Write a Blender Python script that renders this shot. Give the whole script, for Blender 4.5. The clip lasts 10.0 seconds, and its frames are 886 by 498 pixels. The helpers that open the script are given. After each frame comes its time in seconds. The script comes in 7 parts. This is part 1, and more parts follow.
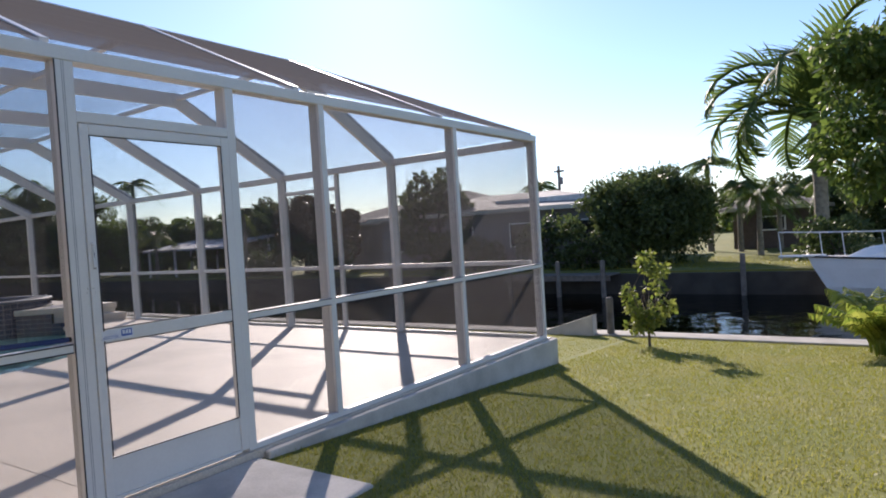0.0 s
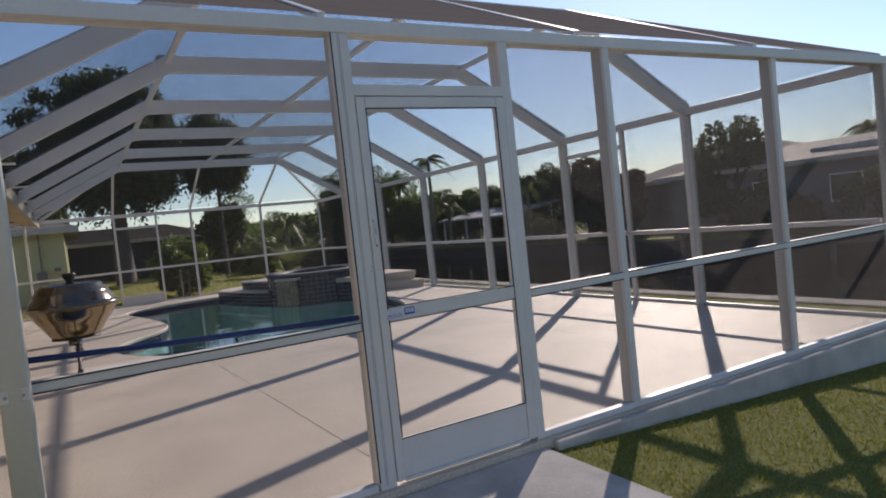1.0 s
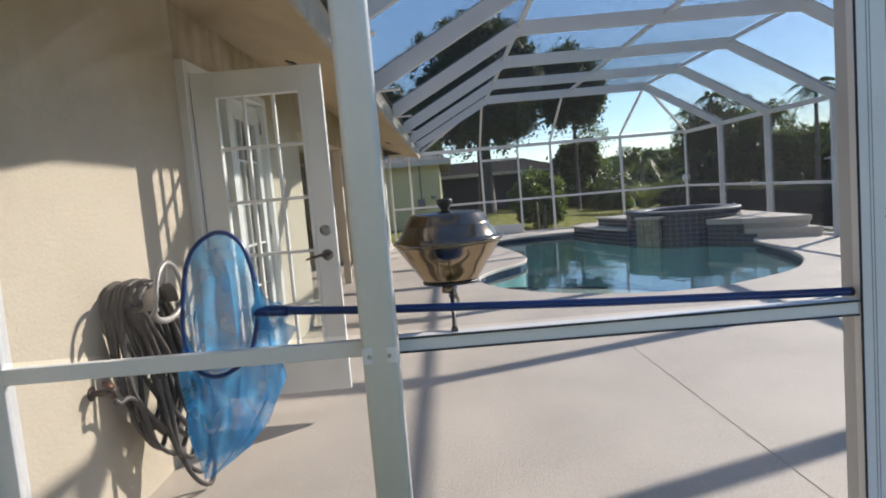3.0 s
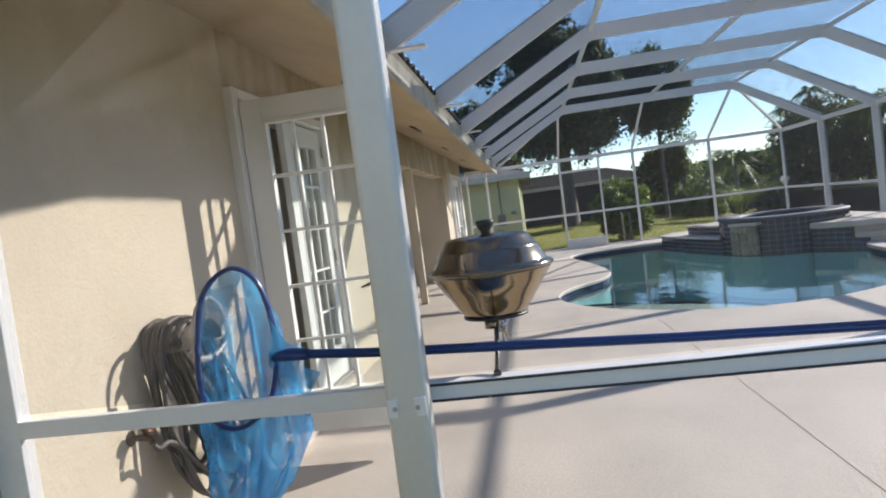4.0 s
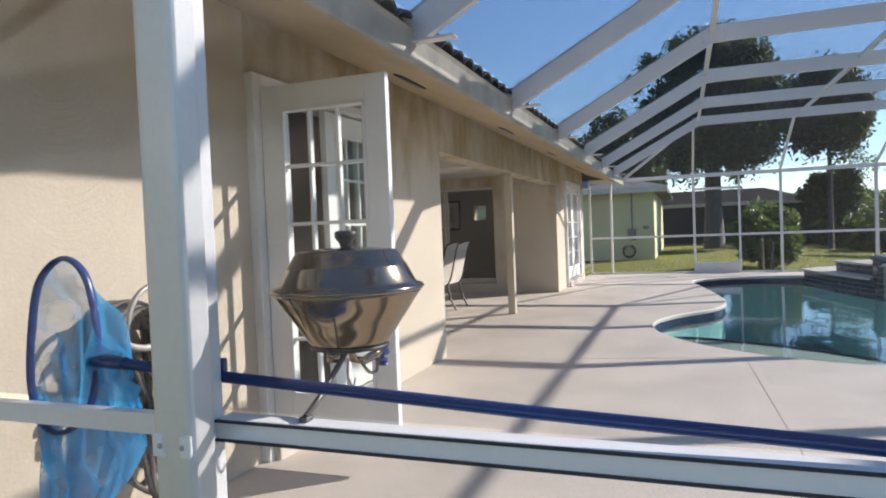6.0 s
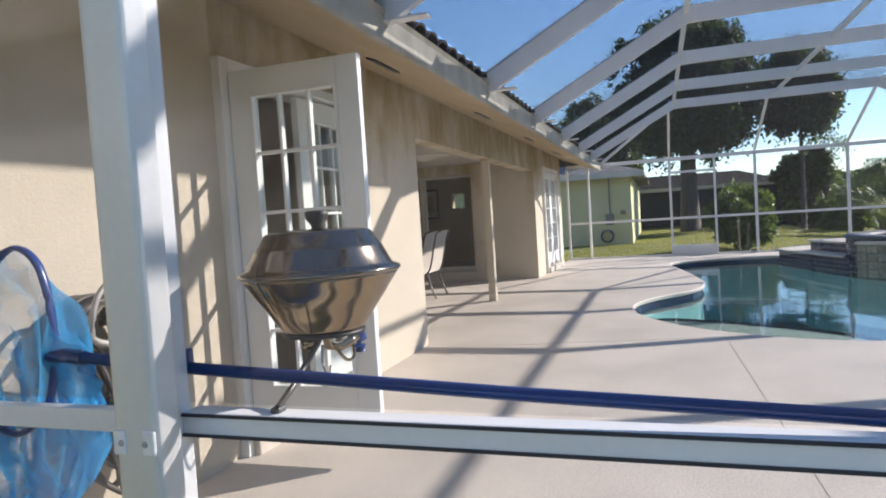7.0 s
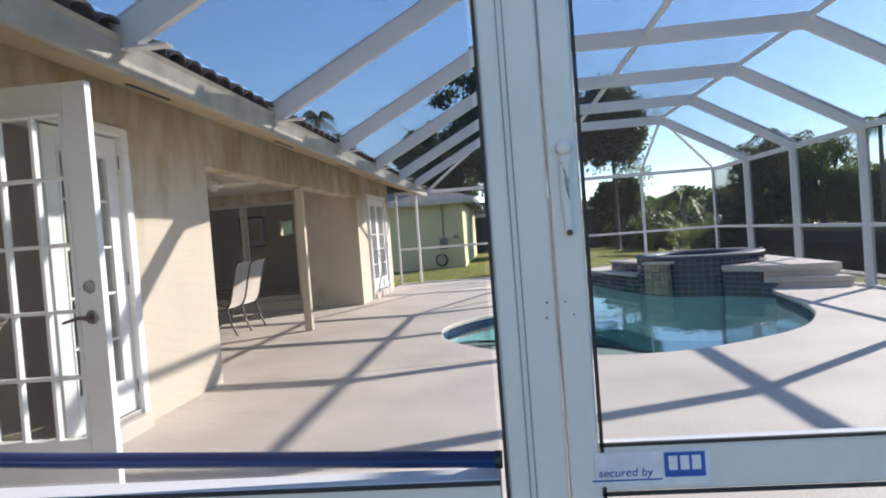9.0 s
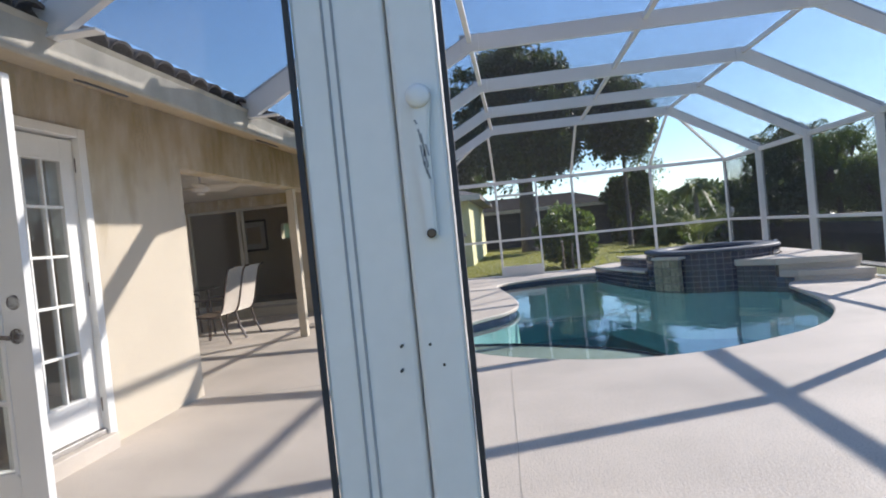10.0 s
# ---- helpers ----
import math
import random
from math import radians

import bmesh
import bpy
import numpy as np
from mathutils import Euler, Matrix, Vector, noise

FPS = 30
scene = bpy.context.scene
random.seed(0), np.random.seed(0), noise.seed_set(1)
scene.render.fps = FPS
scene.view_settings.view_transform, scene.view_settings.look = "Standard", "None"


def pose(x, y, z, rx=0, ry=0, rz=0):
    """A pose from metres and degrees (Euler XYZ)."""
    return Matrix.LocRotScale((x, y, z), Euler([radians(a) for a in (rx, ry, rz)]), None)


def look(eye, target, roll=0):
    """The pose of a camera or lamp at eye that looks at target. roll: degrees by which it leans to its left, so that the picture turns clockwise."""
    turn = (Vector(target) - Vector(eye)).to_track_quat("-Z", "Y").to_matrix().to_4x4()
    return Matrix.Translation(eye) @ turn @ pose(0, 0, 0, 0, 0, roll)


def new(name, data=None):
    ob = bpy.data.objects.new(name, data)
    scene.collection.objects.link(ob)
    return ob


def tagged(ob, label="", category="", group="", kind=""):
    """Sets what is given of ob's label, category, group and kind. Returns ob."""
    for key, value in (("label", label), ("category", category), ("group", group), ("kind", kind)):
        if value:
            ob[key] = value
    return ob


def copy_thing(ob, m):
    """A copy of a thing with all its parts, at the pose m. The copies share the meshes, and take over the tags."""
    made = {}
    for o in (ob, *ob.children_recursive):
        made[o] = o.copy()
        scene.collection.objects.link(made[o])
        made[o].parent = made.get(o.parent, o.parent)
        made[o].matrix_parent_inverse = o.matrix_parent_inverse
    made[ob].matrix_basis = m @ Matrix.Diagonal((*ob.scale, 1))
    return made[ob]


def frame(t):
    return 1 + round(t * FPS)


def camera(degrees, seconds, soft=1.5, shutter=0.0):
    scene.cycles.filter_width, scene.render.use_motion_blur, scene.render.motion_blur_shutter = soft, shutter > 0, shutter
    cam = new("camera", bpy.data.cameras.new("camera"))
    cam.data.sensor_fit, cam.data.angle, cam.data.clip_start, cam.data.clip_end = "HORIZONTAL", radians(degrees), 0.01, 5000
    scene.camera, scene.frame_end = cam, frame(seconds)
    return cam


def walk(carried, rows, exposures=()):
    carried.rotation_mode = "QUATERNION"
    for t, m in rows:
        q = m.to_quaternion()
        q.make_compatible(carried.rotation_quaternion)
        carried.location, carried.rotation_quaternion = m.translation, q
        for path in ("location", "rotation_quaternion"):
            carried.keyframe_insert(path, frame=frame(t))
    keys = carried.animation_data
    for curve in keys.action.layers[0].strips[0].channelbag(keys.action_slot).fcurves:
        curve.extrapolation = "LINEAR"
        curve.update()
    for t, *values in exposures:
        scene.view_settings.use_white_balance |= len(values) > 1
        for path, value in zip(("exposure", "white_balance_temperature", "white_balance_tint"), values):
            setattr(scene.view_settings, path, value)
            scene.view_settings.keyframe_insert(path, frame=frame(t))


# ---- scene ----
cam = camera(69.1, 10.0, soft=1.9)
PATH = [
    (0, (0.521, 0.556, 1.243), (-0.632, 2.189, 1.194), -3.6),
    (0.5, (0.363, 0.79, 1.292), (-1.156, 2.092, 1.286), -7.0),
    (1, (0.124, 0.892, 1.26), (-1.61, 1.885, 1.174), -6.1),
    (1.2, (-0.022, 0.912, 1.255), (-1.795, 1.836, 1.197), -4.8),
    (1.5, (-0.206, 0.889, 1.259), (-2.049, 1.663, 1.199), -4.2),
    (1.6, (-0.255, 0.894, 1.263), (-2.12, 1.61, 1.168), -3.8),
    (2, (-0.437, 0.909, 1.235), (-2.399, 1.289, 1.155), -5.1),
    (2.2, (-0.527, 0.946, 1.237), (-2.509, 1.175, 1.092), -6.4),
    (2.5, (-0.664, 0.944, 1.247), (-2.659, 0.947, 1.097), -6.6),
    (3, (-0.888, 0.875, 1.236), (-2.88, 0.852, 1.057), -4.9),
    (3.2, (-0.942, 0.843, 1.253), (-2.933, 0.764, 1.083), -5.2),
    (4.3, (-1.284, 1.087, 1.21), (-3.253, 0.744, 1.126), -6.5),
    (4.5, (-1.389, 1.14, 1.182), (-3.353, 0.772, 1.108), -4.6),
    (5, (-1.594, 1.25, 1.181), (-3.514, 0.696, 1.105), -5.5),
    (5.5, (-1.602, 1.467, 1.184), (-3.425, 0.646, 1.128), -1.7),
    (6, (-1.632, 1.598, 1.203), (-3.504, 0.897, 1.145), -2.3),
    (6.2, (-1.656, 1.59, 1.193), (-3.54, 0.923, 1.124), -3.8),
    (7.3, (-1.718, 1.578, 1.174), (-3.617, 0.957, 1.07), -3.6),
    (7.5, (-1.741, 1.599, 1.184), (-3.66, 1.046, 1.082), -4.1),
    (8, (-1.79, 1.661, 1.155), (-3.765, 1.378, 1.026), -4.2),
    (8.5, (-1.803, 1.895, 1.167), (-3.792, 1.693, 1.106), -4.8),
    (9, (-1.788, 2.06, 1.191), (-3.778, 1.871, 1.141), -4.4),
    (9.5, (-1.955, 2.172, 1.154), (-3.95, 2.03, 1.106), -5.8),
    (10, (-2.151, 2.226, 1.177), (-4.138, 1.996, 1.128), -5.7),
]
EXPOSURES = [(0, 1.0, 6800, 20), (0.5, 0.72, 6900, 20), (1, 0.62, 7100, 19), (1.5, 0.8, 7100, 16), (2, 0.86, 7000, 14), (2.5, 1.16, 6600, 12), (3, 1.28, 6500, 11), (4.5, 1.46, 6400, 11), (5.5, 1.45, 6350, 12),
             (7.5, 1.53, 6300, 13), (8.5, 1.55, 6300, 13), (10, 1.53, 6300, 13)]
walk(cam, [(t, look(eye, target, roll)) for t, eye, target, roll in PATH], EXPOSURES)
# ---- sky, sun ----
SUN_EL, SUN_AZ = 27.0, 40.0          # azimuth from +y towards -x
sun_dir = Vector((-math.sin(radians(SUN_AZ)) * math.cos(radians(SUN_EL)),
                  math.cos(radians(SUN_AZ)) * math.cos(radians(SUN_EL)), math.sin(radians(SUN_EL))))
world = bpy.data.worlds.new("sky")
scene.world = world
world.use_nodes = True
wn = world.node_tree.nodes
wl = world.node_tree.links
sky = wn.new("ShaderNodeTexSky")
sky.sky_type = "NISHITA"
sky.sun_disc = False
sky.sun_elevation = radians(SUN_EL)
sky.sun_rotation = radians(-SUN_AZ)
sky.air_density, sky.dust_density, sky.ozone_density = 1.0, 0.14, 5.0
wl.new(sky.outputs["Color"], wn["Background"].inputs["Color"])
wn["Background"].inputs["Strength"].default_value = 0.100
sun = new("sun", bpy.data.lights.new("sun", "SUN"))
sun.data.energy = 4.2
sun.data.angle = radians(0.53)
sun.data.color = (1.0, 0.94, 0.86)
sun.matrix_world = look((0, 0, 30), Vector((0, 0, 30)) - sun_dir)

# ---- materials ----
def mat(name, color, rough=0.6, metal=0.0, var=0.12, scale=6.0, bump=0.0, bscale=60.0, color2=None, spec=0.5,
        fine=0.06, random_obj=0.0):
    """A surface with stains at one scale, grain at a second, and fine relief."""
    m = bpy.data.materials.new(name)
    m.use_nodes = True
    nt = m.node_tree
    n, l = nt.nodes, nt.links
    b = n["Principled BSDF"]
    b.inputs["Roughness"].default_value = rough
    b.inputs["Metallic"].default_value = metal
    b.inputs["Specular IOR Level"].default_value = spec
    tc = n.new("ShaderNodeTexCoord")
    big = n.new("ShaderNodeTexNoise")
    big.inputs["Scale"].default_value = scale
    big.inputs["Detail"].default_value = 5
    small = n.new("ShaderNodeTexNoise")
    small.inputs["Scale"].default_value = bscale
    small.inputs["Detail"].default_value = 3
    l.new(tc.outputs["Object"], big.inputs["Vector"])
    l.new(tc.outputs["Object"], small.inputs["Vector"])
    c2 = color2 or tuple(max(0, c * (1 - 2.2 * var)) for c in color)
    mix = n.new("ShaderNodeMix")
    mix.data_type = "RGBA"
    mix.inputs["A"].default_value = (*color, 1)
    mix.inputs["B"].default_value = (*c2, 1)
    ramp = n.new("ShaderNodeMapRange")
    ramp.inputs["From Min"].default_value, ramp.inputs["From Max"].default_value = 0.38, 0.72
    l.new(big.outputs["Fac"], ramp.inputs["Value"])
    l.new(ramp.outputs["Result"], mix.inputs["Factor"])
    hsv = n.new("ShaderNodeHueSaturation")
    val = n.new("ShaderNodeMapRange")
    val.inputs["From Min"].default_value, val.inputs["From Max"].default_value = 0.3, 0.7
    val.inputs["To Min"].default_value, val.inputs["To Max"].default_value = 1 - fine, 1 + fine
    l.new(small.outputs["Fac"], val.inputs["Value"])
    l.new(mix.outputs["Result"], hsv.inputs["Color"])
    if random_obj:
        info = n.new("ShaderNodeObjectInfo")
        add = n.new("ShaderNodeMath")
        add.operation = "MULTIPLY"
        rr = n.new("ShaderNodeMapRange")
        rr.inputs["To Min"].default_value, rr.inputs["To Max"].default_value = 1 - random_obj, 1 + random_obj
        l.new(info.outputs["Random"], rr.inputs["Value"])
        l.new(val.outputs["Result"], add.inputs[0])
        l.new(rr.outputs["Result"], add.inputs[1])
        l.new(add.outputs["Value"], hsv.inputs["Value"])
    else:
        l.new(val.outputs["Result"], hsv.inputs["Value"])
    l.new(hsv.outputs["Color"], b.inputs["Base Color"])
    if bump:
        bp = n.new("ShaderNodeBump")
        bp.inputs["Strength"].default_value = bump
        bp.inputs["Distance"].default_value = 0.004
        l.new(small.outputs["Fac"], bp.inputs["Height"])
        l.new(bp.outputs["Normal"], b.inputs["Normal"])
    return m


def leaf_mat(name, color, color2, trans=0.35, rough=0.5):
    """Foliage: every leaf or blade its own tint, some light passing through."""
    m = bpy.data.materials.new(name)
    m.use_nodes = True
    n, l = m.node_tree.nodes, m.node_tree.links
    b = n["Principled BSDF"]
    b.inputs["Roughness"].default_value = rough
    geo = n.new("ShaderNodeNewGeometry")
    mix = n.new("ShaderNodeMix")
    mix.data_type = "RGBA"
    mix.inputs["A"].default_value = (*color, 1)
    mix.inputs["B"].default_value = (*color2, 1)
    l.new(geo.outputs["Random Per Island"], mix.inputs["Factor"])
    l.new(mix.outputs["Result"], b.inputs["Base Color"])
    tr = n.new("ShaderNodeBsdfTranslucent")
    l.new(mix.outputs["Result"], tr.inputs["Color"])
    ms = n.new("ShaderNodeMixShader")
    ms.inputs["Fac"].default_value = trans
    l.new(b.outputs["BSDF"], ms.inputs[1])
    l.new(tr.outputs["BSDF"], ms.inputs[2])
    l.new(ms.outputs["Shader"], n["Material Output"].inputs["Surface"])
    return m


def screen_mat(name, open_share, thread, glow=0.35):
    """Insect mesh too fine to see: most light goes through, the threads take the rest."""
    m = bpy.data.materials.new(name)
    m.use_nodes = True
    n, l = m.node_tree.nodes, m.node_tree.links
    n.remove(n["Principled BSDF"])
    tr = n.new("ShaderNodeBsdfTransparent")
    df = n.new("ShaderNodeBsdfDiffuse")
    tl = n.new("ShaderNodeBsdfTranslucent")
    df.inputs["Color"].default_value = (*thread, 1)
    tl.inputs["Color"].default_value = (*thread, 1)
    a = n.new("ShaderNodeMixShader")
    a.inputs["Fac"].default_value = glow
    l.new(df.outputs["BSDF"], a.inputs[1])
    l.new(tl.outputs["BSDF"], a.inputs[2])
    tc = n.new("ShaderNodeTexCoord")
    nz = n.new("ShaderNodeTexNoise")
    nz.inputs["Scale"].default_value = 1.3
    mr = n.new("ShaderNodeMapRange")
    mr.inputs["To Min"].default_value, mr.inputs["To Max"].default_value = open_share - 0.03, open_share + 0.03
    l.new(tc.outputs["Object"], nz.inputs["Vector"])
    l.new(nz.outputs["Fac"], mr.inputs["Value"])
    s = n.new("ShaderNodeMixShader")
    l.new(mr.outputs["Result"], s.inputs["Fac"])
    l.new(a.outputs["Shader"], s.inputs[1])
    l.new(tr.outputs["BSDF"], s.inputs[2])
    l.new(s.outputs["Shader"], n["Material Output"].inputs["Surface"])
    return m


def water_mat(name, tint, wave, wscale, strength=0.25):
    m = bpy.data.materials.new(name)
    m.use_nodes = True
    n, l = m.node_tree.nodes, m.node_tree.links
    n.remove(n["Principled BSDF"])
    tr = n.new("ShaderNodeBsdfTransparent")
    tr.inputs["Color"].default_value = (*tint, 1)
    gl = n.new("ShaderNodeBsdfGlossy")
    gl.inputs["Roughness"].default_value = 0.02
    lw = n.new("ShaderNodeLayerWeight")
    lw.inputs["Blend"].default_value = 0.5
    pw = n.new("ShaderNodeMath")
    pw.operation = "POWER"
    pw.inputs[1].default_value = 5.0
    fr = n.new("ShaderNodeMath")
    fr.operation = "MULTIPLY_ADD"
    fr.inputs[1].default_value, fr.inputs[2].default_value = 0.96, 0.025
    l.new(lw.outputs["Facing"], pw.inputs[0])
    l.new(pw.outputs["Value"], fr.inputs[0])
    tc = n.new("ShaderNodeTexCoord")
    nz = n.new("ShaderNodeTexNoise")
    nz.inputs["Scale"].default_value = wscale
    nz.inputs["Detail"].default_value = 3
    bp = n.new("ShaderNodeBump")
    bp.inputs["Strength"].default_value = strength
    bp.inputs["Distance"].default_value = wave
    l.new(tc.outputs["Object"], nz.inputs["Vector"])
    l.new(nz.outputs["Fac"], bp.inputs["Height"])
    l.new(bp.outputs["Normal"], gl.inputs["Normal"])
    l.new(bp.outputs["Normal"], lw.inputs["Normal"])
    s = n.new("ShaderNodeMixShader")
    l.new(fr.outputs["Value"], s.inputs["Fac"])
    l.new(tr.outputs["BSDF"], s.inputs[1])
    l.new(gl.outputs["BSDF"], s.inputs[2])
    l.new(s.outputs["Shader"], n["Material Output"].inputs["Surface"])
    return m


def glass_mat(name, tint=(0.9, 0.93, 0.92)):
    return water_mat(name, tint, 0.0005, 3.0, 0.02)


def streaked(name, color, streak_color, lo, hi):
    """Sand-finish stucco with uneven streaks and blotches of a second colour, denser towards the wall head."""
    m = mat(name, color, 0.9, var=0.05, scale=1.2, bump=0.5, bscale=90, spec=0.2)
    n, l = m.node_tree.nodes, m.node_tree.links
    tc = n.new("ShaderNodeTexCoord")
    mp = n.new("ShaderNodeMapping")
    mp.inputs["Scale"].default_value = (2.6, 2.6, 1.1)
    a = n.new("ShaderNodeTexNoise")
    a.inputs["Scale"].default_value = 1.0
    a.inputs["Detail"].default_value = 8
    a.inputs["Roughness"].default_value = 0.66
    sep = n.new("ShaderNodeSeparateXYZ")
    by_height = n.new("ShaderNodeMapRange")
    by_height.inputs["From Min"].default_value, by_height.inputs["From Max"].default_value = 1.35, 2.40
    by_height.inputs["To Min"].default_value, by_height.inputs["To Max"].default_value = -0.14, 0.20
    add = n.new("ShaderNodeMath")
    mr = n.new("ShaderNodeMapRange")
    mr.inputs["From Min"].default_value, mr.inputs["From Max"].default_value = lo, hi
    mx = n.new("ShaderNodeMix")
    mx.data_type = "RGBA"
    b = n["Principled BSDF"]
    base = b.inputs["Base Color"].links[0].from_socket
    mx.inputs["B"].default_value = (*streak_color, 1)
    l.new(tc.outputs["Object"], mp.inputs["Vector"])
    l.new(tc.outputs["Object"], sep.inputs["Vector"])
    l.new(sep.outputs["Z"], by_height.inputs["Value"])
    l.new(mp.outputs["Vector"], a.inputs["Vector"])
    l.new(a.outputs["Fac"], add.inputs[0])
    l.new(by_height.outputs["Result"], add.inputs[1])
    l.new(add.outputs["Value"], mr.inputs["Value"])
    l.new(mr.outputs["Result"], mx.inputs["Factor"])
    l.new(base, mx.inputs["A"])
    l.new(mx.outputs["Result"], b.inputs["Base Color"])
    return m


STUCCO = mat("stucco", (0.61, 0.535, 0.415), 0.9, var=0.07, scale=0.9, bump=0.25, bscale=130, spec=0.2)
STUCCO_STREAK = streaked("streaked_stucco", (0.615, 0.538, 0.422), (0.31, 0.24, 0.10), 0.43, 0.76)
STUCCO_FAINT = streaked("faintly_streaked_stucco", (0.60, 0.525, 0.41), (0.48, 0.41, 0.25), 0.42, 0.85)
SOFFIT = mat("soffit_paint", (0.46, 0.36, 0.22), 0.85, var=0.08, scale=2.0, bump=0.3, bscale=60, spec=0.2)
DECK = mat("deck_coating", (0.60, 0.53, 0.45), 0.6, var=0.085, scale=1.3, bump=0.6, bscale=85, fine=0.15, spec=0.4)
CONCRETE = mat("bare_concrete", (0.55, 0.52, 0.48), 0.9, var=0.15, scale=3.0, bump=0.5, bscale=70)
WHITE = mat("white_aluminium", (0.70, 0.69, 0.675), 0.42, var=0.03, scale=4.0, bump=0.03, bscale=50, fine=0.02)
PAINTW = mat("white_door_paint", (0.84, 0.83, 0.79), 0.45, var=0.04, scale=5.0, bump=0.08, bscale=40, fine=0.02)
FASCIA = mat("fascia_paint", (0.56, 0.52, 0.44), 0.6, var=0.06, scale=3.0, bump=0.1, bscale=40)
GUTTERW = mat("weathered_gutter", (0.40, 0.365, 0.29), 0.6, var=0.15, scale=5.0, bump=0.1, bscale=40)
JOINT = mat("deck_joint", (0.50, 0.45, 0.38), 0.9)
SEAM = mat("frame_seam", (0.30, 0.31, 0.33), 0.6)
GROOVE = mat("screen_spline", (0.03, 0.03, 0.035), 0.7)
SCREEN = screen_mat("wall_screen", 0.80, (0.05, 0.05, 0.05), 0.35)
ROOFSCREEN = screen_mat("roof_screen", 0.70, (0.04, 0.04, 0.045))
GRASS = mat("lawn_soil", (0.115, 0.13, 0.018), 0.95, var=0.25, scale=1.1, bump=0.6, bscale=60, color2=(0.17, 0.165, 0.04), fine=0.22)
THREAD = leaf_mat("mesh_thread", (0.17, 0.155, 0.15), (0.13, 0.12, 0.118), 0.5)
DARKTHREAD = mat("dark_mesh_thread", (0.025, 0.026, 0.03), 0.9, spec=0.1)
BLADE = leaf_mat("grass_blade", (0.20, 0.225, 0.02), (0.36, 0.335, 0.055), 0.55)


def dry_patches(m):
    """Straw-coloured patches through the lawn, a hand's width to a stride across."""
    n, l = m.node_tree.nodes, m.node_tree.links
    b = n["Principled BSDF"]
    base = b.inputs["Base Color"].links[0].from_socket
    tc = n.new("ShaderNodeTexCoord")
    nz = n.new("ShaderNodeTexNoise")
    nz.inputs["Scale"].default_value, nz.inputs["Detail"].default_value = 1.6, 6
    mr = n.new("ShaderNodeMapRange")
    mr.inputs["From Min"].default_value, mr.inputs["From Max"].default_value, mr.inputs["To Max"].default_value = 0.45, 0.75, 0.35
    mx = n.new("ShaderNodeMix")
    mx.data_type = "RGBA"
    mx.inputs["B"].default_value = (0.38, 0.32, 0.13, 1)
    l.new(tc.outputs["Object"], nz.inputs["Vector"])
    l.new(nz.outputs["Fac"], mr.inputs["Value"])
    l.new(mr.outputs["Result"], mx.inputs["Factor"])
    ends = [link.to_socket for link in base.links]
    l.new(base, mx.inputs["A"])
    for end in ends:
        l.new(mx.outputs["Result"], end)


dry_patches(BLADE)
LEAFD = leaf_mat("dark_leaf", (0.04, 0.068, 0.022), (0.11, 0.14, 0.04), 0.45)
LEAFM = leaf_mat("green_leaf", (0.06, 0.11, 0.02), (0.14, 0.19, 0.04), 0.5)
LEAFY = leaf_mat("yellow_green_leaf", (0.15, 0.22, 0.03), (0.34, 0.36, 0.07), 0.55)
LEAFF = leaf_mat("feathery_leaf", (0.08, 0.12, 0.03), (0.19, 0.22, 0.06), 0.5)
LEAFR = leaf_mat("russet_leaf", (0.10, 0.05, 0.025), (0.05, 0.06, 0.02), 0.3)
BARK = mat("bark", (0.11, 0.09, 0.075), 0.9, var=0.2, scale=8, bump=0.8, bscale=40)
PALMBARK = mat("palm_trunk", (0.26, 0.22, 0.17), 0.9, var=0.2, scale=8, bump=0.8, bscale=30)
PLASTER = mat("pool_plaster", (0.50, 0.76, 0.73), 0.7, var=0.08, scale=1.5)
TILE = mat("dark_blue_tile", (0.035, 0.05, 0.10), 0.18, var=0.2, scale=12, random_obj=0.25)
GROUT = mat("tile_grout", (0.20, 0.21, 0.24), 0.8)
SPILLTILE = mat("pale_stone_tile", (0.31, 0.28, 0.21), 0.4, var=0.25, scale=14, random_obj=0.2)
POOLWATER = water_mat("pool_water", (0.80, 0.96, 0.955), 0.018, 2.0, 0.3)
SEA = water_mat("canal_water", (0.10, 0.11, 0.08), 0.05, 1.4, 0.5)
MUD = mat("canal_bed", (0.06, 0.05, 0.035), 0.9)
# golden tone: the warm deck's reflection is put into the steel's base colour
STEEL = mat("stainless_steel", (0.30, 0.23, 0.145), 0.12, metal=1.0, var=0.03, scale=3, fine=0.02)
BLACK = mat("black_plastic", (0.02, 0.02, 0.02), 0.45)
BRONZE = mat("dark_bronze", (0.10, 0.075, 0.06), 0.35, metal=0.8)
BLUE = mat("blue_plastic", (0.012, 0.05, 0.22), 0.3, var=0.05)
HOSE = mat("grey_hose", (0.095, 0.082, 0.072), 0.55, var=0.1, scale=10)
LIDSTEEL = mat("brushed_lid_steel", (0.26, 0.22, 0.175), 0.16, metal=1.0, var=0.03, scale=3, fine=0.02)
DARKSTEEL = mat("dark_steel", (0.10, 0.095, 0.09), 0.4, metal=0.6)
HANGER = mat("grey_steel", (0.44, 0.41, 0.375), 0.45, metal=0.3)
GLASS = glass_mat("window_glass")
WOOD = mat("dark_wood", (0.07, 0.04, 0.025), 0.5, var=0.2, scale=10)
FABRIC = mat("beige_sling", (0.72, 0.64, 0.54), 0.9, var=0.1, scale=20)
ROOFTILE = mat("dark_roof_tile", (0.075, 0.065, 0.06), 0.8, var=0.25, scale=6, bump=0.5, bscale=40, random_obj=0.25)
ROOMTILE = mat("room_floor_tile", (0.42, 0.33, 0.23), 0.35, var=0.1, scale=2)
INNER = mat("room_paint", (0.56, 0.44, 0.31), 0.9, var=0.04, scale=2)


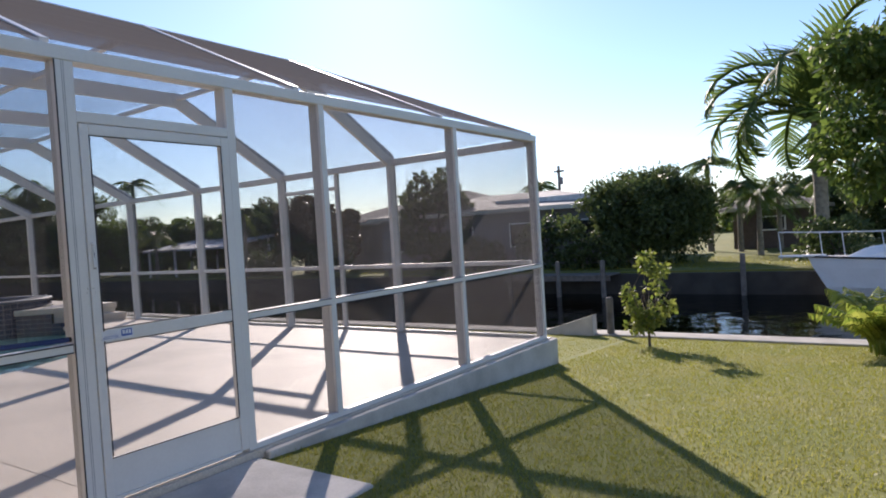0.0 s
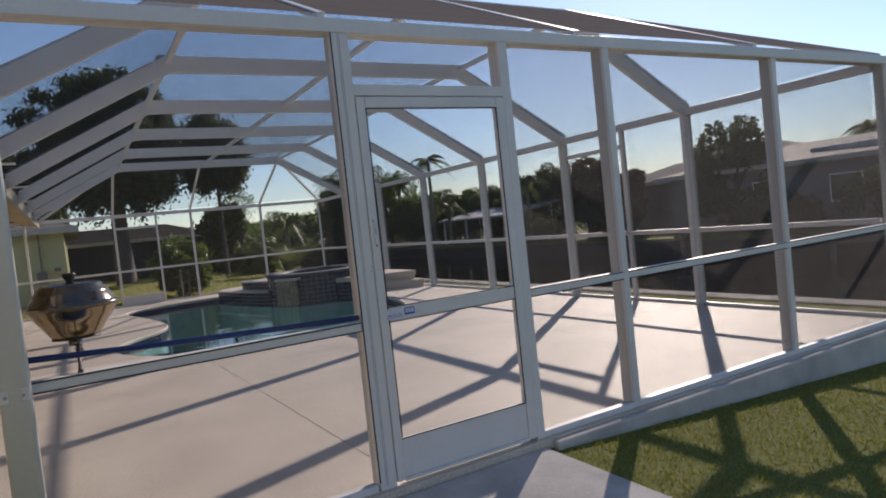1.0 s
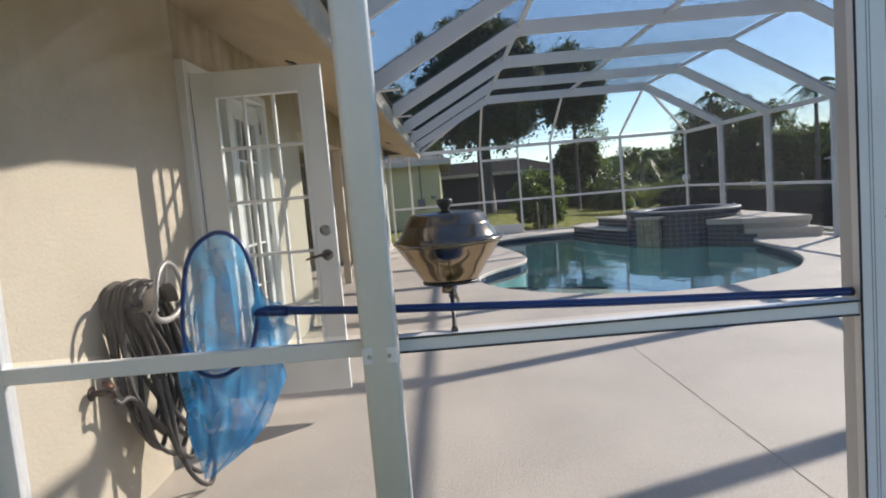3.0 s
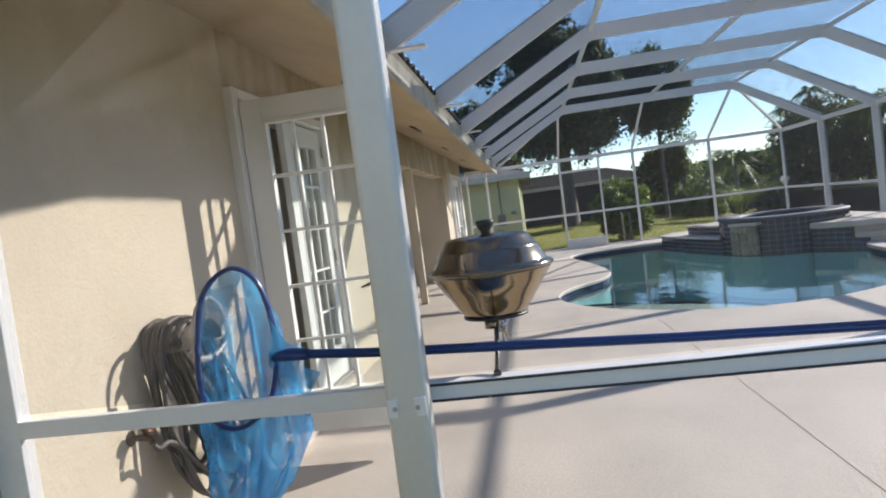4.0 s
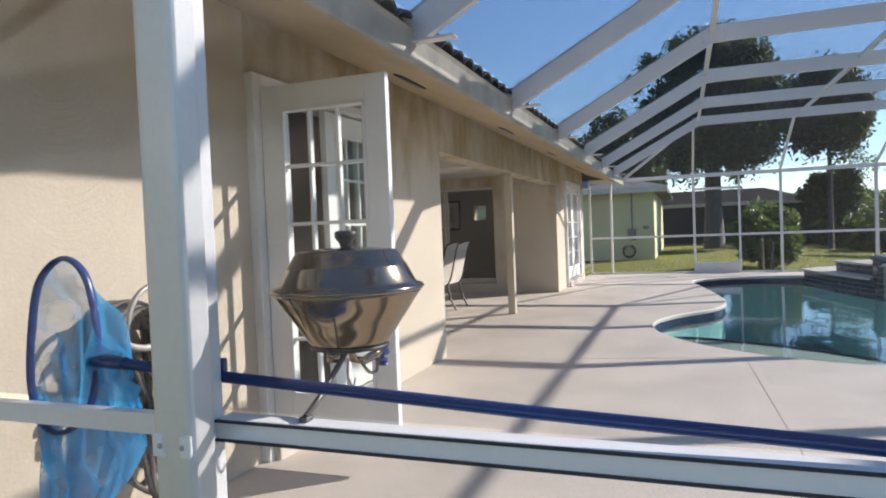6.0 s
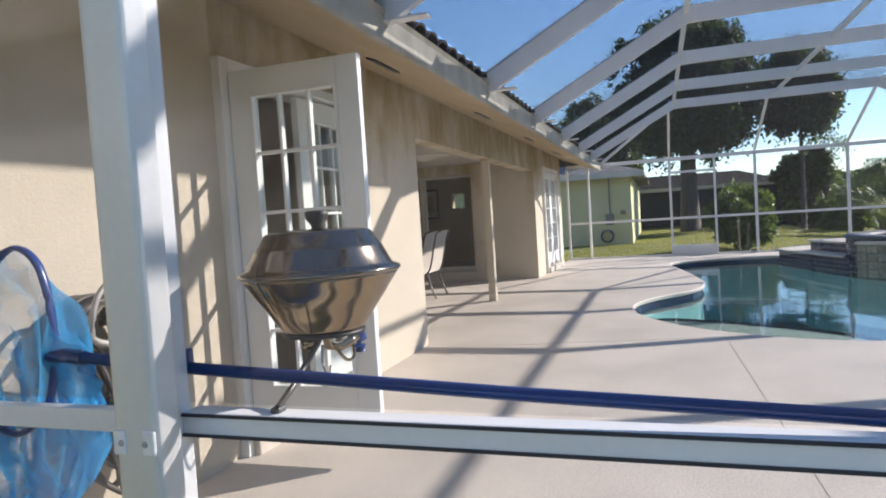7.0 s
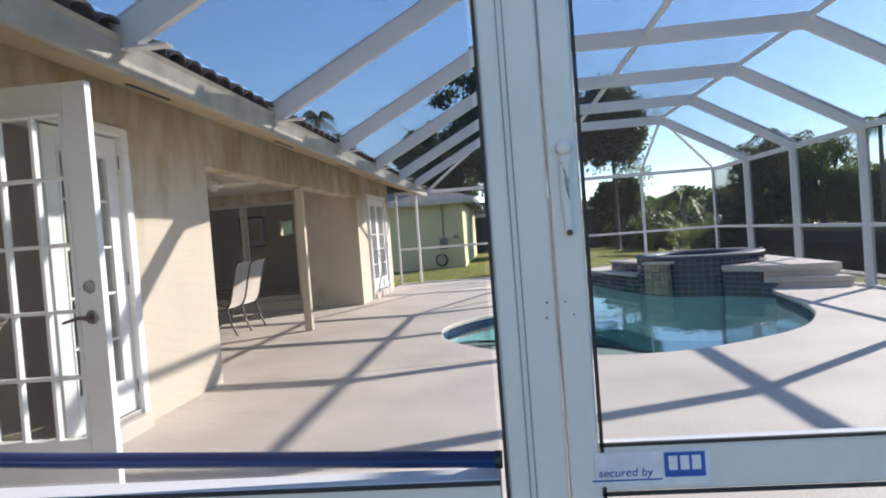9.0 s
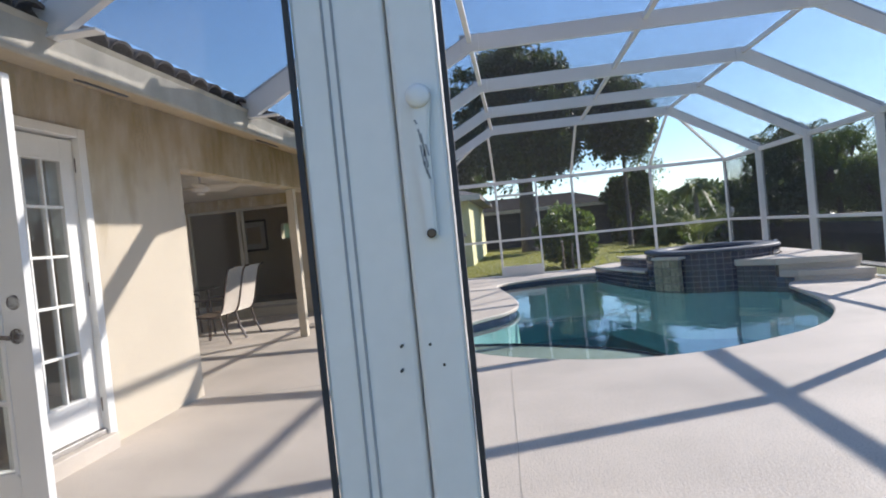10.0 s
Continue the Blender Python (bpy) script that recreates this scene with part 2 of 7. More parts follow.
# ---- mesh helpers ----
def mesh_ob(name, bm, material, parent=None, label="", smooth=False):
    me = bpy.data.meshes.new(name)
    bm.normal_update()
    bm.to_mesh(me)
    bm.free()
    for m in (material if isinstance(material, (list, tuple)) else [material]):
        me.materials.append(m)
    if smooth:
        for p in me.polygons:
            p.use_smooth = True
    ob = new(name, me)
    if parent:
        ob.parent = parent
    if label:
        ob["label"] = label
    return ob


def part(name, bm, material, parent, label="", smooth=False):
    return mesh_ob(name, bm, material, parent, label, smooth)


def thing(name, label, category, group="", kind=""):
    return tagged(new(name), label, category, group, kind)


def add_box(bm, x0, x1, y0, y1, z0, z1, bevel=0.0, mi=0):
    vs = [bm.verts.new(p) for p in ((x0, y0, z0), (x1, y0, z0), (x1, y1, z0), (x0, y1, z0),
                                    (x0, y0, z1), (x1, y0, z1), (x1, y1, z1), (x0, y1, z1))]
    fs = [bm.faces.new([vs[i] for i in q]) for q in ((3, 2, 1, 0), (4, 5, 6, 7), (0, 1, 5, 4), (1, 2, 6, 5), (2, 3, 7, 6), (3, 0, 4, 7))]
    for f in fs:
        f.material_index = mi
    if bevel:
        es = list({e for f in fs for e in f.edges})
        bmesh.ops.bevel(bm, geom=es, offset=bevel, segments=2, affect="EDGES", profile=0.5, material=mi)
    return bm


def box(x0, x1, y0, y1, z0, z1, bevel=0.0):
    return add_box(bmesh.new(), min(x0, x1), max(x0, x1), min(y0, y1), max(y0, y1), min(z0, z1), max(z0, z1), bevel)


def add_bar(bm, p, q, w, h, up=(0, 0, 1), bevel=0.0):
    """A rectangular bar from p to q: w across, h along up."""
    p, q = Vector(p), Vector(q)
    d = q - p
    t = d.normalized()
    if abs(t.dot(Vector(up).normalized())) > 0.999:
        up = (1, 0, 0)
    side = t.cross(Vector(up)).normalized()
    u = side.cross(t)
    m = Matrix((side, t, u)).transposed().to_4x4()
    m.translation = p
    tmp = bmesh.new()
    add_box(tmp, -w / 2, w / 2, 0, d.length, -h / 2, h / 2, bevel)
    tmp.transform(m)
    me = bpy.data.meshes.new("tmp")
    tmp.to_mesh(me)
    tmp.free()
    bm.from_mesh(me)
    bpy.data.meshes.remove(me)
    return bm


def bar(p, q, w, h, up=(0, 0, 1), bevel=0.0):
    return add_bar(bmesh.new(), p, q, w, h, up, bevel)


def add_tube(bm, pts, radii, seg=8, closed=False, cap=True):
    """A round tube through pts, with a radius at each."""
    pts = [Vector(p) for p in pts]
    if not isinstance(radii, (list, tuple)):
        radii = [radii] * len(pts)
    rings, n = [], len(pts)
    ref = Vector((0, 0, 1))
    for i, p in enumerate(pts):
        a = pts[(i - 1) % n] if (closed or i > 0) else p
        b = pts[(i + 1) % n] if (closed or i < n - 1) else p
        t = (b - a)
        t = t.normalized() if t.length > 1e-9 else Vector((0, 0, 1))
        s = t.cross(ref)
        if s.length < 0.15:
            s = t.cross(Vector((1, 0, 0)))
        s.normalize()
        u = s.cross(t)
        rings.append([bm.verts.new(p + radii[i] * (math.cos(2 * math.pi * k / seg) * s + math.sin(2 * math.pi * k / seg) * u)) for k in range(seg)])
    for i in range(n if closed else n - 1):
        a, b = rings[i], rings[(i + 1) % n]
        for k in range(seg):
            bm.faces.new((a[k], a[(k + 1) % seg], b[(k + 1) % seg], b[k]))
    if cap and not closed:
        bm.faces.new(rings[0])
        bm.faces.new(list(reversed(rings[-1])))
    return bm


def tube(pts, radii, seg=8, closed=False):
    return add_tube(bmesh.new(), pts, radii, seg, closed)


def lathe(profile, seg=40, centre=(0, 0, 0)):
    """Turns (radius, height) pairs about a vertical axis."""
    bm = bmesh.new()
    rings = []
    for r, z in profile:
        rings.append([bm.verts.new((centre[0] + max(r, 1e-4) * math.cos(2 * math.pi * k / seg), centre[1] + max(r, 1e-4) * math.sin(2 * math.pi * k / seg), centre[2] + z)) for k in range(seg)])
    for a, b in zip(rings, rings[1:]):
        for k in range(seg):
            bm.faces.new((a[k], a[(k + 1) % seg], b[(k + 1) % seg], b[k]))
    bm.faces.new(list(reversed(rings[0])))
    bm.faces.new(rings[-1])
    return bm


def poly(pts):
    bm = bmesh.new()
    bm.faces.new([bm.verts.new(p) for p in pts])
    return bm


def spline(points, steps=8, closed=True):
    """A smooth curve through the points (Catmull-Rom)."""
    out, n = [], len(points)
    last = n if closed else n - 1
    for i in range(last):
        p = [Vector(points[(i + k) % n] if closed else points[min(max(i + k, 0), n - 1)]) for k in (-1, 0, 1, 2)]
        for s in range(steps):
            t = s / steps
            out.append(0.5 * ((2 * p[1]) + (p[2] - p[0]) * t + (2 * p[0] - 5 * p[1] + 4 * p[2] - p[3]) * t * t + (3 * p[1] - p[0] - 3 * p[2] + p[3]) * t ** 3))
    if not closed:
        out.append(Vector(points[-1]))
    return out


# ---- the plan ----
XS, XF = -2.72, -17.45          # outer faces of the two end screens
YC, YG, YW = 7.06, 0.31, -0.55  # canal-side screen, gutter edge, house wall
EAVE = 2.19                     # underside of the eave beams
KL, KR, KZ = 1.93, 5.38, 3.125   # bends of the roof beams
BAYS = [-4.77, -6.86, -8.95, -11.04, -13.13, -15.2]
WATER = -0.11


def lawn_z(x, y):
    return -0.055 - 0.0585 * min(max(y - 3.0, 0), 6.9)


# ---- ground, canal ----
def ground():
    xs = [-400, -120, -60, -36, -26, -20, XF + 0.1, -14, -10, -6, XS - 0.1, -1, 1, 4, 8, 16, 40, 120, 400]
    ys = [-400, -80, -30, -12, -4, YW + 0.05, 1.2, 3.0, 4.2, 5.4, YC - 0.1, 8.2, 9.9, 10.0, 12, 20, 23.2, 23.3, 26, 32, 45, 80, 400]

    def z(x, y):
        if 10.0 <= y <= 23.2:
            return -2.4
        if y >= 23.3:
            return -0.55 + 0.01 * min(y - 23.3, 20)
        return lawn_z(x, y)
    bm = bmesh.new()
    grid = [[bm.verts.new((x, y, z(x, y))) for y in ys] for x in xs]
    for i in range(len(xs) - 1):
        for j in range(len(ys) - 1):
            if XF + 0.1 <= xs[i] and xs[i + 1] <= XS - 0.1 and YW <= ys[j] and ys[j + 1] <= YC - 0.1:
                continue
            f = bm.faces.new((grid[i][j], grid[i + 1][j], grid[i + 1][j + 1], grid[i][j + 1]))
            f.material_index = 1 if 10.0 <= ys[j] < 23.2 else 0
    tagged(mesh_ob("ground", bm, [GRASS, MUD]), "mown green lawn running down to a canal", "lawn", kind="structure")


ground()
tagged(mesh_ob("canal_water", poly([(-400, 9.95, -1.35), (400, 9.95, -1.35), (400, 23.4, -1.35), (-400, 23.4, -1.35)]), SEA),
       "dark brown canal water with small ripples", "water", kind="structure")
# grey concrete for the near wall, near-black for the far one
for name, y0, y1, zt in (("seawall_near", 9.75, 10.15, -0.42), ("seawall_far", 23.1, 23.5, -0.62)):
    tagged(mesh_ob(name, box(-120, 60, y0, y1, -2.6, zt, 0.02), mat("seawall_concrete", (0.36, 0.34, 0.30), 0.9, var=0.2, scale=3, bump=0.4, bscale=60) if y0 < 15 else mat("dark_concrete", (0.05, 0.045, 0.038), 0.9, var=0.2, scale=2)), "weathered concrete seawall with a flat cap", "seawall", kind="structure")


# ---- pool deck ----
POOL = spline([(-15.4, 1.72, 0), (-14.1, 1.86, 0), (-12.8, 2.05, 0), (-11.8, 2.11, 0), (-11.1, 1.95, 0), (-10.5, 1.52, 0), (-9.95, 1.25, 0), (-9.4, 1.2, 0), (-8.8, 1.37, 0),
               (-8.2, 1.77, 0), (-7.8, 2.27, 0), (-7.56, 2.8, 0), (-7.51, 3.25, 0), (-7.6, 3.75, 0), (-7.88, 4.3, 0), (-8.22, 4.79, 0), (-8.65, 5.16, 0), (-9.3, 5.5, 0),
               (-10.05, 5.7, 0), (-10.8, 5.82, 0), (-11.5, 5.93, 0), (-12.2, 6.25, 0), (-13.6, 6.2, 0), (-14.9, 5.5, 0), (-15.9, 4.7, 0), (-16.3, 3.6, 0), (-16.1, 2.4, 0)], 5)


def deck():
    bm = bmesh.new()
    outer = [(XF, YW + 0.002, 0), (XS + 0.03, YW + 0.002, 0), (XS + 0.03, YC + 0.05, 0), (XF, YC + 0.05, 0)]
    # a straight joint splits the outer edge into short runs so that the fill stays even
    ring = []
    for a, b in zip(outer, outer[1:] + outer[:1]):
        n = 14 if abs(a[0] - b[0]) > 1 else 8
        ring += [Vector(a).lerp(Vector(b), k / n) for k in range(n)]
    vo = [bm.verts.new(p) for p in ring]
    vi = [bm.verts.new(p) for p in POOL]
    es = [bm.edges.new((v[i], v[(i + 1) % len(v)])) for v in (vo, vi) for i in range(len(v))]
    bmesh.ops.triangle_fill(bm, use_beauty=True, use_dissolve=False, edges=es)
    for f in bm.faces:
        if f.normal.z < 0:
            f.normal_flip()
    low = [bm.verts.new((p.x, p.y, -0.6)) for p in ring]
    for i in range(len(vo)):
        j = (i + 1) % len(vo)
        bm.faces.new((vo[i], low[i], low[j], vo[j]))
    return tagged(mesh_ob("floor_deck", bm, DECK), "cream textured concrete pool deck with thin control joints", "pool deck", kind="structure")


deck_ob = deck()
# tapered concrete kerb that carries the end screen and shows above the falling lawn
tagged(mesh_ob("kerb", box(XS + 0.032, XS + 0.085, 3.07, YC + 0.09, -0.6, -0.012, 0.012), CONCRETE), "rough concrete kerb under the end screen", "kerb", kind="structure")
tagged(mesh_ob("kerb_canal", box(XF, XS + 0.03, YC + 0.055, YC + 0.12, -0.7, -0.012, 0.012), CONCRETE), "rough concrete kerb on the canal side", "kerb", kind="structure")
tagged(mesh_ob("door_pad", box(XS + 0.034, -1.75, 1.5, 3.02, -0.4, -0.035, 0.015), CONCRETE), "pale concrete landing outside the screen door", "landing", kind="structure")
# control joints: thin dark lines let into the deck
for k, (p, q) in enumerate((((-2.75, 2.20), (-7.75, 2.07)), ((-7.2, -0.5), (-7.75, 2.25)))):
    tagged(mesh_ob("deck_joint", bar((p[0], p[1], 0.0005), (q[0], q[1], 0.0005), 0.004, 0.003), JOINT), "thin control joint in the deck", "joint", kind="structure")


def ring_sweep(path, section, closed=True):
    """Sweeps (outward, height) pairs round a level closed path."""
    bm = bmesh.new()
    rings, n = [], len(path)
    for i, p in enumerate(path):
        t = (path[(i + 1) % n] - path[(i - 1) % n])
        t.z = 0
        t.normalize()
        out = Vector((t.y, -t.x, 0))
        rings.append([bm.verts.new(p + out * o + Vector((0, 0, z))) for o, z in section])
    m = len(section)
    for i in range(n):
        a, b = rings[i], rings[(i + 1) % n]
        for k in range(m - 1):
            bm.faces.new((a[k], a[k + 1], b[k + 1], b[k]))
    bmesh.ops.recalc_face_normals(bm, faces=bm.faces[:])
    return bm


area2 = sum(a.x * b.y - b.x * a.y for a, b in zip(POOL, POOL[1:] + POOL[:1]))
OUT = 1 if area2 > 0 else -1
coping = [(0.02 * OUT, -0.0015), (0.0, 0.0004), (-0.035 * OUT, 0.0), (-0.05 * OUT, -0.012), (-0.045 * OUT, -0.045), (-0.02 * OUT, -0.055), (0.02 * OUT, -0.055)]
tagged(mesh_ob("pool_coping", ring_sweep(POOL, coping), DECK), "cream rounded pool coping", "coping", kind="structure")
tagged(mesh_ob("waterline_band", ring_sweep(POOL, [(0.0, -0.05), (-0.012 * OUT, -0.05), (-0.012 * OUT, -0.22), (0.0, -0.22)]), TILE), "dark blue waterline tile band", "tile band", kind="structure")


def basin():
    bm = bmesh.new()
    n = len(POOL)
    c = sum(POOL, Vector()) / n

    def depth(x, y):
        return -0.65 - 1.25 * min(max((math.hypot(x + 9.2, y - 2.1) - 1.3) / 1.7, 0), 1)
    rows = []
    for s, zf in ((1.0, 0.06), (0.97, 0.75), (0.90, 0.96), (0.7, 1.0), (0.4, 1.0), (0.15, 1.0)):
        ring = []
        for p in POOL:
            q = c.lerp(p, s)
            ring.append(bm.verts.new((q.x, q.y, depth(q.x, q.y) * zf - 0.05)))
        rows.append(ring)
    for a, b in zip(rows, rows[1:]):
        for i in range(n):
            bm.faces.new((a[i], a[(i + 1) % n], b[(i + 1) % n], b[i]))
    bm.faces.new(rows[-1])
    bmesh.ops.recalc_face_normals(bm, faces=bm.faces[:])
    for f in bm.faces:
        f.normal_flip()
    tagged(mesh_ob("pool_basin", bm, PLASTER, smooth=True), "pale blue plaster pool basin", "pool", kind="structure")


basin()
tagged(mesh_ob("pool_water", poly([(p.x, p.y, WATER) for p in (POOL if OUT > 0 else list(reversed(POOL)))]), POOLWATER), "clear blue pool water, nearly still", "water", kind="structure")

# tinted sheets added in the basin stand in for light lost with depth
DEPTH_TINT = bpy.data.materials.new("depth_tint_sheet")
DEPTH_TINT.use_nodes = True
dn = DEPTH_TINT.node_tree.nodes
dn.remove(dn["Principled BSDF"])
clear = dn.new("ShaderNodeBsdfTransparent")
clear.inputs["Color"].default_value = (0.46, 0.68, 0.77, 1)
DEPTH_TINT.node_tree.links.new(clear.outputs["BSDF"], dn["Material Output"].inputs["Surface"])
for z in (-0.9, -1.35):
    tagged(mesh_ob("depth_tint_sheet", poly([(p.x, p.y, z) for p in POOL]), DEPTH_TINT), "clear blue-tinted sheet added under the pool surface", "water", kind="structure")

# rounded entry shelf of cream coating with a dark trim along its lip
lip = spline([(-9.3, 1.24, -0.2), (-9.75, 1.5, -0.2), (-9.62, 2.05, -0.2), (-9.32, 2.6, -0.2), (-8.95, 3.1, -0.2), (-8.5, 3.45, -0.2), (-8.0, 3.66, -0.2), (-7.62, 3.7, -0.2), (-7.52, 3.2, -0.2), (-7.6, 2.75, -0.2), (-7.9, 2.2, -0.2), (-8.4, 1.65, -0.2)], 6)
top_lip = [p.copy() for p in lip]
shelf = bmesh.new()
va = [shelf.verts.new(p) for p in top_lip]
vb = [shelf.verts.new((p.x, p.y, -0.62)) for p in top_lip]
shelf.faces.new(va)
for i in range(len(va)):
    shelf.faces.new((va[i], vb[i], vb[(i + 1) % len(vb)], va[(i + 1) % len(va)]))
bmesh.ops.recalc_face_normals(shelf, faces=shelf.faces[:])
shelf_ob = tagged(mesh_ob("pool_shelf", shelf, DECK), "cream rounded entry shelf just under the pool water", "pool step", kind="structure")
part("shelf_trim", tube([p + Vector((0, 0, 0.004)) for p in top_lip[:int(len(top_lip) * 0.60)]], [0.022] * int(len(top_lip) * 0.60), 6), TILE, shelf_ob, "dark blue trim tiles")


# ---- spa, raised walls, steps ----
SPA = Vector((-13.6, 5.48, 0))
SPAR, SPAZ = 1.05, 0.50


def tiled_wall(name, path, z0, z1, label, parent=None, thick=0.05, tw=0.115, th=0.085):
    """A low wall along a path, faced with small square tiles that stand proud of their grout."""
    n = len(path)
    bm = bmesh.new()
    face = bmesh.new()
    lens = [0.0]
    for a, b in zip(path, path[1:]):
        lens.append(lens[-1] + (b - a).length)

    def at(s):
        for i in range(n - 1):
            if s <= lens[i + 1] or i == n - 2:
                t = (s - lens[i]) / max(lens[i + 1] - lens[i], 1e-6)
                d = (path[i + 1] - path[i]).normalized()
                return path[i].lerp(path[i + 1], t), Vector((d.y, -d.x, 0))
    foot = bmesh.new()
    zf, z0 = z0, max(z0, -0.17)
    for i in range(n - 1):
        a, b = path[i], path[i + 1]
        foot.faces.new([foot.verts.new(v) for v in (a + Vector((0, 0, zf)), b + Vector((0, 0, zf)), b + Vector((0, 0, z0)), a + Vector((0, 0, z0)))])
        q = [bm.verts.new(v) for v in (a + Vector((0, 0, z0)), b + Vector((0, 0, z0)), b + Vector((0, 0, z1)), a + Vector((0, 0, z1)))]
        bm.faces.new(q)
    rows = max(1, round((z1 - z0) / th))
    cols = max(1, round(lens[-1] / tw))
    hh, ww, g = (z1 - z0) / rows, lens[-1] / cols, 0.006
    for r in range(rows):
        for c in range(cols):
            pa, oa = at(c * ww + g)
            pb, ob2 = at((c + 1) * ww - g)
            zl, zh = z0 + r * hh + g, z0 + (r + 1) * hh - g
            quad = [pa + Vector((0, 0, zl)), pb + Vector((0, 0, zl)), pb + Vector((0, 0, zh)), pa + Vector((0, 0, zh))]
            fr = [face.verts.new(v + oa * 0.008) for v in quad]
            bk = [face.verts.new(v) for v in quad]
            face.faces.new(fr)
            for k in range(4):
                face.faces.new((bk[k], bk[(k + 1) % 4], fr[(k + 1) % 4], fr[k]))
    w = tagged(mesh_ob(name, bm, GROUT, parent), label, "" if parent else "wall", kind="" if parent else "structure")
    mesh_ob("plaster_footing", foot, PLASTER, w, "pale blue plaster under the waterline")
    t = mesh_ob("tile_facing", face, TILE, w, "small dark blue glazed tiles")
    t["kind"] = "stuff"
    return w


spa = thing("spa", "raised round spa faced with dark blue tiles", "spa", kind="structure")
circle = [SPA + Vector((SPAR * math.cos(2 * math.pi * k / 40), SPAR * math.sin(2 * math.pi * k / 40), 0)) for k in range(41)]
tiled_wall("spa_wall", circle, -1.2, SPAZ - 0.045, "", spa)
part("rim", ring_sweep(circle[:-1], [(-0.36, 0.30), (-0.36, SPAZ - 0.04), (-0.34, SPAZ), (0.012, SPAZ), (0.03, SPAZ - 0.015), (0.03, SPAZ - 0.045), (0.0, SPAZ - 0.05)]), mat("dark_coping", (0.10, 0.105, 0.12), 0.6, var=0.15, scale=6), spa, "dark stone spa rim", True)
part("spa_inner_wall", ring_sweep(circle[:-1], [(-0.36, SPAZ - 0.04), (-0.37, -0.5), (-1.0, -0.5)]), TILE, spa)
part("spa_water", poly([c + (SPA - c).normalized() * 0.36 + Vector((0, 0, SPAZ - 0.07)) for c in circle[:-1]]), POOLWATER, spa)
# spillway pier with pale tiles and a slab on top
sd = Vector((0.63, -0.77, 0)).normalized()
sn = Vector((-sd.y, sd.x, 0))
pier = part("spillway", bmesh.new(), SPILLTILE, spa, "pale stone spillway pier")
for r in range(4):
    for c in range(3):
        p = SPA + sd * (SPAR + 0.10) + sn * (-0.24 + 0.16 * c + 0.08) + Vector((0, 0, -0.12 + 0.125 * r + 0.062))
        part("stone_tile", bar(p - sn * 0.077, p + sn * 0.077, 0.09, 0.118, (0, 0, 1), 0.006), SPILLTILE, pier)
part("spill_slab", bar(SPA + sd * (SPAR + 0.03) - sn * 0.26 + Vector((0, 0, 0.405)), SPA + sd * (SPAR + 0.03) + sn * 0.26 + Vector((0, 0, 0.405)), 0.26, 0.045, (0, 0, 1), 0.008), DECK, pier)

# raised bond-beam wall, stepping down towards the far end of the pool
lw = [Vector((-15.95, 3.80, 0)), Vector((-14.7, 4.08, 0)), Vector((-13.55, 4.42, 0))]
uw = [Vector((-15.35, 4.24, 0)), Vector((-14.5, 4.46, 0)), Vector((-13.9, 4.72, 0))]
tiled_wall("raised_wall", lw, -1.2, 0.13, "raised dark blue tiled pool wall")
tiled_wall("raised_wall", uw, 0.15, 0.32, "upper dark blue tiled wall beside the spa")


def prism(pts, z0, z1, bevel=0.012):
    bm = bmesh.new()
    lo = [bm.verts.new((x, y, z0)) for x, y in pts]
    hi = [bm.verts.new((x, y, z1)) for x, y in pts]
    bm.faces.new(hi)
    bm.faces.new(list(reversed(lo)))
    n = len(pts)
    for i in range(n):
        bm.faces.new((lo[i], lo[(i + 1) % n], hi[(i + 1) % n], hi[i]))
    bmesh.ops.recalc_face_normals(bm, faces=bm.faces[:])
    if bevel:
        bmesh.ops.bevel(bm, geom=[e for e in bm.edges], offset=bevel, segments=2, affect="EDGES", profile=0.5)
    return bm


tagged(mesh_ob("raised_terrace", prism([(-16.02, 3.74), (-14.7, 4.03), (-13.6, 4.36), (-14.2, 4.72), (-14.9, 5.2), (-15.3, 6.3), (-16.7, 5.6), (-16.6, 4.2)], 0.13, 0.165, 0.008), DECK), "cream raised terrace behind the pool wall", "terrace", kind="structure")
tagged(mesh_ob("raised_terrace", prism([(-15.42, 4.18), (-14.5, 4.41), (-13.92, 4.66), (-14.3, 4.86), (-14.7, 5.3), (-15.3, 5.9)], 0.32, 0.355, 0.008), DECK), "cream upper terrace step beside the spa", "terrace", kind="structure")
rw = [Vector((-12.50, 5.53, 0)), Vector((-12.03, 5.93, 0)), Vector((-11.83, 6.10, 0))]
tiled_wall("raised_wall", rw[:2], -1.2, 0.228, "raised dark blue tiled pool wall")
tiled_wall("raised_wall", rw[1:], -1.2, 0.055, "raised dark blue tiled pool wall")
ring = [(SPA.x + (SPAR + 0.04) * math.cos(radians(a)), SPA.y + (SPAR + 0.04) * math.sin(radians(a))) for a in range(5, 121, 15)]
tagged(mesh_ob("platform", prism([(-12.49, 5.50), (-12.00, 5.92), (-11.64, 6.93), (-14.3, 6.93)] + ring[::-1], 0.23, 0.325, 0.008), DECK), "cream raised platform beside the spa", "platform", kind="structure")
tagged(mesh_ob("platform_base", prism([(-12.05, 5.98), (-11.67, 6.91), (-13.0, 6.91), (-12.6, 6.0)], -0.02, 0.229, 0.0), DECK), "cream riser under the spa platform", "platform", kind="structure")
tagged(mesh_ob("platform_step", prism([(-12.01, 5.97), (-11.79, 6.13), (-11.32, 6.94), (-11.64, 6.94)], 0.056, 0.15, 0.01), DECK), "cream step up to the spa platform", "step", kind="structure")
tagged(mesh_ob("step_base", prism([(-11.99, 5.99), (-11.80, 6.15), (-11.34, 6.92), (-11.62, 6.92)], -0.02, 0.055, 0.0), DECK), "cream base under the platform step", "step", kind="structure")


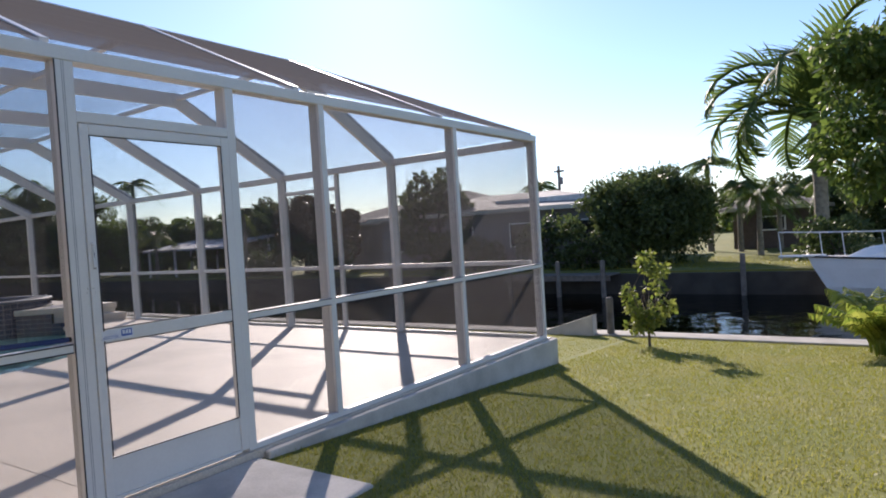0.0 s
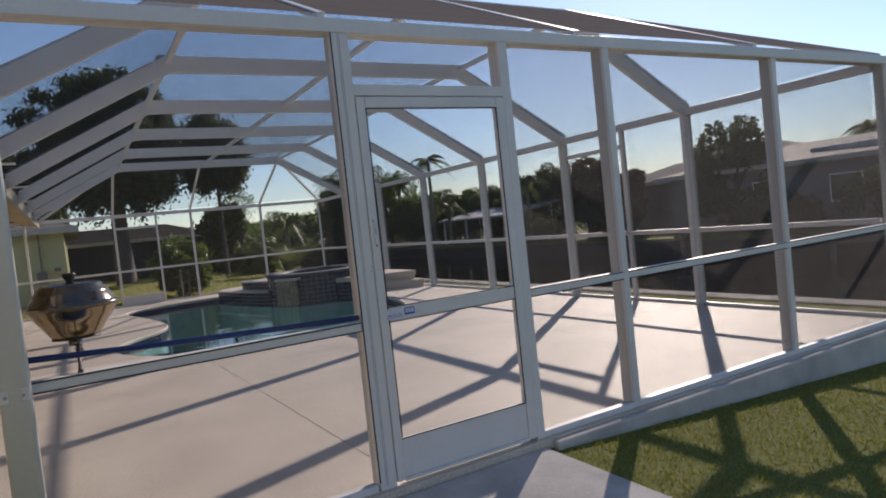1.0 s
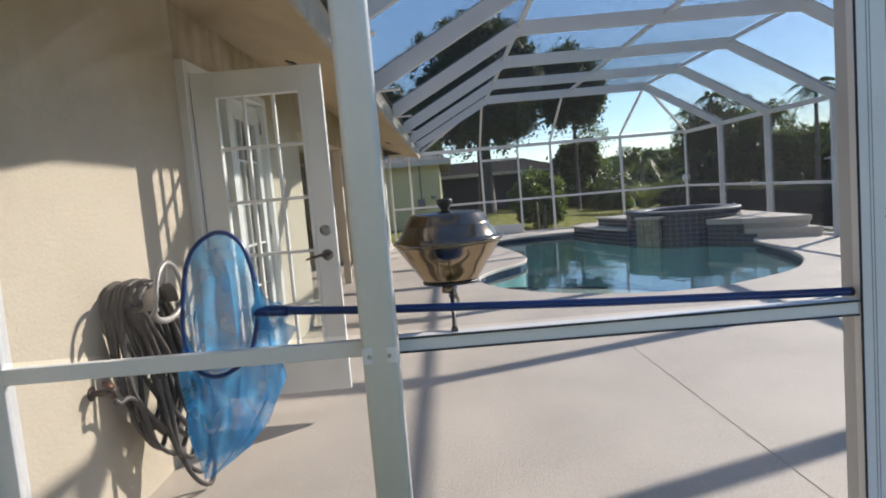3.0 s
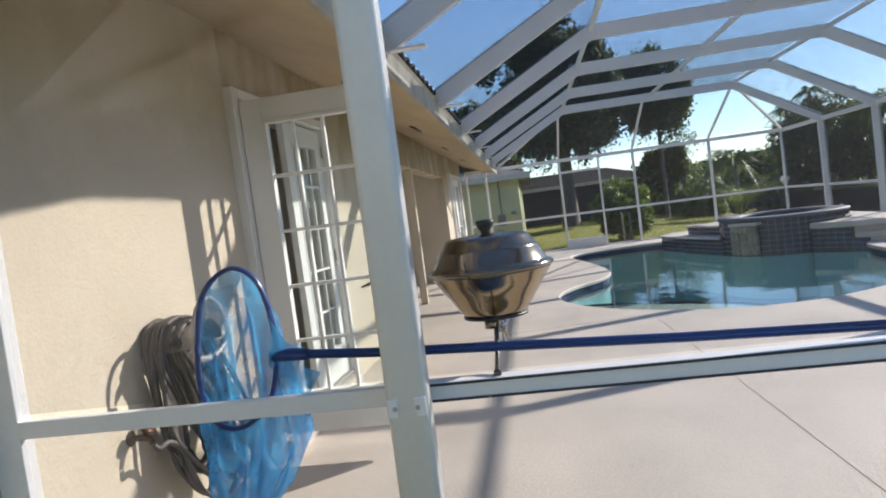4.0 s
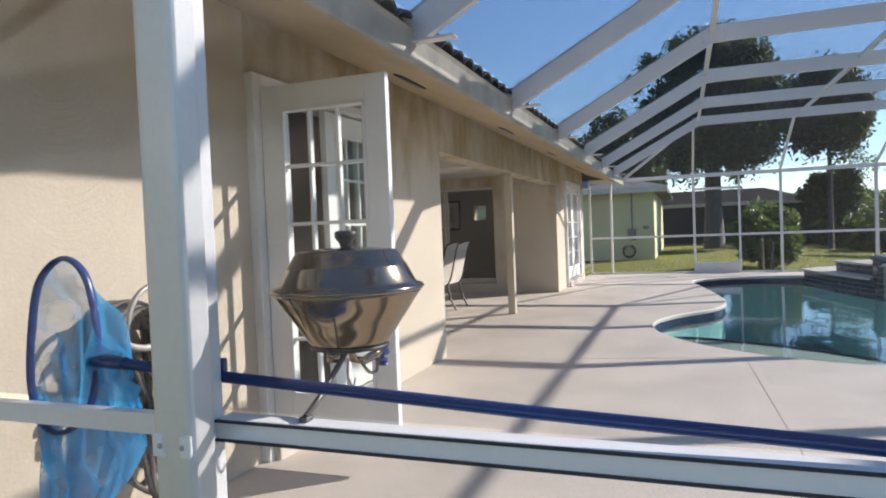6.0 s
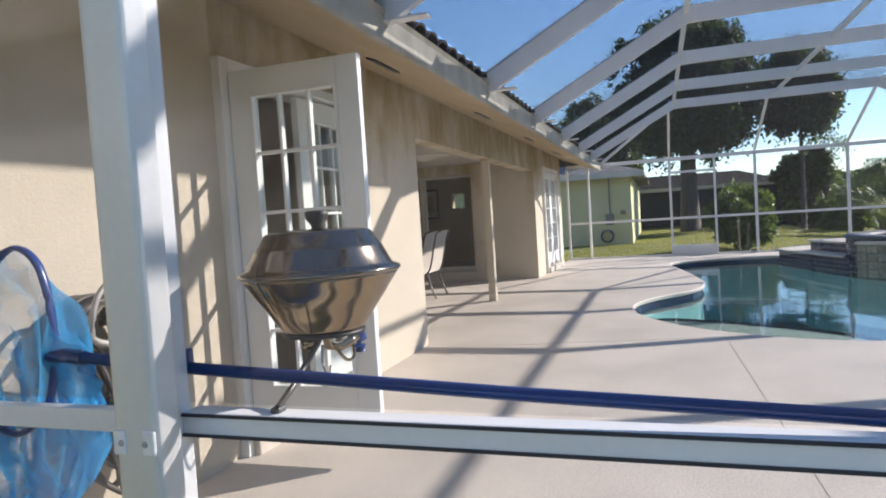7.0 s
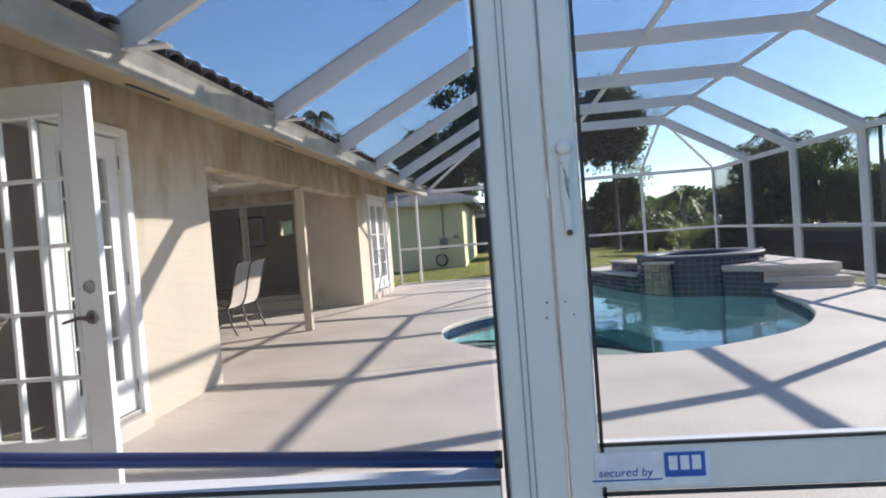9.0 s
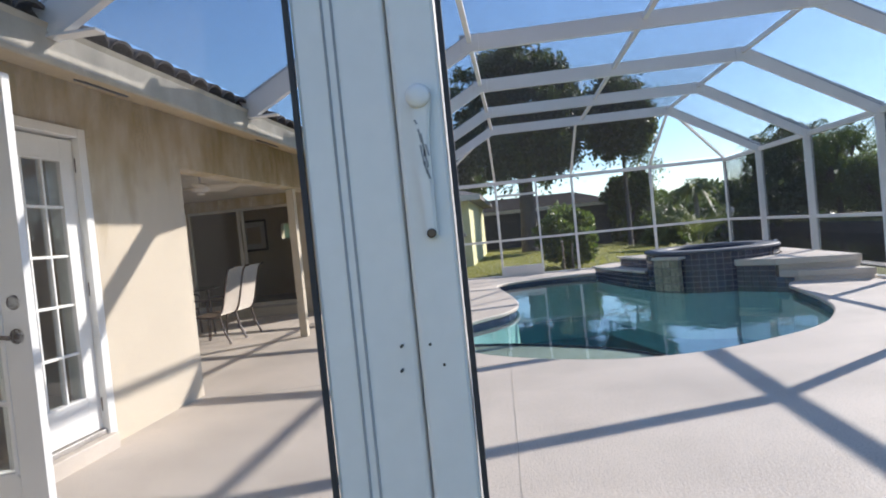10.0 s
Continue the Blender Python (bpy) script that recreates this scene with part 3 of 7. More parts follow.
# ---- house ----
HX = 2.5        # the house runs on past the cage behind the camera
DOOR0, DOOR1 = -4.54, -6.03
ALC0, ALC1, ALCY = -7.36, -13.3, -4.2
FLOOR = 0.16     # the rooms lie a step above the deck
D2A, D2B = -14.2, -15.9
HEND = -16.6
SOF = 2.20
WTOP = 2.405      # the soffit climbs with the rafters to the wall head
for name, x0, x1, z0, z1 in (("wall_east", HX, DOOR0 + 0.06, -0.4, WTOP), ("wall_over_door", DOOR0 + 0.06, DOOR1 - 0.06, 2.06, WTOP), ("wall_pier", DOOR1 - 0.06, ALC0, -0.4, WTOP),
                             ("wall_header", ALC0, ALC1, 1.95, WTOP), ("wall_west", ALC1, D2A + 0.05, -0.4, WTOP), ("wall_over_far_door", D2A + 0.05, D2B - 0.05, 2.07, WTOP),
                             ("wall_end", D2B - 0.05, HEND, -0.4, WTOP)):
    m = STUCCO_FAINT if name == "wall_east" else STUCCO_STREAK
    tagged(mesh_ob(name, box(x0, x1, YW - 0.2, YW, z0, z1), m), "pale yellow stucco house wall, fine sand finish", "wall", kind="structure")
# porch recess
SL0, SL1 = -1.72, -3.72      # sliding door in the porch's west wall
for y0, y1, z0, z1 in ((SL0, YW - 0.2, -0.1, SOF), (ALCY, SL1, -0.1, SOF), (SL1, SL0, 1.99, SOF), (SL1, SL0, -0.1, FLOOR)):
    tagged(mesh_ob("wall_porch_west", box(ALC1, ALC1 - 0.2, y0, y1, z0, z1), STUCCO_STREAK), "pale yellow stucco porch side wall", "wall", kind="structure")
tagged(mesh_ob("wall_porch_east", box(ALC0, ALC0 + 0.2, ALCY, YW - 0.2, -0.1, SOF), STUCCO), "pale yellow stucco porch side wall", "wall", kind="structure")
for x0, x1, z0, z1 in ((ALC0 + 0.2, ALC1 - 0.2, -0.1, SOF),):
    tagged(mesh_ob("wall_porch_back", box(x0, x1, ALCY - 0.2, ALCY, z0, z1), STUCCO), "pale yellow stucco porch back wall", "wall", kind="structure")
tagged(mesh_ob("floor_porch", box(ALC0 + 0.2, ALC1 - 0.2, ALCY - 0.2, YW + 0.001, -0.3, -0.003), DECK), "cream porch floor", "floor", kind="structure")
tagged(mesh_ob("ceiling_porch", box(ALC0, ALC1, ALCY, YW - 0.2, SOF - 0.02, SOF + 0.05), FASCIA), "flat pale porch ceiling", "ceiling", kind="structure")
tagged(mesh_ob("porch_column", box(-10.43, -10.33, -0.72, -0.62, 0, 1.95, 0.006), STUCCO), "slim pale yellow square porch post", "column", kind="structure")
# rooms behind the openings
for name, x0, x1, y1 in (("room_a", HX - 0.2, -7.12, YW - 0.2), ("room_c", ALC1 - 0.2, HEND + 0.2, YW - 0.2)):
    yb = -7.0
    tagged(mesh_ob("floor_" + name, box(x0, x1, yb, y1, -0.2, FLOOR), ROOMTILE), "dim room floor", "floor", kind="structure")
    tagged(mesh_ob("ceiling_" + name, box(x0, x1, yb, y1, 2.4, 2.5), INNER), "dim room ceiling", "ceiling", kind="structure")
    tagged(mesh_ob("wall_back_" + name, box(x0, x1, yb - 0.1, yb, -0.2, 2.5), INNER), "dim room wall", "wall", kind="structure")
    if name == "room_a":
        tagged(mesh_ob("wall_side_" + name, box(x1, x1 + 0.1, yb, y1, -0.2, 2.5), INNER), "dim room wall", "wall", kind="structure")
WY0, WY1, WZ0, WZ1 = -3.10, -2.80, 1.42, 1.75   # small window in the end wall
for y0, y1, z0, z1 in ((-7.0, WY0, -0.4, 2.5), (WY1, YW - 0.2, -0.4, 2.5), (WY0, WY1, -0.4, WZ0), (WY0, WY1, WZ1, 2.5)):
    tagged(mesh_ob("wall_house_end", box(HEND, HEND + 0.2, y0, y1, z0, z1), INNER), "dim room end wall", "wall", kind="structure")
tagged(mesh_ob("window_1", box(HEND + 0.08, HEND + 0.12, WY0, WY1, WZ0, WZ1), GLASS), "small bright window in the room's end wall", "window", kind="structure")
tagged(mesh_ob("wall_house_rear", box(HEND, HX, -7.4, -7.15, -0.4, 2.5), STUCCO), "pale yellow stucco rear wall", "wall", kind="structure")
tagged(mesh_ob("wall_house_start", box(HX - 0.18, HX, -7.0, YW - 0.2, -0.4, 2.5), STUCCO), "pale yellow stucco end wall", "wall", kind="structure")
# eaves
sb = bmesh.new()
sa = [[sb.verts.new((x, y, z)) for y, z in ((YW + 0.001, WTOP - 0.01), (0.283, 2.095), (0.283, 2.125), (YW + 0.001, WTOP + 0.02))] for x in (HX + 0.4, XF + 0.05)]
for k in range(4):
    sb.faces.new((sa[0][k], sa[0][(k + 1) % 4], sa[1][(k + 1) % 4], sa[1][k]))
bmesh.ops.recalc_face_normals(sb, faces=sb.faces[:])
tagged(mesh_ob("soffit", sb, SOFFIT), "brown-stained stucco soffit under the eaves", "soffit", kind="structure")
for x in (-3.3, -5.6, -8.2, -10.8, -13.4):
    tagged(mesh_ob("soffit_vent", bar((x, -0.16, 2.249), (x - 0.42, -0.16, 2.249), 0.07, 0.012, (0, 0.35, 0.94)), BLACK), "dark slotted soffit vent", "vent", kind="structure")


def gutter():
    bm = bmesh.new()
    prof = [(0.285, 2.078), (0.304, 2.078), (0.31, 2.09), (0.31, 2.222), (0.324, 2.245), (0.285, 2.245)]
    rings = [[bm.verts.new((x, y, z)) for y, z in prof] for x in (HX + 0.4, XF + 0.05)]
    n = len(prof)
    for k in range(n):
        bm.faces.new((rings[0][k], rings[0][(k + 1) % n], rings[1][(k + 1) % n], rings[1][k]))
    bm.faces.new(rings[0])
    bm.faces.new(list(reversed(rings[1])))
    bmesh.ops.recalc_face_normals(bm, faces=bm.faces[:])
    tagged(mesh_ob("gutter", bm, GUTTERW), "weathered cream fascia gutter along the eaves", "gutter", kind="structure")


gutter()


def tile_mesh(w, length, up):
    """One curved roof tile, hollow side down."""
    bm = bmesh.new()
    rows = []
    for s in (0, 1):
        row = []
        for k in range(7):
            a = math.pi * k / 6
            row.append(bm.verts.new((w / 2 * math.cos(a), -s * length, up * math.sin(a) * (1.0 - 0.12 * s))))
        rows.append(row)
    rows2 = [[bm.verts.new(v.co * 1.0 + Vector((0, 0, -0.016))) for v in r] for r in rows]
    for k in range(6):
        bm.faces.new((rows[0][k], rows[0][k + 1], rows[1][k + 1], rows[1][k]))
        bm.faces.new((rows2[0][k + 1], rows2[0][k], rows2[1][k], rows2[1][k + 1]))
        bm.faces.new((rows[0][k + 1], rows[0][k], rows2[0][k], rows2[0][k + 1]))
    me = bpy.data.meshes.new("roof_tile")
    bm.normal_update()
    bm.to_mesh(me)
    bm.free()
    me.materials.append(ROOFTILE)
    return me


PITCH = 0.40
roof_bm = bmesh.new()
for p in ([(HX + 0.4, 0.28, 2.226), (XF + 0.05, 0.28, 2.226), (XF + 0.05, -4.0, 2.36 + 4.05 * PITCH), (HX + 0.4, -4.0, 2.36 + 4.05 * PITCH)],
          [(HX + 0.4, -4.0, 2.36 + 4.05 * PITCH), (XF + 0.05, -4.0, 2.36 + 4.05 * PITCH), (XF + 0.05, -8.0, 2.36), (HX + 0.4, -8.0, 2.36)],
          [(HX + 0.4, 0.28, 2.226), (HX + 0.4, -4.0, 2.36 + 4.05 * PITCH), (HX + 0.4, -8.0, 2.36)],
          [(XF + 0.05, 0.28, 2.226), (XF + 0.05, -8.0, 2.36), (XF + 0.05, -4.0, 2.36 + 4.05 * PITCH)]):
    roof_bm.faces.new([roof_bm.verts.new(v) for v in p])
house_roof = tagged(mesh_ob("roof", roof_bm, ROOFTILE), "dark weathered barrel-tile roof", "roof", kind="structure")


tile_me = tile_mesh(0.19, 0.34, 0.056)
for r in range(3):
    for k in range(96):
        ob = new("roof_tile", tile_me)          # one mesh for all
        ob.parent = house_roof
        ob.matrix_local = pose(HX + 0.3 - 0.208 * k, 0.30 - 0.30 * r, 2.276 + 0.30 * r * PITCH, -math.degrees(math.atan(PITCH)), 0, 0)

# ---- pool cage ----
cage = thing("pool_cage", "white aluminium pool cage with fine insect screens, standing on the deck", "pool enclosure", kind="structure")


def cpart(name, bm, m=WHITE, label=""):
    return part(name, bm, m, cage, label)


def groove(p, q, w=0.006):
    """The dark rubber spline round a screen panel."""
    return part("spline", bar(p, q, w, w), GROOVE, cage)


PW, PD = 0.05, 0.10
RAIL = 0.79
FRAIL = 0.83
# end screen by the camera
S1P = [3.755, 5.42]
for y in S1P:
    cpart("post", box(XS - PD, XS, y, y + PW, 0.0, EAVE, 0.003))
cpart("post", box(XS - PD, XS, YC - PW, YC, 0.0, EAVE, 0.003))
cpart("post", box(XS - PD, XS, 2.042, 2.128, 0.0, EAVE, 0.004))
groove((XS + 0.001, 2.0395, 0.04), (XS + 0.001, 2.0395, EAVE), 0.005)
for yy in (2.072, 2.081):
    part("seam", bar((XS + 0.0002, yy, 0.02), (XS + 0.0002, yy, EAVE), 0.0022, 0.002), SEAM, cage)
cpart("post", box(XS - PD, XS, 2.993, 3.05, 0.0, EAVE, 0.003))
cpart("post", box(XS - 0.025, XS + 0.03, 0.62, 0.665, 0.0, EAVE, 0.003))
cpart("wall_channel", box(XS - 0.05, XS, YW + 0.002, YW + 0.09, 0.0, EAVE - 0.02, 0.003))
cpart("eave_beam", box(XS - PD, XS + 0.004, YG + 0.02, YC, EAVE, EAVE + 0.068, 0.004))
for y0, y1, z0, z1 in ((YW + 0.09, 0.62, 0.778, 0.826), (0.665, 2.03, 0.778, 0.826), (3.05, 3.755, RAIL, RAIL + 0.05), (3.805, 5.42, RAIL, RAIL + 0.05), (5.47, YC - PW, RAIL, RAIL + 0.05)):
    cpart("chair_rail", box(XS - (0.05 if y0 > 0 else 0.028), XS + 0.002, y0, y1, z0, z1, 0.003))
    if y0 > 0:
        groove((XS + 0.003, y0, z1 - 0.004), (XS + 0.003, y1, z1 - 0.004))
        groove((XS + 0.003, y0, z0 + 0.004), (XS + 0.003, y1, z0 + 0.004))
for y0, y1 in ((YW + 0.09, 0.62), (0.665, 2.03), (3.05, 3.755), (3.805, 5.42), (5.47, YC - PW)):
    cpart("base_rail", box(XS - 0.05, XS, y0, y1, 0.0, 0.035, 0.003))
cpart("door_header", box(XS - 0.05, XS + 0.001, 2.125, 2.993, 1.897, 1.95, 0.003))
# far end screen
FP = [0.0, 1.835, 3.61, 5.39]
for y in FP:
    cpart("post", box(XF, XF + PD, y - 0.025, y + 0.025, 0.0, EAVE, 0.003))
cpart("post", box(XF, XF + PD, 2.76, 2.80, 0.0, EAVE, 0.003))
cpart("post", box(XF, XF + PD, YC - PW, YC, 0.0, EAVE, 0.003))
cpart("wall_channel", box(XF + 0.02, XF + 0.07, -0.52, -0.47, 0.0, EAVE, 0.003))
cpart("eave_beam", box(XF, XF + PD, -0.5, YC, EAVE - 0.02, EAVE + 0.06, 0.004))
for y0, y1 in ((-0.47, -0.025), (0.025, 1.81), (1.86, 2.76), (2.80, 3.585), (3.635, 5.365), (5.415, YC - PW)):
    cpart("chair_rail", box(XF + 0.02, XF + 0.07, y0, y1, FRAIL, FRAIL + 0.05, 0.003))
    cpart("base_rail", box(XF + 0.02, XF + 0.07, y0, y1, 0.0, 0.035, 0.003))
cpart("door_header", box(XF + 0.02, XF + 0.07, 1.86, 2.76, 1.88, 1.93, 0.003))
cpart("kick_panel", box(XF + 0.03, XF + 0.06, 1.86, 2.76, 0.04, 0.24, 0.003))
# canal side
for x in BAYS:
    cpart("post", box(x - 0.025, x + 0.025, YC - 0.13, YC, 0.0, EAVE + 0.02, 0.003))
cpart("post", box(-5.80, -5.755, YC - 0.06, YC, 0.0, EAVE, 0.003))
cpart("door_header", box(-6.835, -5.80, YC - 0.06, YC, 1.93, 1.98, 0.003))
cpart("eave_beam", box(XF + PD, XS - PD, YC - 0.08, YC, EAVE - 0.04, EAVE + 0.04, 0.004))
cx = [XS - PD] + BAYS + [XF + PD]
for a, b in zip(cx, cx[1:]):
    cpart("chair_rail", box(a - 0.026, b + 0.026, YC - 0.06, YC - 0.01, FRAIL, FRAIL + 0.05, 0.003))
    cpart("base_rail", box(a - 0.026, b + 0.026, YC - 0.06, YC - 0.01, 0.0, 0.035, 0.003))
# roof beams: up from the gutter, level, down to the canal side
BD = 0.17
GZ = 2.248
for x in BAYS:
    prof = [(YG - 0.02, GZ), (KL, KZ), (KR, KZ), (YC - 0.06, EAVE + 0.02)]
    for (y0, z0), (y1, z1) in zip(prof, prof[1:]):
        cpart("roof_beam", bar((x, y0, z0), (x, y1, z1), 0.05, BD, (0, 0, 1), 0.003))
    for y, z in prof[1:3]:
        cpart("gusset", box(x - 0.03, x + 0.03, y - 0.10, y + 0.10, z - 0.09, z + 0.09, 0.01))
    cpart("foot_plate", box(x - 0.035, x + 0.035, YG - 0.03, YG + 0.23, GZ - 0.064, GZ - 0.05, 0.003))
    cpart("beam_cap", box(x - 0.028, x + 0.028, YC - 0.15, YC - 0.005, EAVE - 0.035, EAVE + 0.075, 0.004))
# purlins
px = [XS - 0.05] + BAYS + [XF + 0.05]
for a, b in zip(BAYS, BAYS[1:]):
    for y, z in ((KL, KZ), (3.72, KZ), (KR, KZ)):
        cpart("purlin", box(a - 0.026, b + 0.026, y - 0.025, y + 0.025, z - 0.0, z + 0.05, 0.003))
# sloping ends
for y0, y1 in ((2.02, 2.0), (3.60, 3.74), (5.30, 5.36)):
    cpart("end_rafter", bar((XS - 0.04, y0, EAVE + 0.088), (BAYS[0], y1, KZ + 0.078), 0.045, 0.034, (0, 0, 1), 0.003))
for y in FP[1:]:
    cpart("end_rafter", bar((XF + 0.05, y, EAVE + 0.06), (BAYS[-1], y, KZ + 0.03), 0.045, 0.045, (0, 0, 1), 0.003))
for x0, x1, z0 in ((XS - 0.05, BAYS[0], EAVE + 0.07), (XF + 0.05, BAYS[-1], EAVE + 0.06)):
    cpart("hip_rafter", bar((x0, YC - 0.03, z0), (x1, KR, KZ + 0.04), 0.05, 0.05, (0, 0, 1), 0.003))
    cpart("hip_rafter", bar((x0, YG + 0.02, z0), (x1, KL, KZ + 0.04), 0.05, 0.05, (0, 0, 1), 0.003))


# screens
def screen(pts, m=SCREEN):
    return part("screen", poly(pts), m, cage)


sx = XS - 0.02
for y0, y1 in ((YW + 0.09, 0.62), (0.665, 2.03), (3.05, 3.755), (3.805, 5.42), (5.47, YC - PW)):
    screen([(sx, y0, 0.035), (sx, y1, 0.035), (sx, y1, RAIL), (sx, y0, RAIL)])
    screen([(sx, y0, RAIL + 0.05), (sx, y1, RAIL + 0.05), (sx, y1, EAVE), (sx, y0, EAVE)])
screen([(sx, 2.125, 1.95), (sx, 2.993, 1.95), (sx, 2.993, EAVE), (sx, 2.125, EAVE)])
fx = XF + 0.045
for y0, y1 in ((-0.47, -0.025), (0.025, 1.81), (1.86, 2.76), (2.80, 3.585), (3.635, 5.365), (5.415, YC - PW)):
    screen([(fx, y0, 0.035), (fx, y1, 0.035), (fx, y1, EAVE - 0.02), (fx, y0, EAVE - 0.02)])
for a, b in zip(cx, cx[1:]):
    yy = YC - 0.035
    screen([(a - 0.025, yy, 0.035), (b + 0.025, yy, 0.035), (b + 0.025, yy, EAVE - 0.04), (a - 0.025, yy, EAVE - 0.04)])
T = 0.085
for a, b in zip(BAYS, BAYS[1:]):
    screen([(a, YG, GZ + T), (b, YG, GZ + T), (b, KL, KZ + T), (a, KL, KZ + T)], ROOFSCREEN)
    screen([(a, KL, KZ + T), (b, KL, KZ + T), (b, KR, KZ + T), (a, KR, KZ + T)], ROOFSCREEN)
    screen([(a, KR, KZ + T), (b, KR, KZ + T), (b, YC - 0.03, EAVE + 0.035), (a, YC - 0.03, EAVE + 0.035)], ROOFSCREEN)
for x0, x1 in ((XS - 0.03, BAYS[0]), (XF + 0.03, BAYS[-1])):
    screen([(x0, YG, EAVE + 0.095), (x0, YC - 0.03, EAVE + 0.095), (x1, KR, KZ + T), (x1, KL, KZ + T)], ROOFSCREEN)
    screen([(x0, YG, EAVE + 0.095), (x1, KL, KZ + T), (x1, YG, GZ + T)], ROOFSCREEN)
    screen([(x0, YC - 0.03, EAVE + 0.08), (x1, YC - 0.03, EAVE + 0.035), (x1, KR, KZ + T)], ROOFSCREEN)

# the raised cross threads of the woven screens, which close them to a slanting view
def threads(rows, m):
    tb = bmesh.new()
    for quad in rows:
        tb.faces.new([tb.verts.new(p) for p in quad])
    th = part("mesh_threads", tb, m, cage, "fine grey screen threads")
    th["kind"] = "stuff"


rows = []
for k in range(1, 336):
    u = k / 336
    x = XS - 0.03 + (BAYS[0] - XS + 0.03) * u
    z = EAVE + 0.095 + (KZ + T - EAVE - 0.095) * u
    ya, yb = YG + (KL - YG) * u, YC - 0.03 + (KR - YC + 0.03) * u
    rows.append(((x, ya, z), (x, yb, z), (x - 0.0003, yb, z + 0.0008), (x - 0.0003, ya, z + 0.0008)))
threads(rows, THREAD)
rows = []
for k in range(1, 870):
    x = BAYS[0] + (BAYS[-1] - BAYS[0]) * k / 870
    for (y0, z0), (y1, z1) in (((YG, GZ + T), (KL, KZ + T)), ((KL, KZ + T), (KR, KZ + T)), ((KR, KZ + T), (YC - 0.03, EAVE + 0.035))):
        rows.append(((x, y0, z0 + 0.001), (x, y1, z1 + 0.001), (x, y1, z1 + 0.0021), (x, y0, z0 + 0.0021)))
threads(rows, DARKTHREAD)
rows = []
for y0, y1 in ((YW + 0.09, 0.62), (0.665, 2.03), (3.05, 3.755), (3.805, 5.42), (5.47, YC - PW)):
    for k in range(1, int((y1 - y0) / 0.0016)):
        y = y0 + 0.0016 * k
        for z0, z1 in ((0.04, RAIL - 0.015), (RAIL + 0.052, EAVE)):
            rows.append(((sx - 0.001, y, z0), (sx - 0.001, y, z1), (sx - 0.0013, y, z1), (sx - 0.0013, y, z0)))
threads(rows, THREAD)
rows = []
for k in range(1, 2440):
    x = XF + 0.1 + 0.006 * k
    rows.append(((x, YC - 0.037, 0.04), (x, YC - 0.037, EAVE - 0.04), (x, YC - 0.0382, EAVE - 0.04), (x, YC - 0.0382, 0.04)))
threads(rows, DARKTHREAD)

# ---- screen door ----
sdoor = thing("screen_door", "white aluminium screen door with a kick panel and a security sticker, closed", "screen door")
DX0, DX1 = XS - 0.035, XS + 0.006
part("stile", box(DX0, DX1, 2.1305, 2.174, 0.02, 1.89, 0.004), WHITE, sdoor)
part("stile", box(DX0, DX1, 2.937, 2.990, 0.02, 1.89, 0.004), WHITE, sdoor)
part("top_rail", box(DX0, DX1, 2.174, 2.937, 1.837, 1.89, 0.004), WHITE, sdoor)
part("middle_rail", box(DX0, DX1, 2.174, 2.937, 0.803, 0.868, 0.004), WHITE, sdoor)
part("kick_panel", box(DX0 + 0.008, DX1 - 0.006, 2.174, 2.937, 0.03, 0.222, 0.004), WHITE, sdoor)
part("bottom_rail", box(DX0, DX1, 2.174, 2.937, 0.012, 0.03, 0.003), WHITE, sdoor)
for z in (0.871, 1.834, 0.800, 0.225):
    part("spline", bar((DX1 - 0.001, 2.174, z), (DX1 - 0.001, 2.937, z), 0.005, 0.005), GROOVE, sdoor)
for y in (2.1775, 2.934):
    part("spline", bar((DX1 - 0.001, y, 0.232), (DX1 - 0.001, y, 1.832), 0.005, 0.005), GROOVE, sdoor)
for z0, z1 in ((0.222, 0.803), (0.868, 1.837)):
    part("screen", poly([(DX0 + 0.01, 2.174, z0), (DX0 + 0.01, 2.937, z0), (DX0 + 0.01, 2.937, z1), (DX0 + 0.01, 2.174, z1)]), SCREEN, sdoor)
hb = bmesh.new()
hv = [[hb.verts.new((x, y, z)) for y, z in ((2.147, 1.300), (2.145, 1.255), (2.1485, 1.173), (2.1585, 1.173), (2.159, 1.255), (2.164, 1.305))] for x in (DX1, DX1 + 0.009)]
hb.faces.new(hv[1])
hb.faces.new(list(reversed(hv[0])))
for k in range(6):
    hb.faces.new((hv[0][k], hv[0][(k + 1) % 6], hv[1][(k + 1) % 6], hv[1][k]))
bmesh.ops.recalc_face_normals(hb, faces=hb.faces[:])
bmesh.ops.bevel(hb, geom=hb.edges[:], offset=0.002, segments=2, affect="EDGES")
handle = part("door_handle", hb, WHITE, sdoor, "worn white latch handle")
for k, (y0, z0, ln) in enumerate(((2.1400, 1.262, 0.004), (2.1425, 1.254, 0.012), (2.1445, 1.250, 0.020), (2.1432, 1.240, 0.018), (2.1462, 1.236, 0.016), (2.1478, 1.240, 0.010), (2.1452, 1.226, 0.012), (2.1470, 1.218, 0.008))):
    part("worn_paint", bar((DX1 + 0.0092, y0 + 0.008, z0 + 0.015), (DX1 + 0.0092, y0 + 0.010, z0 + 0.015 - ln), 0.0018, 0.0004, (1, 0, 0)), SEAM, handle, "dark worn patch")
part("latch_button", lathe([(0.0105, 0), (0.0105, 0.010), (0.0085, 0.0125), (0.003, 0.013)], 24), WHITE, handle, "", True).matrix_local = pose(DX1 + 0.001, 2.153, 1.297, 0, 90, 0)
part("screw", lathe([(0.0042, 0), (0.0042, 0.003), (0.003, 0.004)], 12), BRONZE, handle, "rusted screw").matrix_local = pose(DX1 + 0.007, 2.1535, 1.178, 0, 90, 0)
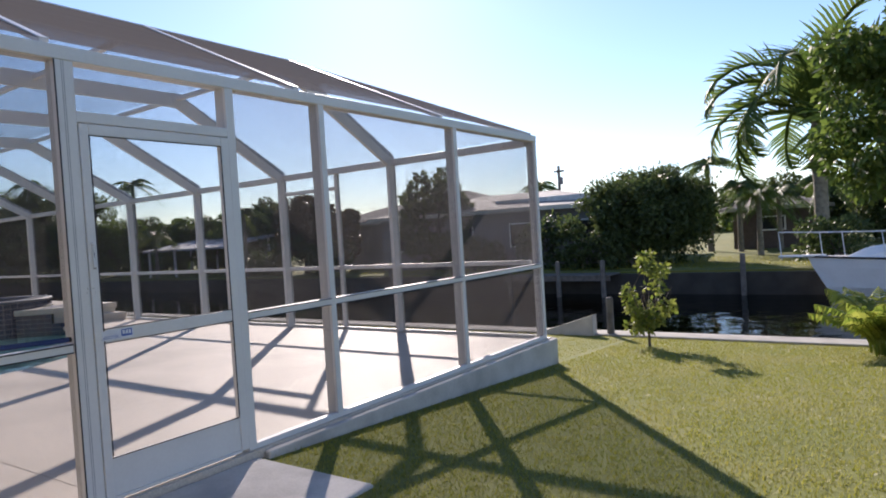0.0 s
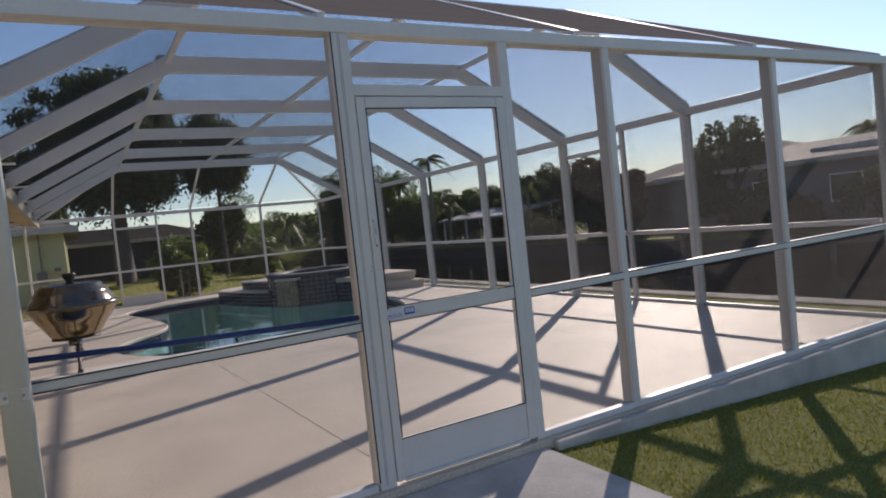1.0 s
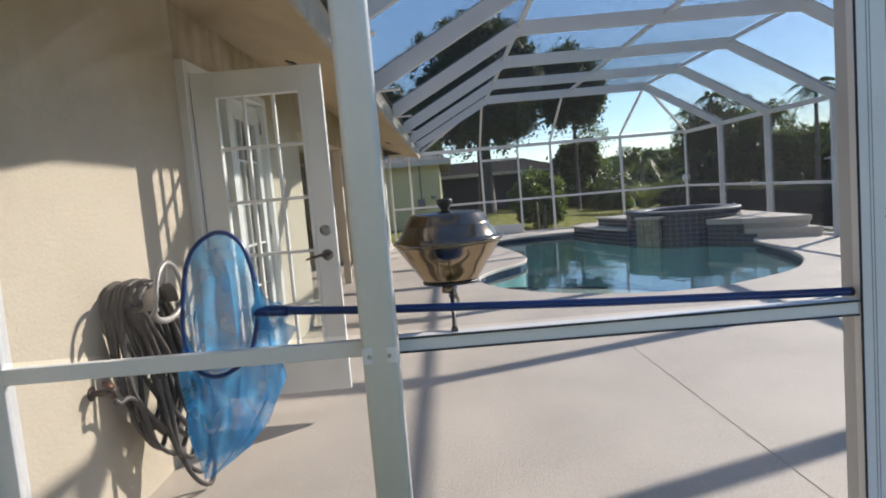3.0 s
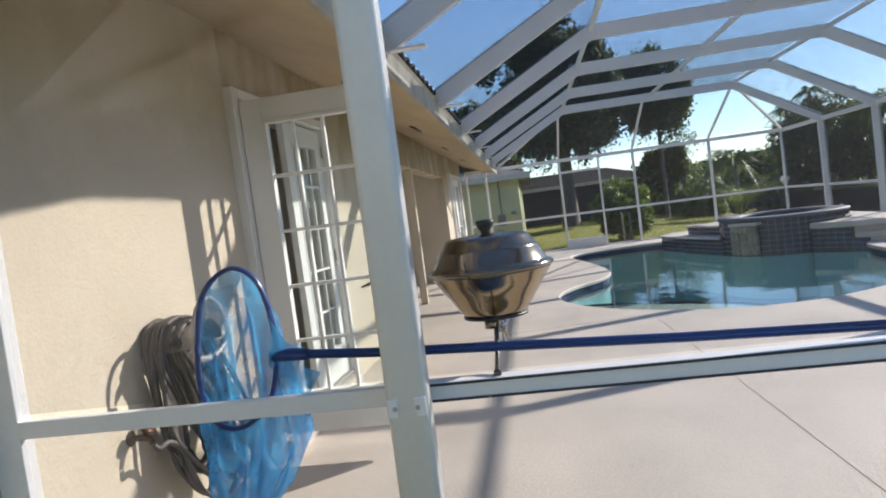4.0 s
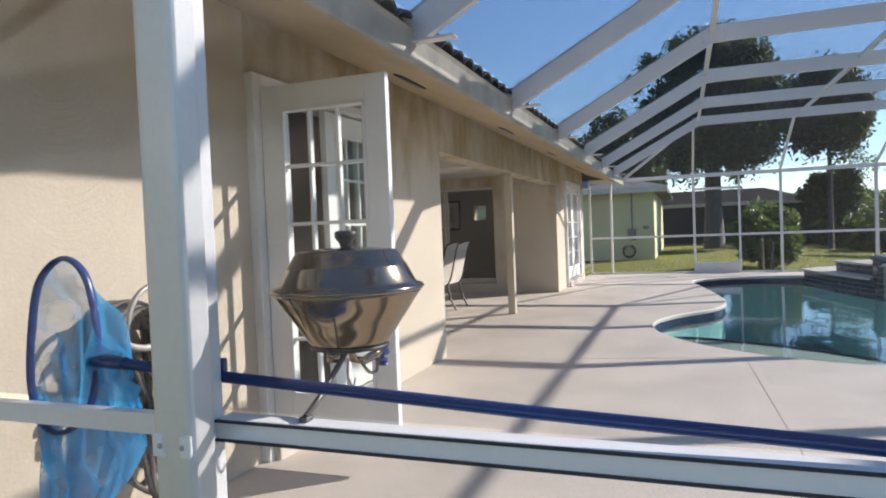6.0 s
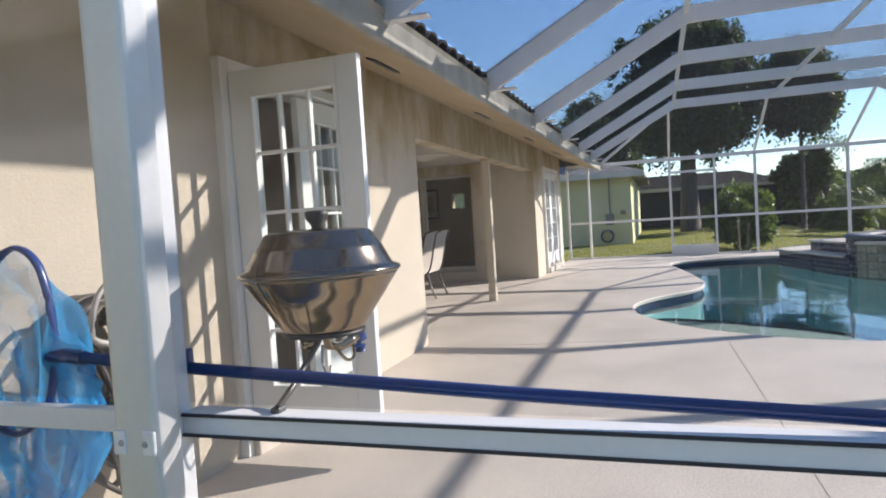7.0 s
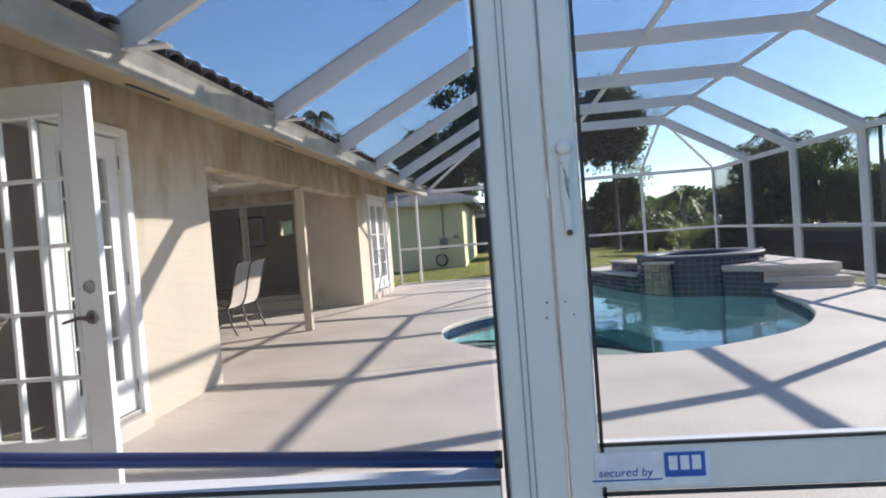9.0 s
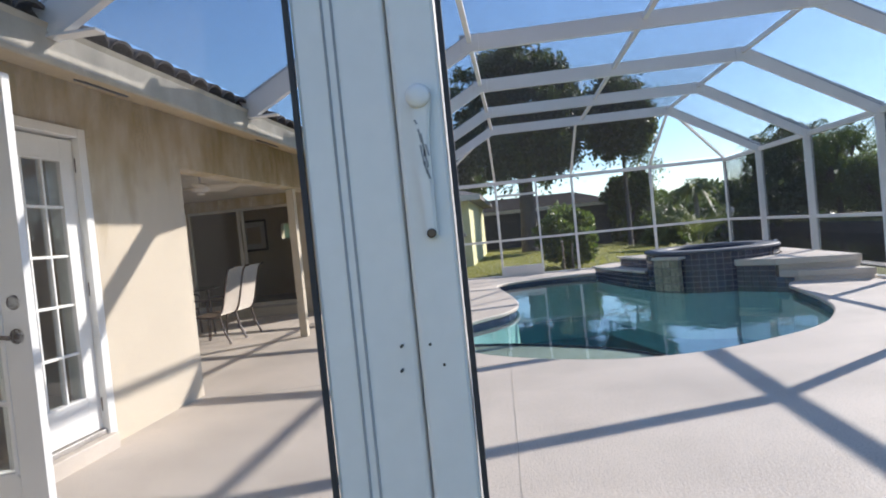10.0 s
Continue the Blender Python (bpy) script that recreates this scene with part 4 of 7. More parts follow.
for y, z in ((2.115, 1.080), (2.141, 1.080), (2.113, 1.058), (2.152, 1.061)):
    part("screw_hole", tube([(XS - 0.002, y, z), (DX1 + 0.001, y, z)], 0.0014, 8), BLACK, sdoor)
STICKW = mat("sticker_white", (0.72, 0.74, 0.80), 0.4)
STICKB = mat("sticker_blue", (0.03, 0.10, 0.42), 0.4)
stick = part("sticker", box(DX1 + 0.0005, DX1 + 0.002, 2.165, 2.325, 0.812, 0.861, 0.0), STICKW, sdoor, "white and blue security sticker")
part("sticker_mark", box(DX1 + 0.002, DX1 + 0.003, 2.262, 2.318, 0.823, 0.858, 0.0), STICKB, stick)
for y0 in (2.268, 2.284, 2.300):
    part("sticker_shape", box(DX1 + 0.003, DX1 + 0.0035, y0, y0 + 0.012, 0.833, 0.853, 0.0), STICKW, stick)
part("sticker_line", box(DX1 + 0.002, DX1 + 0.0026, 2.161, 2.258, 0.8195, 0.8215, 0.0), STICKB, stick)
txt = bpy.data.curves.new("sticker_text", "FONT")
txt.body = "secured by"
txt.size = 0.0172
txt.extrude = 0.0003
txt.shear = 0.15
txt.materials.append(STICKB)
tob = new("sticker_text", txt)
tob.parent = stick
tob.matrix_local = pose(DX1 + 0.0026, 2.1695, 0.826, 90, 0, 90)

# ---- downspout ----
dsp = thing("downspout", "white corrugated metal downspout standing beside the screen post", "downspout")
DSX, DSY = -2.635, 0.66
path = [Vector((DSX, DSY, -0.12)), Vector((DSX, DSY, 1.74)), Vector((DSX, DSY, 1.80)), Vector((DSX, DSY - 0.03, 1.87)), Vector((DSX + 0.005, DSY - 0.10, 1.92)),
        Vector((DSX + 0.015, 0.43, 1.955)), Vector((DSX + 0.025, 0.30, 2.00)), Vector((DSX + 0.03, 0.21, 2.06)), Vector((DSX + 0.03, 0.185, 2.16))]


def downspout_pipe(pts, w, d):
    """A pipe of ribbed, rounded-oblong section."""
    sec = []
    for k in range(40):
        a = 2 * math.pi * k / 40
        c, s = math.cos(a), math.sin(a)
        rib = 1 + 0.018 * math.cos(16 * a)
        sec.append((math.copysign(abs(c) ** 0.35, c) * w / 2 * rib, math.copysign(abs(s) ** 0.35, s) * d / 2 * rib))
    bm = bmesh.new()
    rings = []
    n = len(pts)
    for i, p in enumerate(pts):
        t = (pts[min(i + 1, n - 1)] - pts[max(i - 1, 0)]).normalized()
        u = Vector((1, 0, 0))
        s = (u - t * u.dot(t)).normalized()
        r = t.cross(s)
        rings.append([bm.verts.new(p + r * a + s * b) for a, b in sec])
    for a, b in zip(rings, rings[1:]):
        for k in range(40):
            bm.faces.new((a[k], a[(k + 1) % 40], b[(k + 1) % 40], b[k]))
    bm.faces.new(list(reversed(rings[0])))
    bm.faces.new(rings[-1])
    bmesh.ops.recalc_face_normals(bm, faces=bm.faces[:])
    return bm


part("pipe", downspout_pipe(path[:3], 0.10, 0.068), WHITE, dsp, "", True)
fine = spline([p.copy() for p in path[2:]], 4, closed=False)
part("elbow", downspout_pipe([p for p in fine], 0.103, 0.072), WHITE, dsp, "crimped white elbow", True)
for k in range(7):
    i = 2 + k
    part("crimp", downspout_pipe([fine[i], fine[i] + (fine[i + 1] - fine[i]).normalized() * 0.006], 0.112, 0.08), WHITE, dsp, "", True)
for y, s in ((0.626, 1), (0.692, -1)):
    st = part("strap", box(DSX + 0.030, DSX + 0.0385, y - 0.014, y + 0.014, 0.783, 0.829, 0.0035), WHITE, dsp)
    part("screw", lathe([(0.006, 0), (0.006, 0.002), (0.004, 0.004)], 12), HANGER, st).matrix_local = pose(DSX + 0.038, y + 0.006 * s, 0.806, 0, 90, 0)


# ---- French doors ----
def french_leaf(width, height, cols, rows, hand):
    """A glazed door leaf, hinge edge at x = 0, running to +x; its outer face looks to -y."""
    e = new("door_leaf")
    st, tr, br, th = 0.115, 0.125, 0.21, 0.045
    part("stile", box(0, st, -th / 2, th / 2, 0, height, 0.003), PAINTW, e)
    part("stile", box(width - st, width, -th / 2, th / 2, 0, height, 0.003), PAINTW, e)
    part("top_rail", box(st, width - st, -th / 2, th / 2, height - tr, height, 0.003), PAINTW, e)
    part("bottom_rail", box(st, width - st, -th / 2, th / 2, 0, br, 0.003), PAINTW, e)
    x0, x1, z0, z1 = st, width - st, br, height - tr
    part("glass", box(x0, x1, -0.004, 0.004, z0, z1), GLASS, e).visible_shadow = False
    fb = bmesh.new()
    for a, b, c, d in ((x0, x0 + 0.02, z0, z1), (x1 - 0.02, x1, z0, z1), (x0, x1, z0, z0 + 0.02), (x0, x1, z1 - 0.02, z1)):
        add_box(fb, a, b, -0.028, 0.028, c, d, 0.004)
    part("glazing_bead", fb, PAINTW, e)
    for c in range(1, cols):
        x = x0 + (x1 - x0) * c / cols
        part("glazing_bar", box(x - 0.009, x + 0.009, -0.018, 0.018, z0, z1, 0.004), PAINTW, e)
    for r in range(1, rows):
        z = z0 + (z1 - z0) * r / rows
        part("glazing_bar", box(x0, x1, -0.0165, 0.0165, z - 0.009, z + 0.009, 0.004), PAINTW, e)
    if hand:
        x = width - 0.06
        for s in (-1, 1):
            part("deadbolt", lathe([(0.031, 0), (0.031, 0.006), (0.026, 0.012), (0.014, 0.014), (0.014, 0.022), (0.008, 0.024)], 24), BRONZE, e, "dark bronze deadbolt", True).matrix_local = pose(x, s * th / 2, 0.93, 90 * s, 0, 0)
            h = part("lever", lathe([(0.033, 0), (0.033, 0.008), (0.024, 0.014), (0.012, 0.016), (0.012, 0.05), (0.009, 0.052)], 24), BRONZE, e, "dark bronze lever handle", True)
            h.matrix_local = pose(x, s * th / 2, 0.79, 90 * s, 0, 0)
            part("lever_arm", tube([(x, s * 0.065, 0.79), (x - 0.03, s * 0.068, 0.795), (x - 0.07, s * 0.066, 0.785), (x - 0.115, s * 0.062, 0.775)], [0.011, 0.009, 0.0075, 0.006], 10), BRONZE, e, "", True)
    return e


def french_doors(name, x0, x1, zt, open_first, label):
    d = thing(name, label, "French doors", kind="structure")
    for a, b in ((x0 + 0.06, x0 - 0.015), (x1 + 0.015, x1 - 0.06)):
        part("door_jamb", box(a, b, YW - 0.20, YW + 0.05, 0.0, zt + 0.07, 0.004), PAINTW, d)
    part("door_head", box(x0 - 0.015, x1 + 0.015, YW - 0.20, YW + 0.05, zt + 0.012, zt + 0.07, 0.004), PAINTW, d)
    part("threshold", box(x0 + 0.02, x1 - 0.02, YW - 0.2, YW + 0.03, 0.10, 0.135, 0.006), HANGER, d)
    part("door_step", box(x0 + 0.02, x1 - 0.02, YW - 0.2, YW + 0.09, -0.01, 0.10, 0.01), DECK, d)
    w = (x0 - x1) / 2 - 0.018
    a = french_leaf(w, zt - 0.145, 3, 5, True)
    a.parent = d
    a.matrix_local = pose(x0 - 0.02, YW + 0.055, 0.14, 0, 0, 91) if open_first else pose(x0 - 0.016, YW - 0.02, 0.14, 0, 0, 180)
    b = french_leaf(w, zt - 0.145, 3, 5, False)
    b.parent = d
    b.matrix_local = pose(x1 + 0.016, YW - 0.02, 0.14, 0, 0, 0)
    for x in (x0 - 0.01, x1 + 0.01):
        for z in (0.25, 1.0, 1.8):
            part("hinge", tube([(x, YW + 0.012, z), (x, YW + 0.012, z + 0.09)], 0.007, 8), BRONZE, d)
    return d


french_doors("door_1", DOOR0, DOOR1, 2.008, True, "white French doors with small panes, one leaf open, one closed")
french_doors("door_2", D2A, D2B, 2.0, False, "white French doors with small panes, both leaves closed")


# ---- porch: sliding door, chairs, fan, picture ----
def sliding_door():
    d = thing("door_3", "wide sliding glass door between the porch and a dim room", "sliding door", kind="structure")
    x = ALC1 - 0.1
    part("door_frame", box(x - 0.06, x + 0.06, SL1 + 0.003, SL0 - 0.003, 1.94, 1.987, 0.004), FASCIA, d)
    part("sill", box(x - 0.07, x + 0.115, SL1 + 0.003, SL0 - 0.003, FLOOR, FLOOR + 0.03, 0.004), HANGER, d)
    w = (SL0 - SL1) / 2
    for k in range(2):
        y = SL0 - k * w
        xx = x + (0.03 if k % 2 else -0.03)
        p = part("panel", box(xx - 0.02, xx + 0.02, y - 0.05, y, FLOOR + 0.03, 1.94, 0.004), FASCIA, d)
        part("panel_stile", box(xx - 0.02, xx + 0.02, y - w, y - w + 0.05, FLOOR + 0.03, 1.94, 0.004), FASCIA, p)
        part("panel_rail", box(xx - 0.02, xx + 0.02, y - w + 0.05, y - 0.05, FLOOR + 0.03, FLOOR + 0.09, 0.004), FASCIA, p)
        part("glass", box(xx - 0.004, xx + 0.004, y - w + 0.05, y - 0.05, FLOOR + 0.09, 1.94), GLASS, p).visible_shadow = False


sliding_door()


def patio_chair():
    c = tagged(new("patio_chair"), "high-backed dark metal patio chair with a beige sling", "chair", "chairs on the porch")
    wd = 0.25
    for s in (-1, 1):
        part("leg", tube([(s * wd, -0.24, 0.0), (s * wd, -0.22, 0.25), (s * wd, -0.20, 0.43)], [0.014, 0.014, 0.014], 8), WOOD, c)
        part("leg", tube([(s * wd, 0.30, 0.0), (s * wd, 0.22, 0.2), (s * wd, 0.18, 0.40)], 0.014, 8), WOOD, c)
        part("side_frame", tube(spline([(s * wd, -0.22, 0.43, ), (s * wd, 0.10, 0.40), (s * wd, 0.22, 0.50), (s * wd, 0.30, 0.85), (s * wd, 0.36, 1.08), (s * wd, 0.44, 1.12)], 5, False), 0.014, 8), WOOD, c, "", True)
        part("armrest", tube(spline([(s * (wd + 0.02), 0.27, 0.66), (s * (wd + 0.03), 0.0, 0.67), (s * (wd + 0.03), -0.22, 0.64), (s * (wd + 0.01), -0.22, 0.43)], 5, False), 0.013, 8), WOOD, c, "", True)
    bm = bmesh.new()
    pr = spline([(0, -0.22, 0.435), (0, 0.10, 0.405), (0, 0.22, 0.505), (0, 0.30, 0.85), (0, 0.36, 1.08), (0, 0.43, 1.12)], 5, False)
    a = [bm.verts.new((-wd + 0.01, p.y, p.z)) for p in pr]
    b = [bm.verts.new((wd - 0.01, p.y, p.z)) for p in pr]
    for i in range(len(pr) - 1):
        bm.faces.new((a[i], b[i], b[i + 1], a[i + 1]))
    bmesh.ops.solidify(bm, geom=bm.faces[:], thickness=0.006)
    part("sling", bm, FABRIC, c, "beige mesh sling seat and back", True)
    return c


ch = patio_chair()
ch.matrix_basis = pose(-10.46, -1.93, 0.0, 0, 0, 1) @ Matrix.Diagonal((1, 1, 0.9, 1))
copy_thing(ch, pose(-10.99, -1.93, 0.0, 0, 0, -1))
copy_thing(ch, pose(-11.55, -3.1, 0.0, 0, 0, 160))


def patio_table():
    t = thing("patio_table", "dark metal patio table with a glass top", "table")
    part("tabletop", lathe([(0.55, 0.70), (0.56, 0.71), (0.55, 0.72)], 36), GLASS, t)
    for k in range(4):
        a = math.pi / 4 + k * math.pi / 2
        part("leg", tube([(0.45 * math.cos(a), 0.45 * math.sin(a), 0), (0.40 * math.cos(a), 0.40 * math.sin(a), 0.70)], 0.016, 8), WOOD, t)
    t.matrix_basis = pose(-11.1, -2.75, 0)


patio_table()


def ceiling_fan(x, y, z):
    f = thing("ceiling_fan", "cream ceiling fan with five blades under the porch ceiling", "ceiling fan")
    part("rod", tube([(0, 0, 0.07), (0, 0, -0.10)], 0.012, 10), WHITE, f)
    part("canopy", lathe([(0.012, 0.035), (0.05, 0.05), (0.06, 0.07)], 24), WHITE, f, "", True)
    part("motor", lathe([(0.05, -0.20), (0.10, -0.19), (0.11, -0.13), (0.07, -0.10), (0.02, -0.095)], 28), WHITE, f, "", True)
    part("switch_cup", lathe([(0.005, -0.235), (0.04, -0.232), (0.05, -0.205)], 24), WHITE, f, "", True)
    for k in range(5):
        a = 2 * math.pi * k / 5 + 0.4
        c, s = math.cos(a), math.sin(a)
        b = part("blade", bar((0.10 * c, 0.10 * s, -0.155), (0.56 * c, 0.56 * s, -0.155), 0.13, 0.008, (-0.2 * s, 0.2 * c, 1), 0.003), FASCIA, f)
    f.matrix_basis = pose(x, y, z)


ceiling_fan(-9.58, -1.5, SOF - 0.09 + 0.05)


def picture(x, y, z):
    p = thing("framed_picture", "framed picture with a pale mount on the room wall", "picture")
    fb = bmesh.new()
    for a, b, c, d in ((-0.32, -0.27, -0.36, 0.36), (0.27, 0.32, -0.36, 0.36), (-0.27, 0.27, -0.36, -0.31), (-0.27, 0.27, 0.31, 0.36)):
        add_box(fb, a, b, 0.0, 0.03, c, d, 0.004)
    part("picture_frame", fb, WOOD, p)
    part("mount", box(-0.27, 0.27, 0.0, 0.012, -0.31, 0.31), FABRIC, p)
    part("print", box(-0.16, 0.16, 0.012, 0.014, -0.19, 0.19), INNER, p)
    p.matrix_basis = pose(x, y, z, 0, 0, -90)


picture(HEND + 0.205, -3.75, 1.55)


def cabinet(x, y):
    c = thing("sideboard", "dark wooden sideboard against the room wall", "sideboard")
    part("body", box(-0.8, 0.8, 0, 0.45, 0.1, 0.85, 0.008), WOOD, c)
    part("top", box(-0.83, 0.83, 0, 0.48, 0.85, 0.89, 0.006), WOOD, c)
    for k in range(4):
        part("leg", box(-0.78 + 0.5 * k, -0.72 + 0.5 * k, 0.02, 0.08, 0, 0.1), WOOD, c)
    for k in (-1, 1):
        part("door", box(min(k * 0.03, k * 0.76), max(k * 0.03, k * 0.76), 0.45, 0.465, 0.14, 0.82, 0.004), WOOD, c)
    c.matrix_basis = pose(x, y, FLOOR)


cabinet(-15.0, -6.98)


# ---- kettle grill on the rail ----
def grill(x, y, z):
    g = thing("gas_grill", "stainless steel kettle gas grill mounted on the chair rail", "grill")
    spun = [(0.091 + 0.076 * k / 30 + 0.0004 * math.sin(k * 0.42), -0.116 + 0.111 * k / 30) for k in range(31)]
    part("bowl", lathe([(0.0174, -0.125), (0.08265, -0.123)] + spun + [(0.1705, 0.0), (0.1566, 0.002), (0.0174, -0.09)], 56), STEEL, g, "steel bowl with the golden deck reflection in its colour", True)
    part("foot_ring", lathe([(0.083, -0.130), (0.090, -0.129), (0.090, -0.122), (0.083, -0.122)], 36), BLACK, g, "", True)
    lid = part("lid", lathe([(0.13, 0.0), (0.172, 0.001), (0.177, 0.006), (0.174, 0.012), (0.160, 0.017), (0.157, 0.021), (0.139, 0.055), (0.1375, 0.060), (0.134, 0.062), (0.118, 0.088), (0.112, 0.093), (0.10, 0.096), (0.05, 0.1), (0.005, 0.101)], 48), LIDSTEEL, g, "polished domed lid", True)
    part("knob", lathe([(0.012, 0.098), (0.014, 0.108), (0.024, 0.122), (0.026, 0.134), (0.022, 0.139), (0.005, 0.14)], 24), BLACK, lid, "black lid knob", True)
    part("hinge_wire", tube([(0.148, -0.055, 0.036), (0.166, -0.048, 0.014), (0.171, -0.043, -0.005), (0.148, -0.038, -0.04), (0.128, -0.034, -0.07)], 0.0014, 6), BRONZE, g)
    reg = part("regulator", tube([(-0.155, 0.0, -0.150), (-0.165, 0.0, -0.176), (-0.165, 0.0, -0.192)], [0.017, 0.019, 0.017], 16), BLUE, g, "blue gas regulator knob", True)
    part("regulator_cap", tube([(-0.165, 0.0, -0.192), (-0.167, 0.0, -0.206)], [0.013, 0.012], 16), BLUE, reg, "", True)
    part("valve", tube([(0.0, 0.0, -0.125), (-0.01, 0.0, -0.16), (-0.06, 0.0, -0.175), (-0.11, 0.0, -0.172), (-0.155, 0.0, -0.165)], [0.008, 0.010, 0.010, 0.012, 0.011], 10), STEEL, g, "bent steel gas pipe", True)
    part("mount_arm", tube([(0.02, 0.0, -0.13), (0.05, 0.0, -0.155), (0.13, 0.0, -0.205), (0.20, 0.0, -0.238)], [0.010, 0.007, 0.006, 0.007], 10), DARKSTEEL, g, "dark steel rail-mount arm", True)
    part("rail_clamp", box(0.185, 0.212, -0.010, 0.010, -0.2465, -0.235, 0.003), DARKSTEEL, g)
    for k in range(2):
        part("fitting", lathe([(0.016, 0), (0.016, 0.02), (0.011, 0.024)], 12), STEEL, g, "", True).matrix_local = pose(0.03 + 0.02 * k, -0.015, -0.155)
    part("hose_wire", tube(spline([(-0.02, 0.01, -0.16), (-0.05, 0.02, -0.20), (-0.10, 0.015, -0.205), (-0.13, 0.0, -0.18)], 6, False), 0.004, 6), STEEL, g, "thin braided gas lead", True)
    part("drip_hook", tube(spline([(0.035, 0.012, -0.15), (0.045, 0.016, -0.19), (0.03, 0.02, -0.215), (0.012, 0.016, -0.20)], 6, False), 0.003, 6), HANGER, g, "", True)
    g.matrix_basis = pose(x, y, z)


grill(-2.945, 0.868, 1.072)


# ---- skimmer net ----
def net_mat():
    m = bpy.data.materials.new("blue_net")
    m.use_nodes = True
    n, l = m.node_tree.nodes, m.node_tree.links
    n.remove(n["Principled BSDF"])
    tr = n.new("ShaderNodeBsdfTransparent")
    df = n.new("ShaderNodeBsdfDiffuse")
    tl = n.new("ShaderNodeBsdfTranslucent")
    df.inputs["Color"].default_value = (0.06, 0.36, 0.70, 1)
    tl.inputs["Color"].default_value = (0.10, 0.46, 0.80, 1)
    tc = n.new("ShaderNodeTexCoord")
    nz = n.new("ShaderNodeTexNoise")
    nz.inputs["Scale"].default_value = 9
    mr = n.new("ShaderNodeMapRange")
    mr.inputs["From Min"].default_value, mr.inputs["From Max"].default_value = 0.35, 0.65
    mr.inputs["To Min"].default_value, mr.inputs["To Max"].default_value = 0.25, 0.68
    l.new(tc.outputs["Object"], nz.inputs["Vector"])
    l.new(nz.outputs["Fac"], mr.inputs["Value"])
    a = n.new("ShaderNodeMixShader")
    a.inputs["Fac"].default_value = 0.5
    l.new(df.outputs["BSDF"], a.inputs[1])
    l.new(tl.outputs["BSDF"], a.inputs[2])
    s = n.new("ShaderNodeMixShader")
    l.new(mr.outputs["Result"], s.inputs["Fac"])
    l.new(a.outputs["Shader"], s.inputs[1])
    l.new(tr.outputs["BSDF"], s.inputs[2])
    l.new(s.outputs["Shader"], n["Material Output"].inputs["Surface"])
    return m


NET = net_mat()


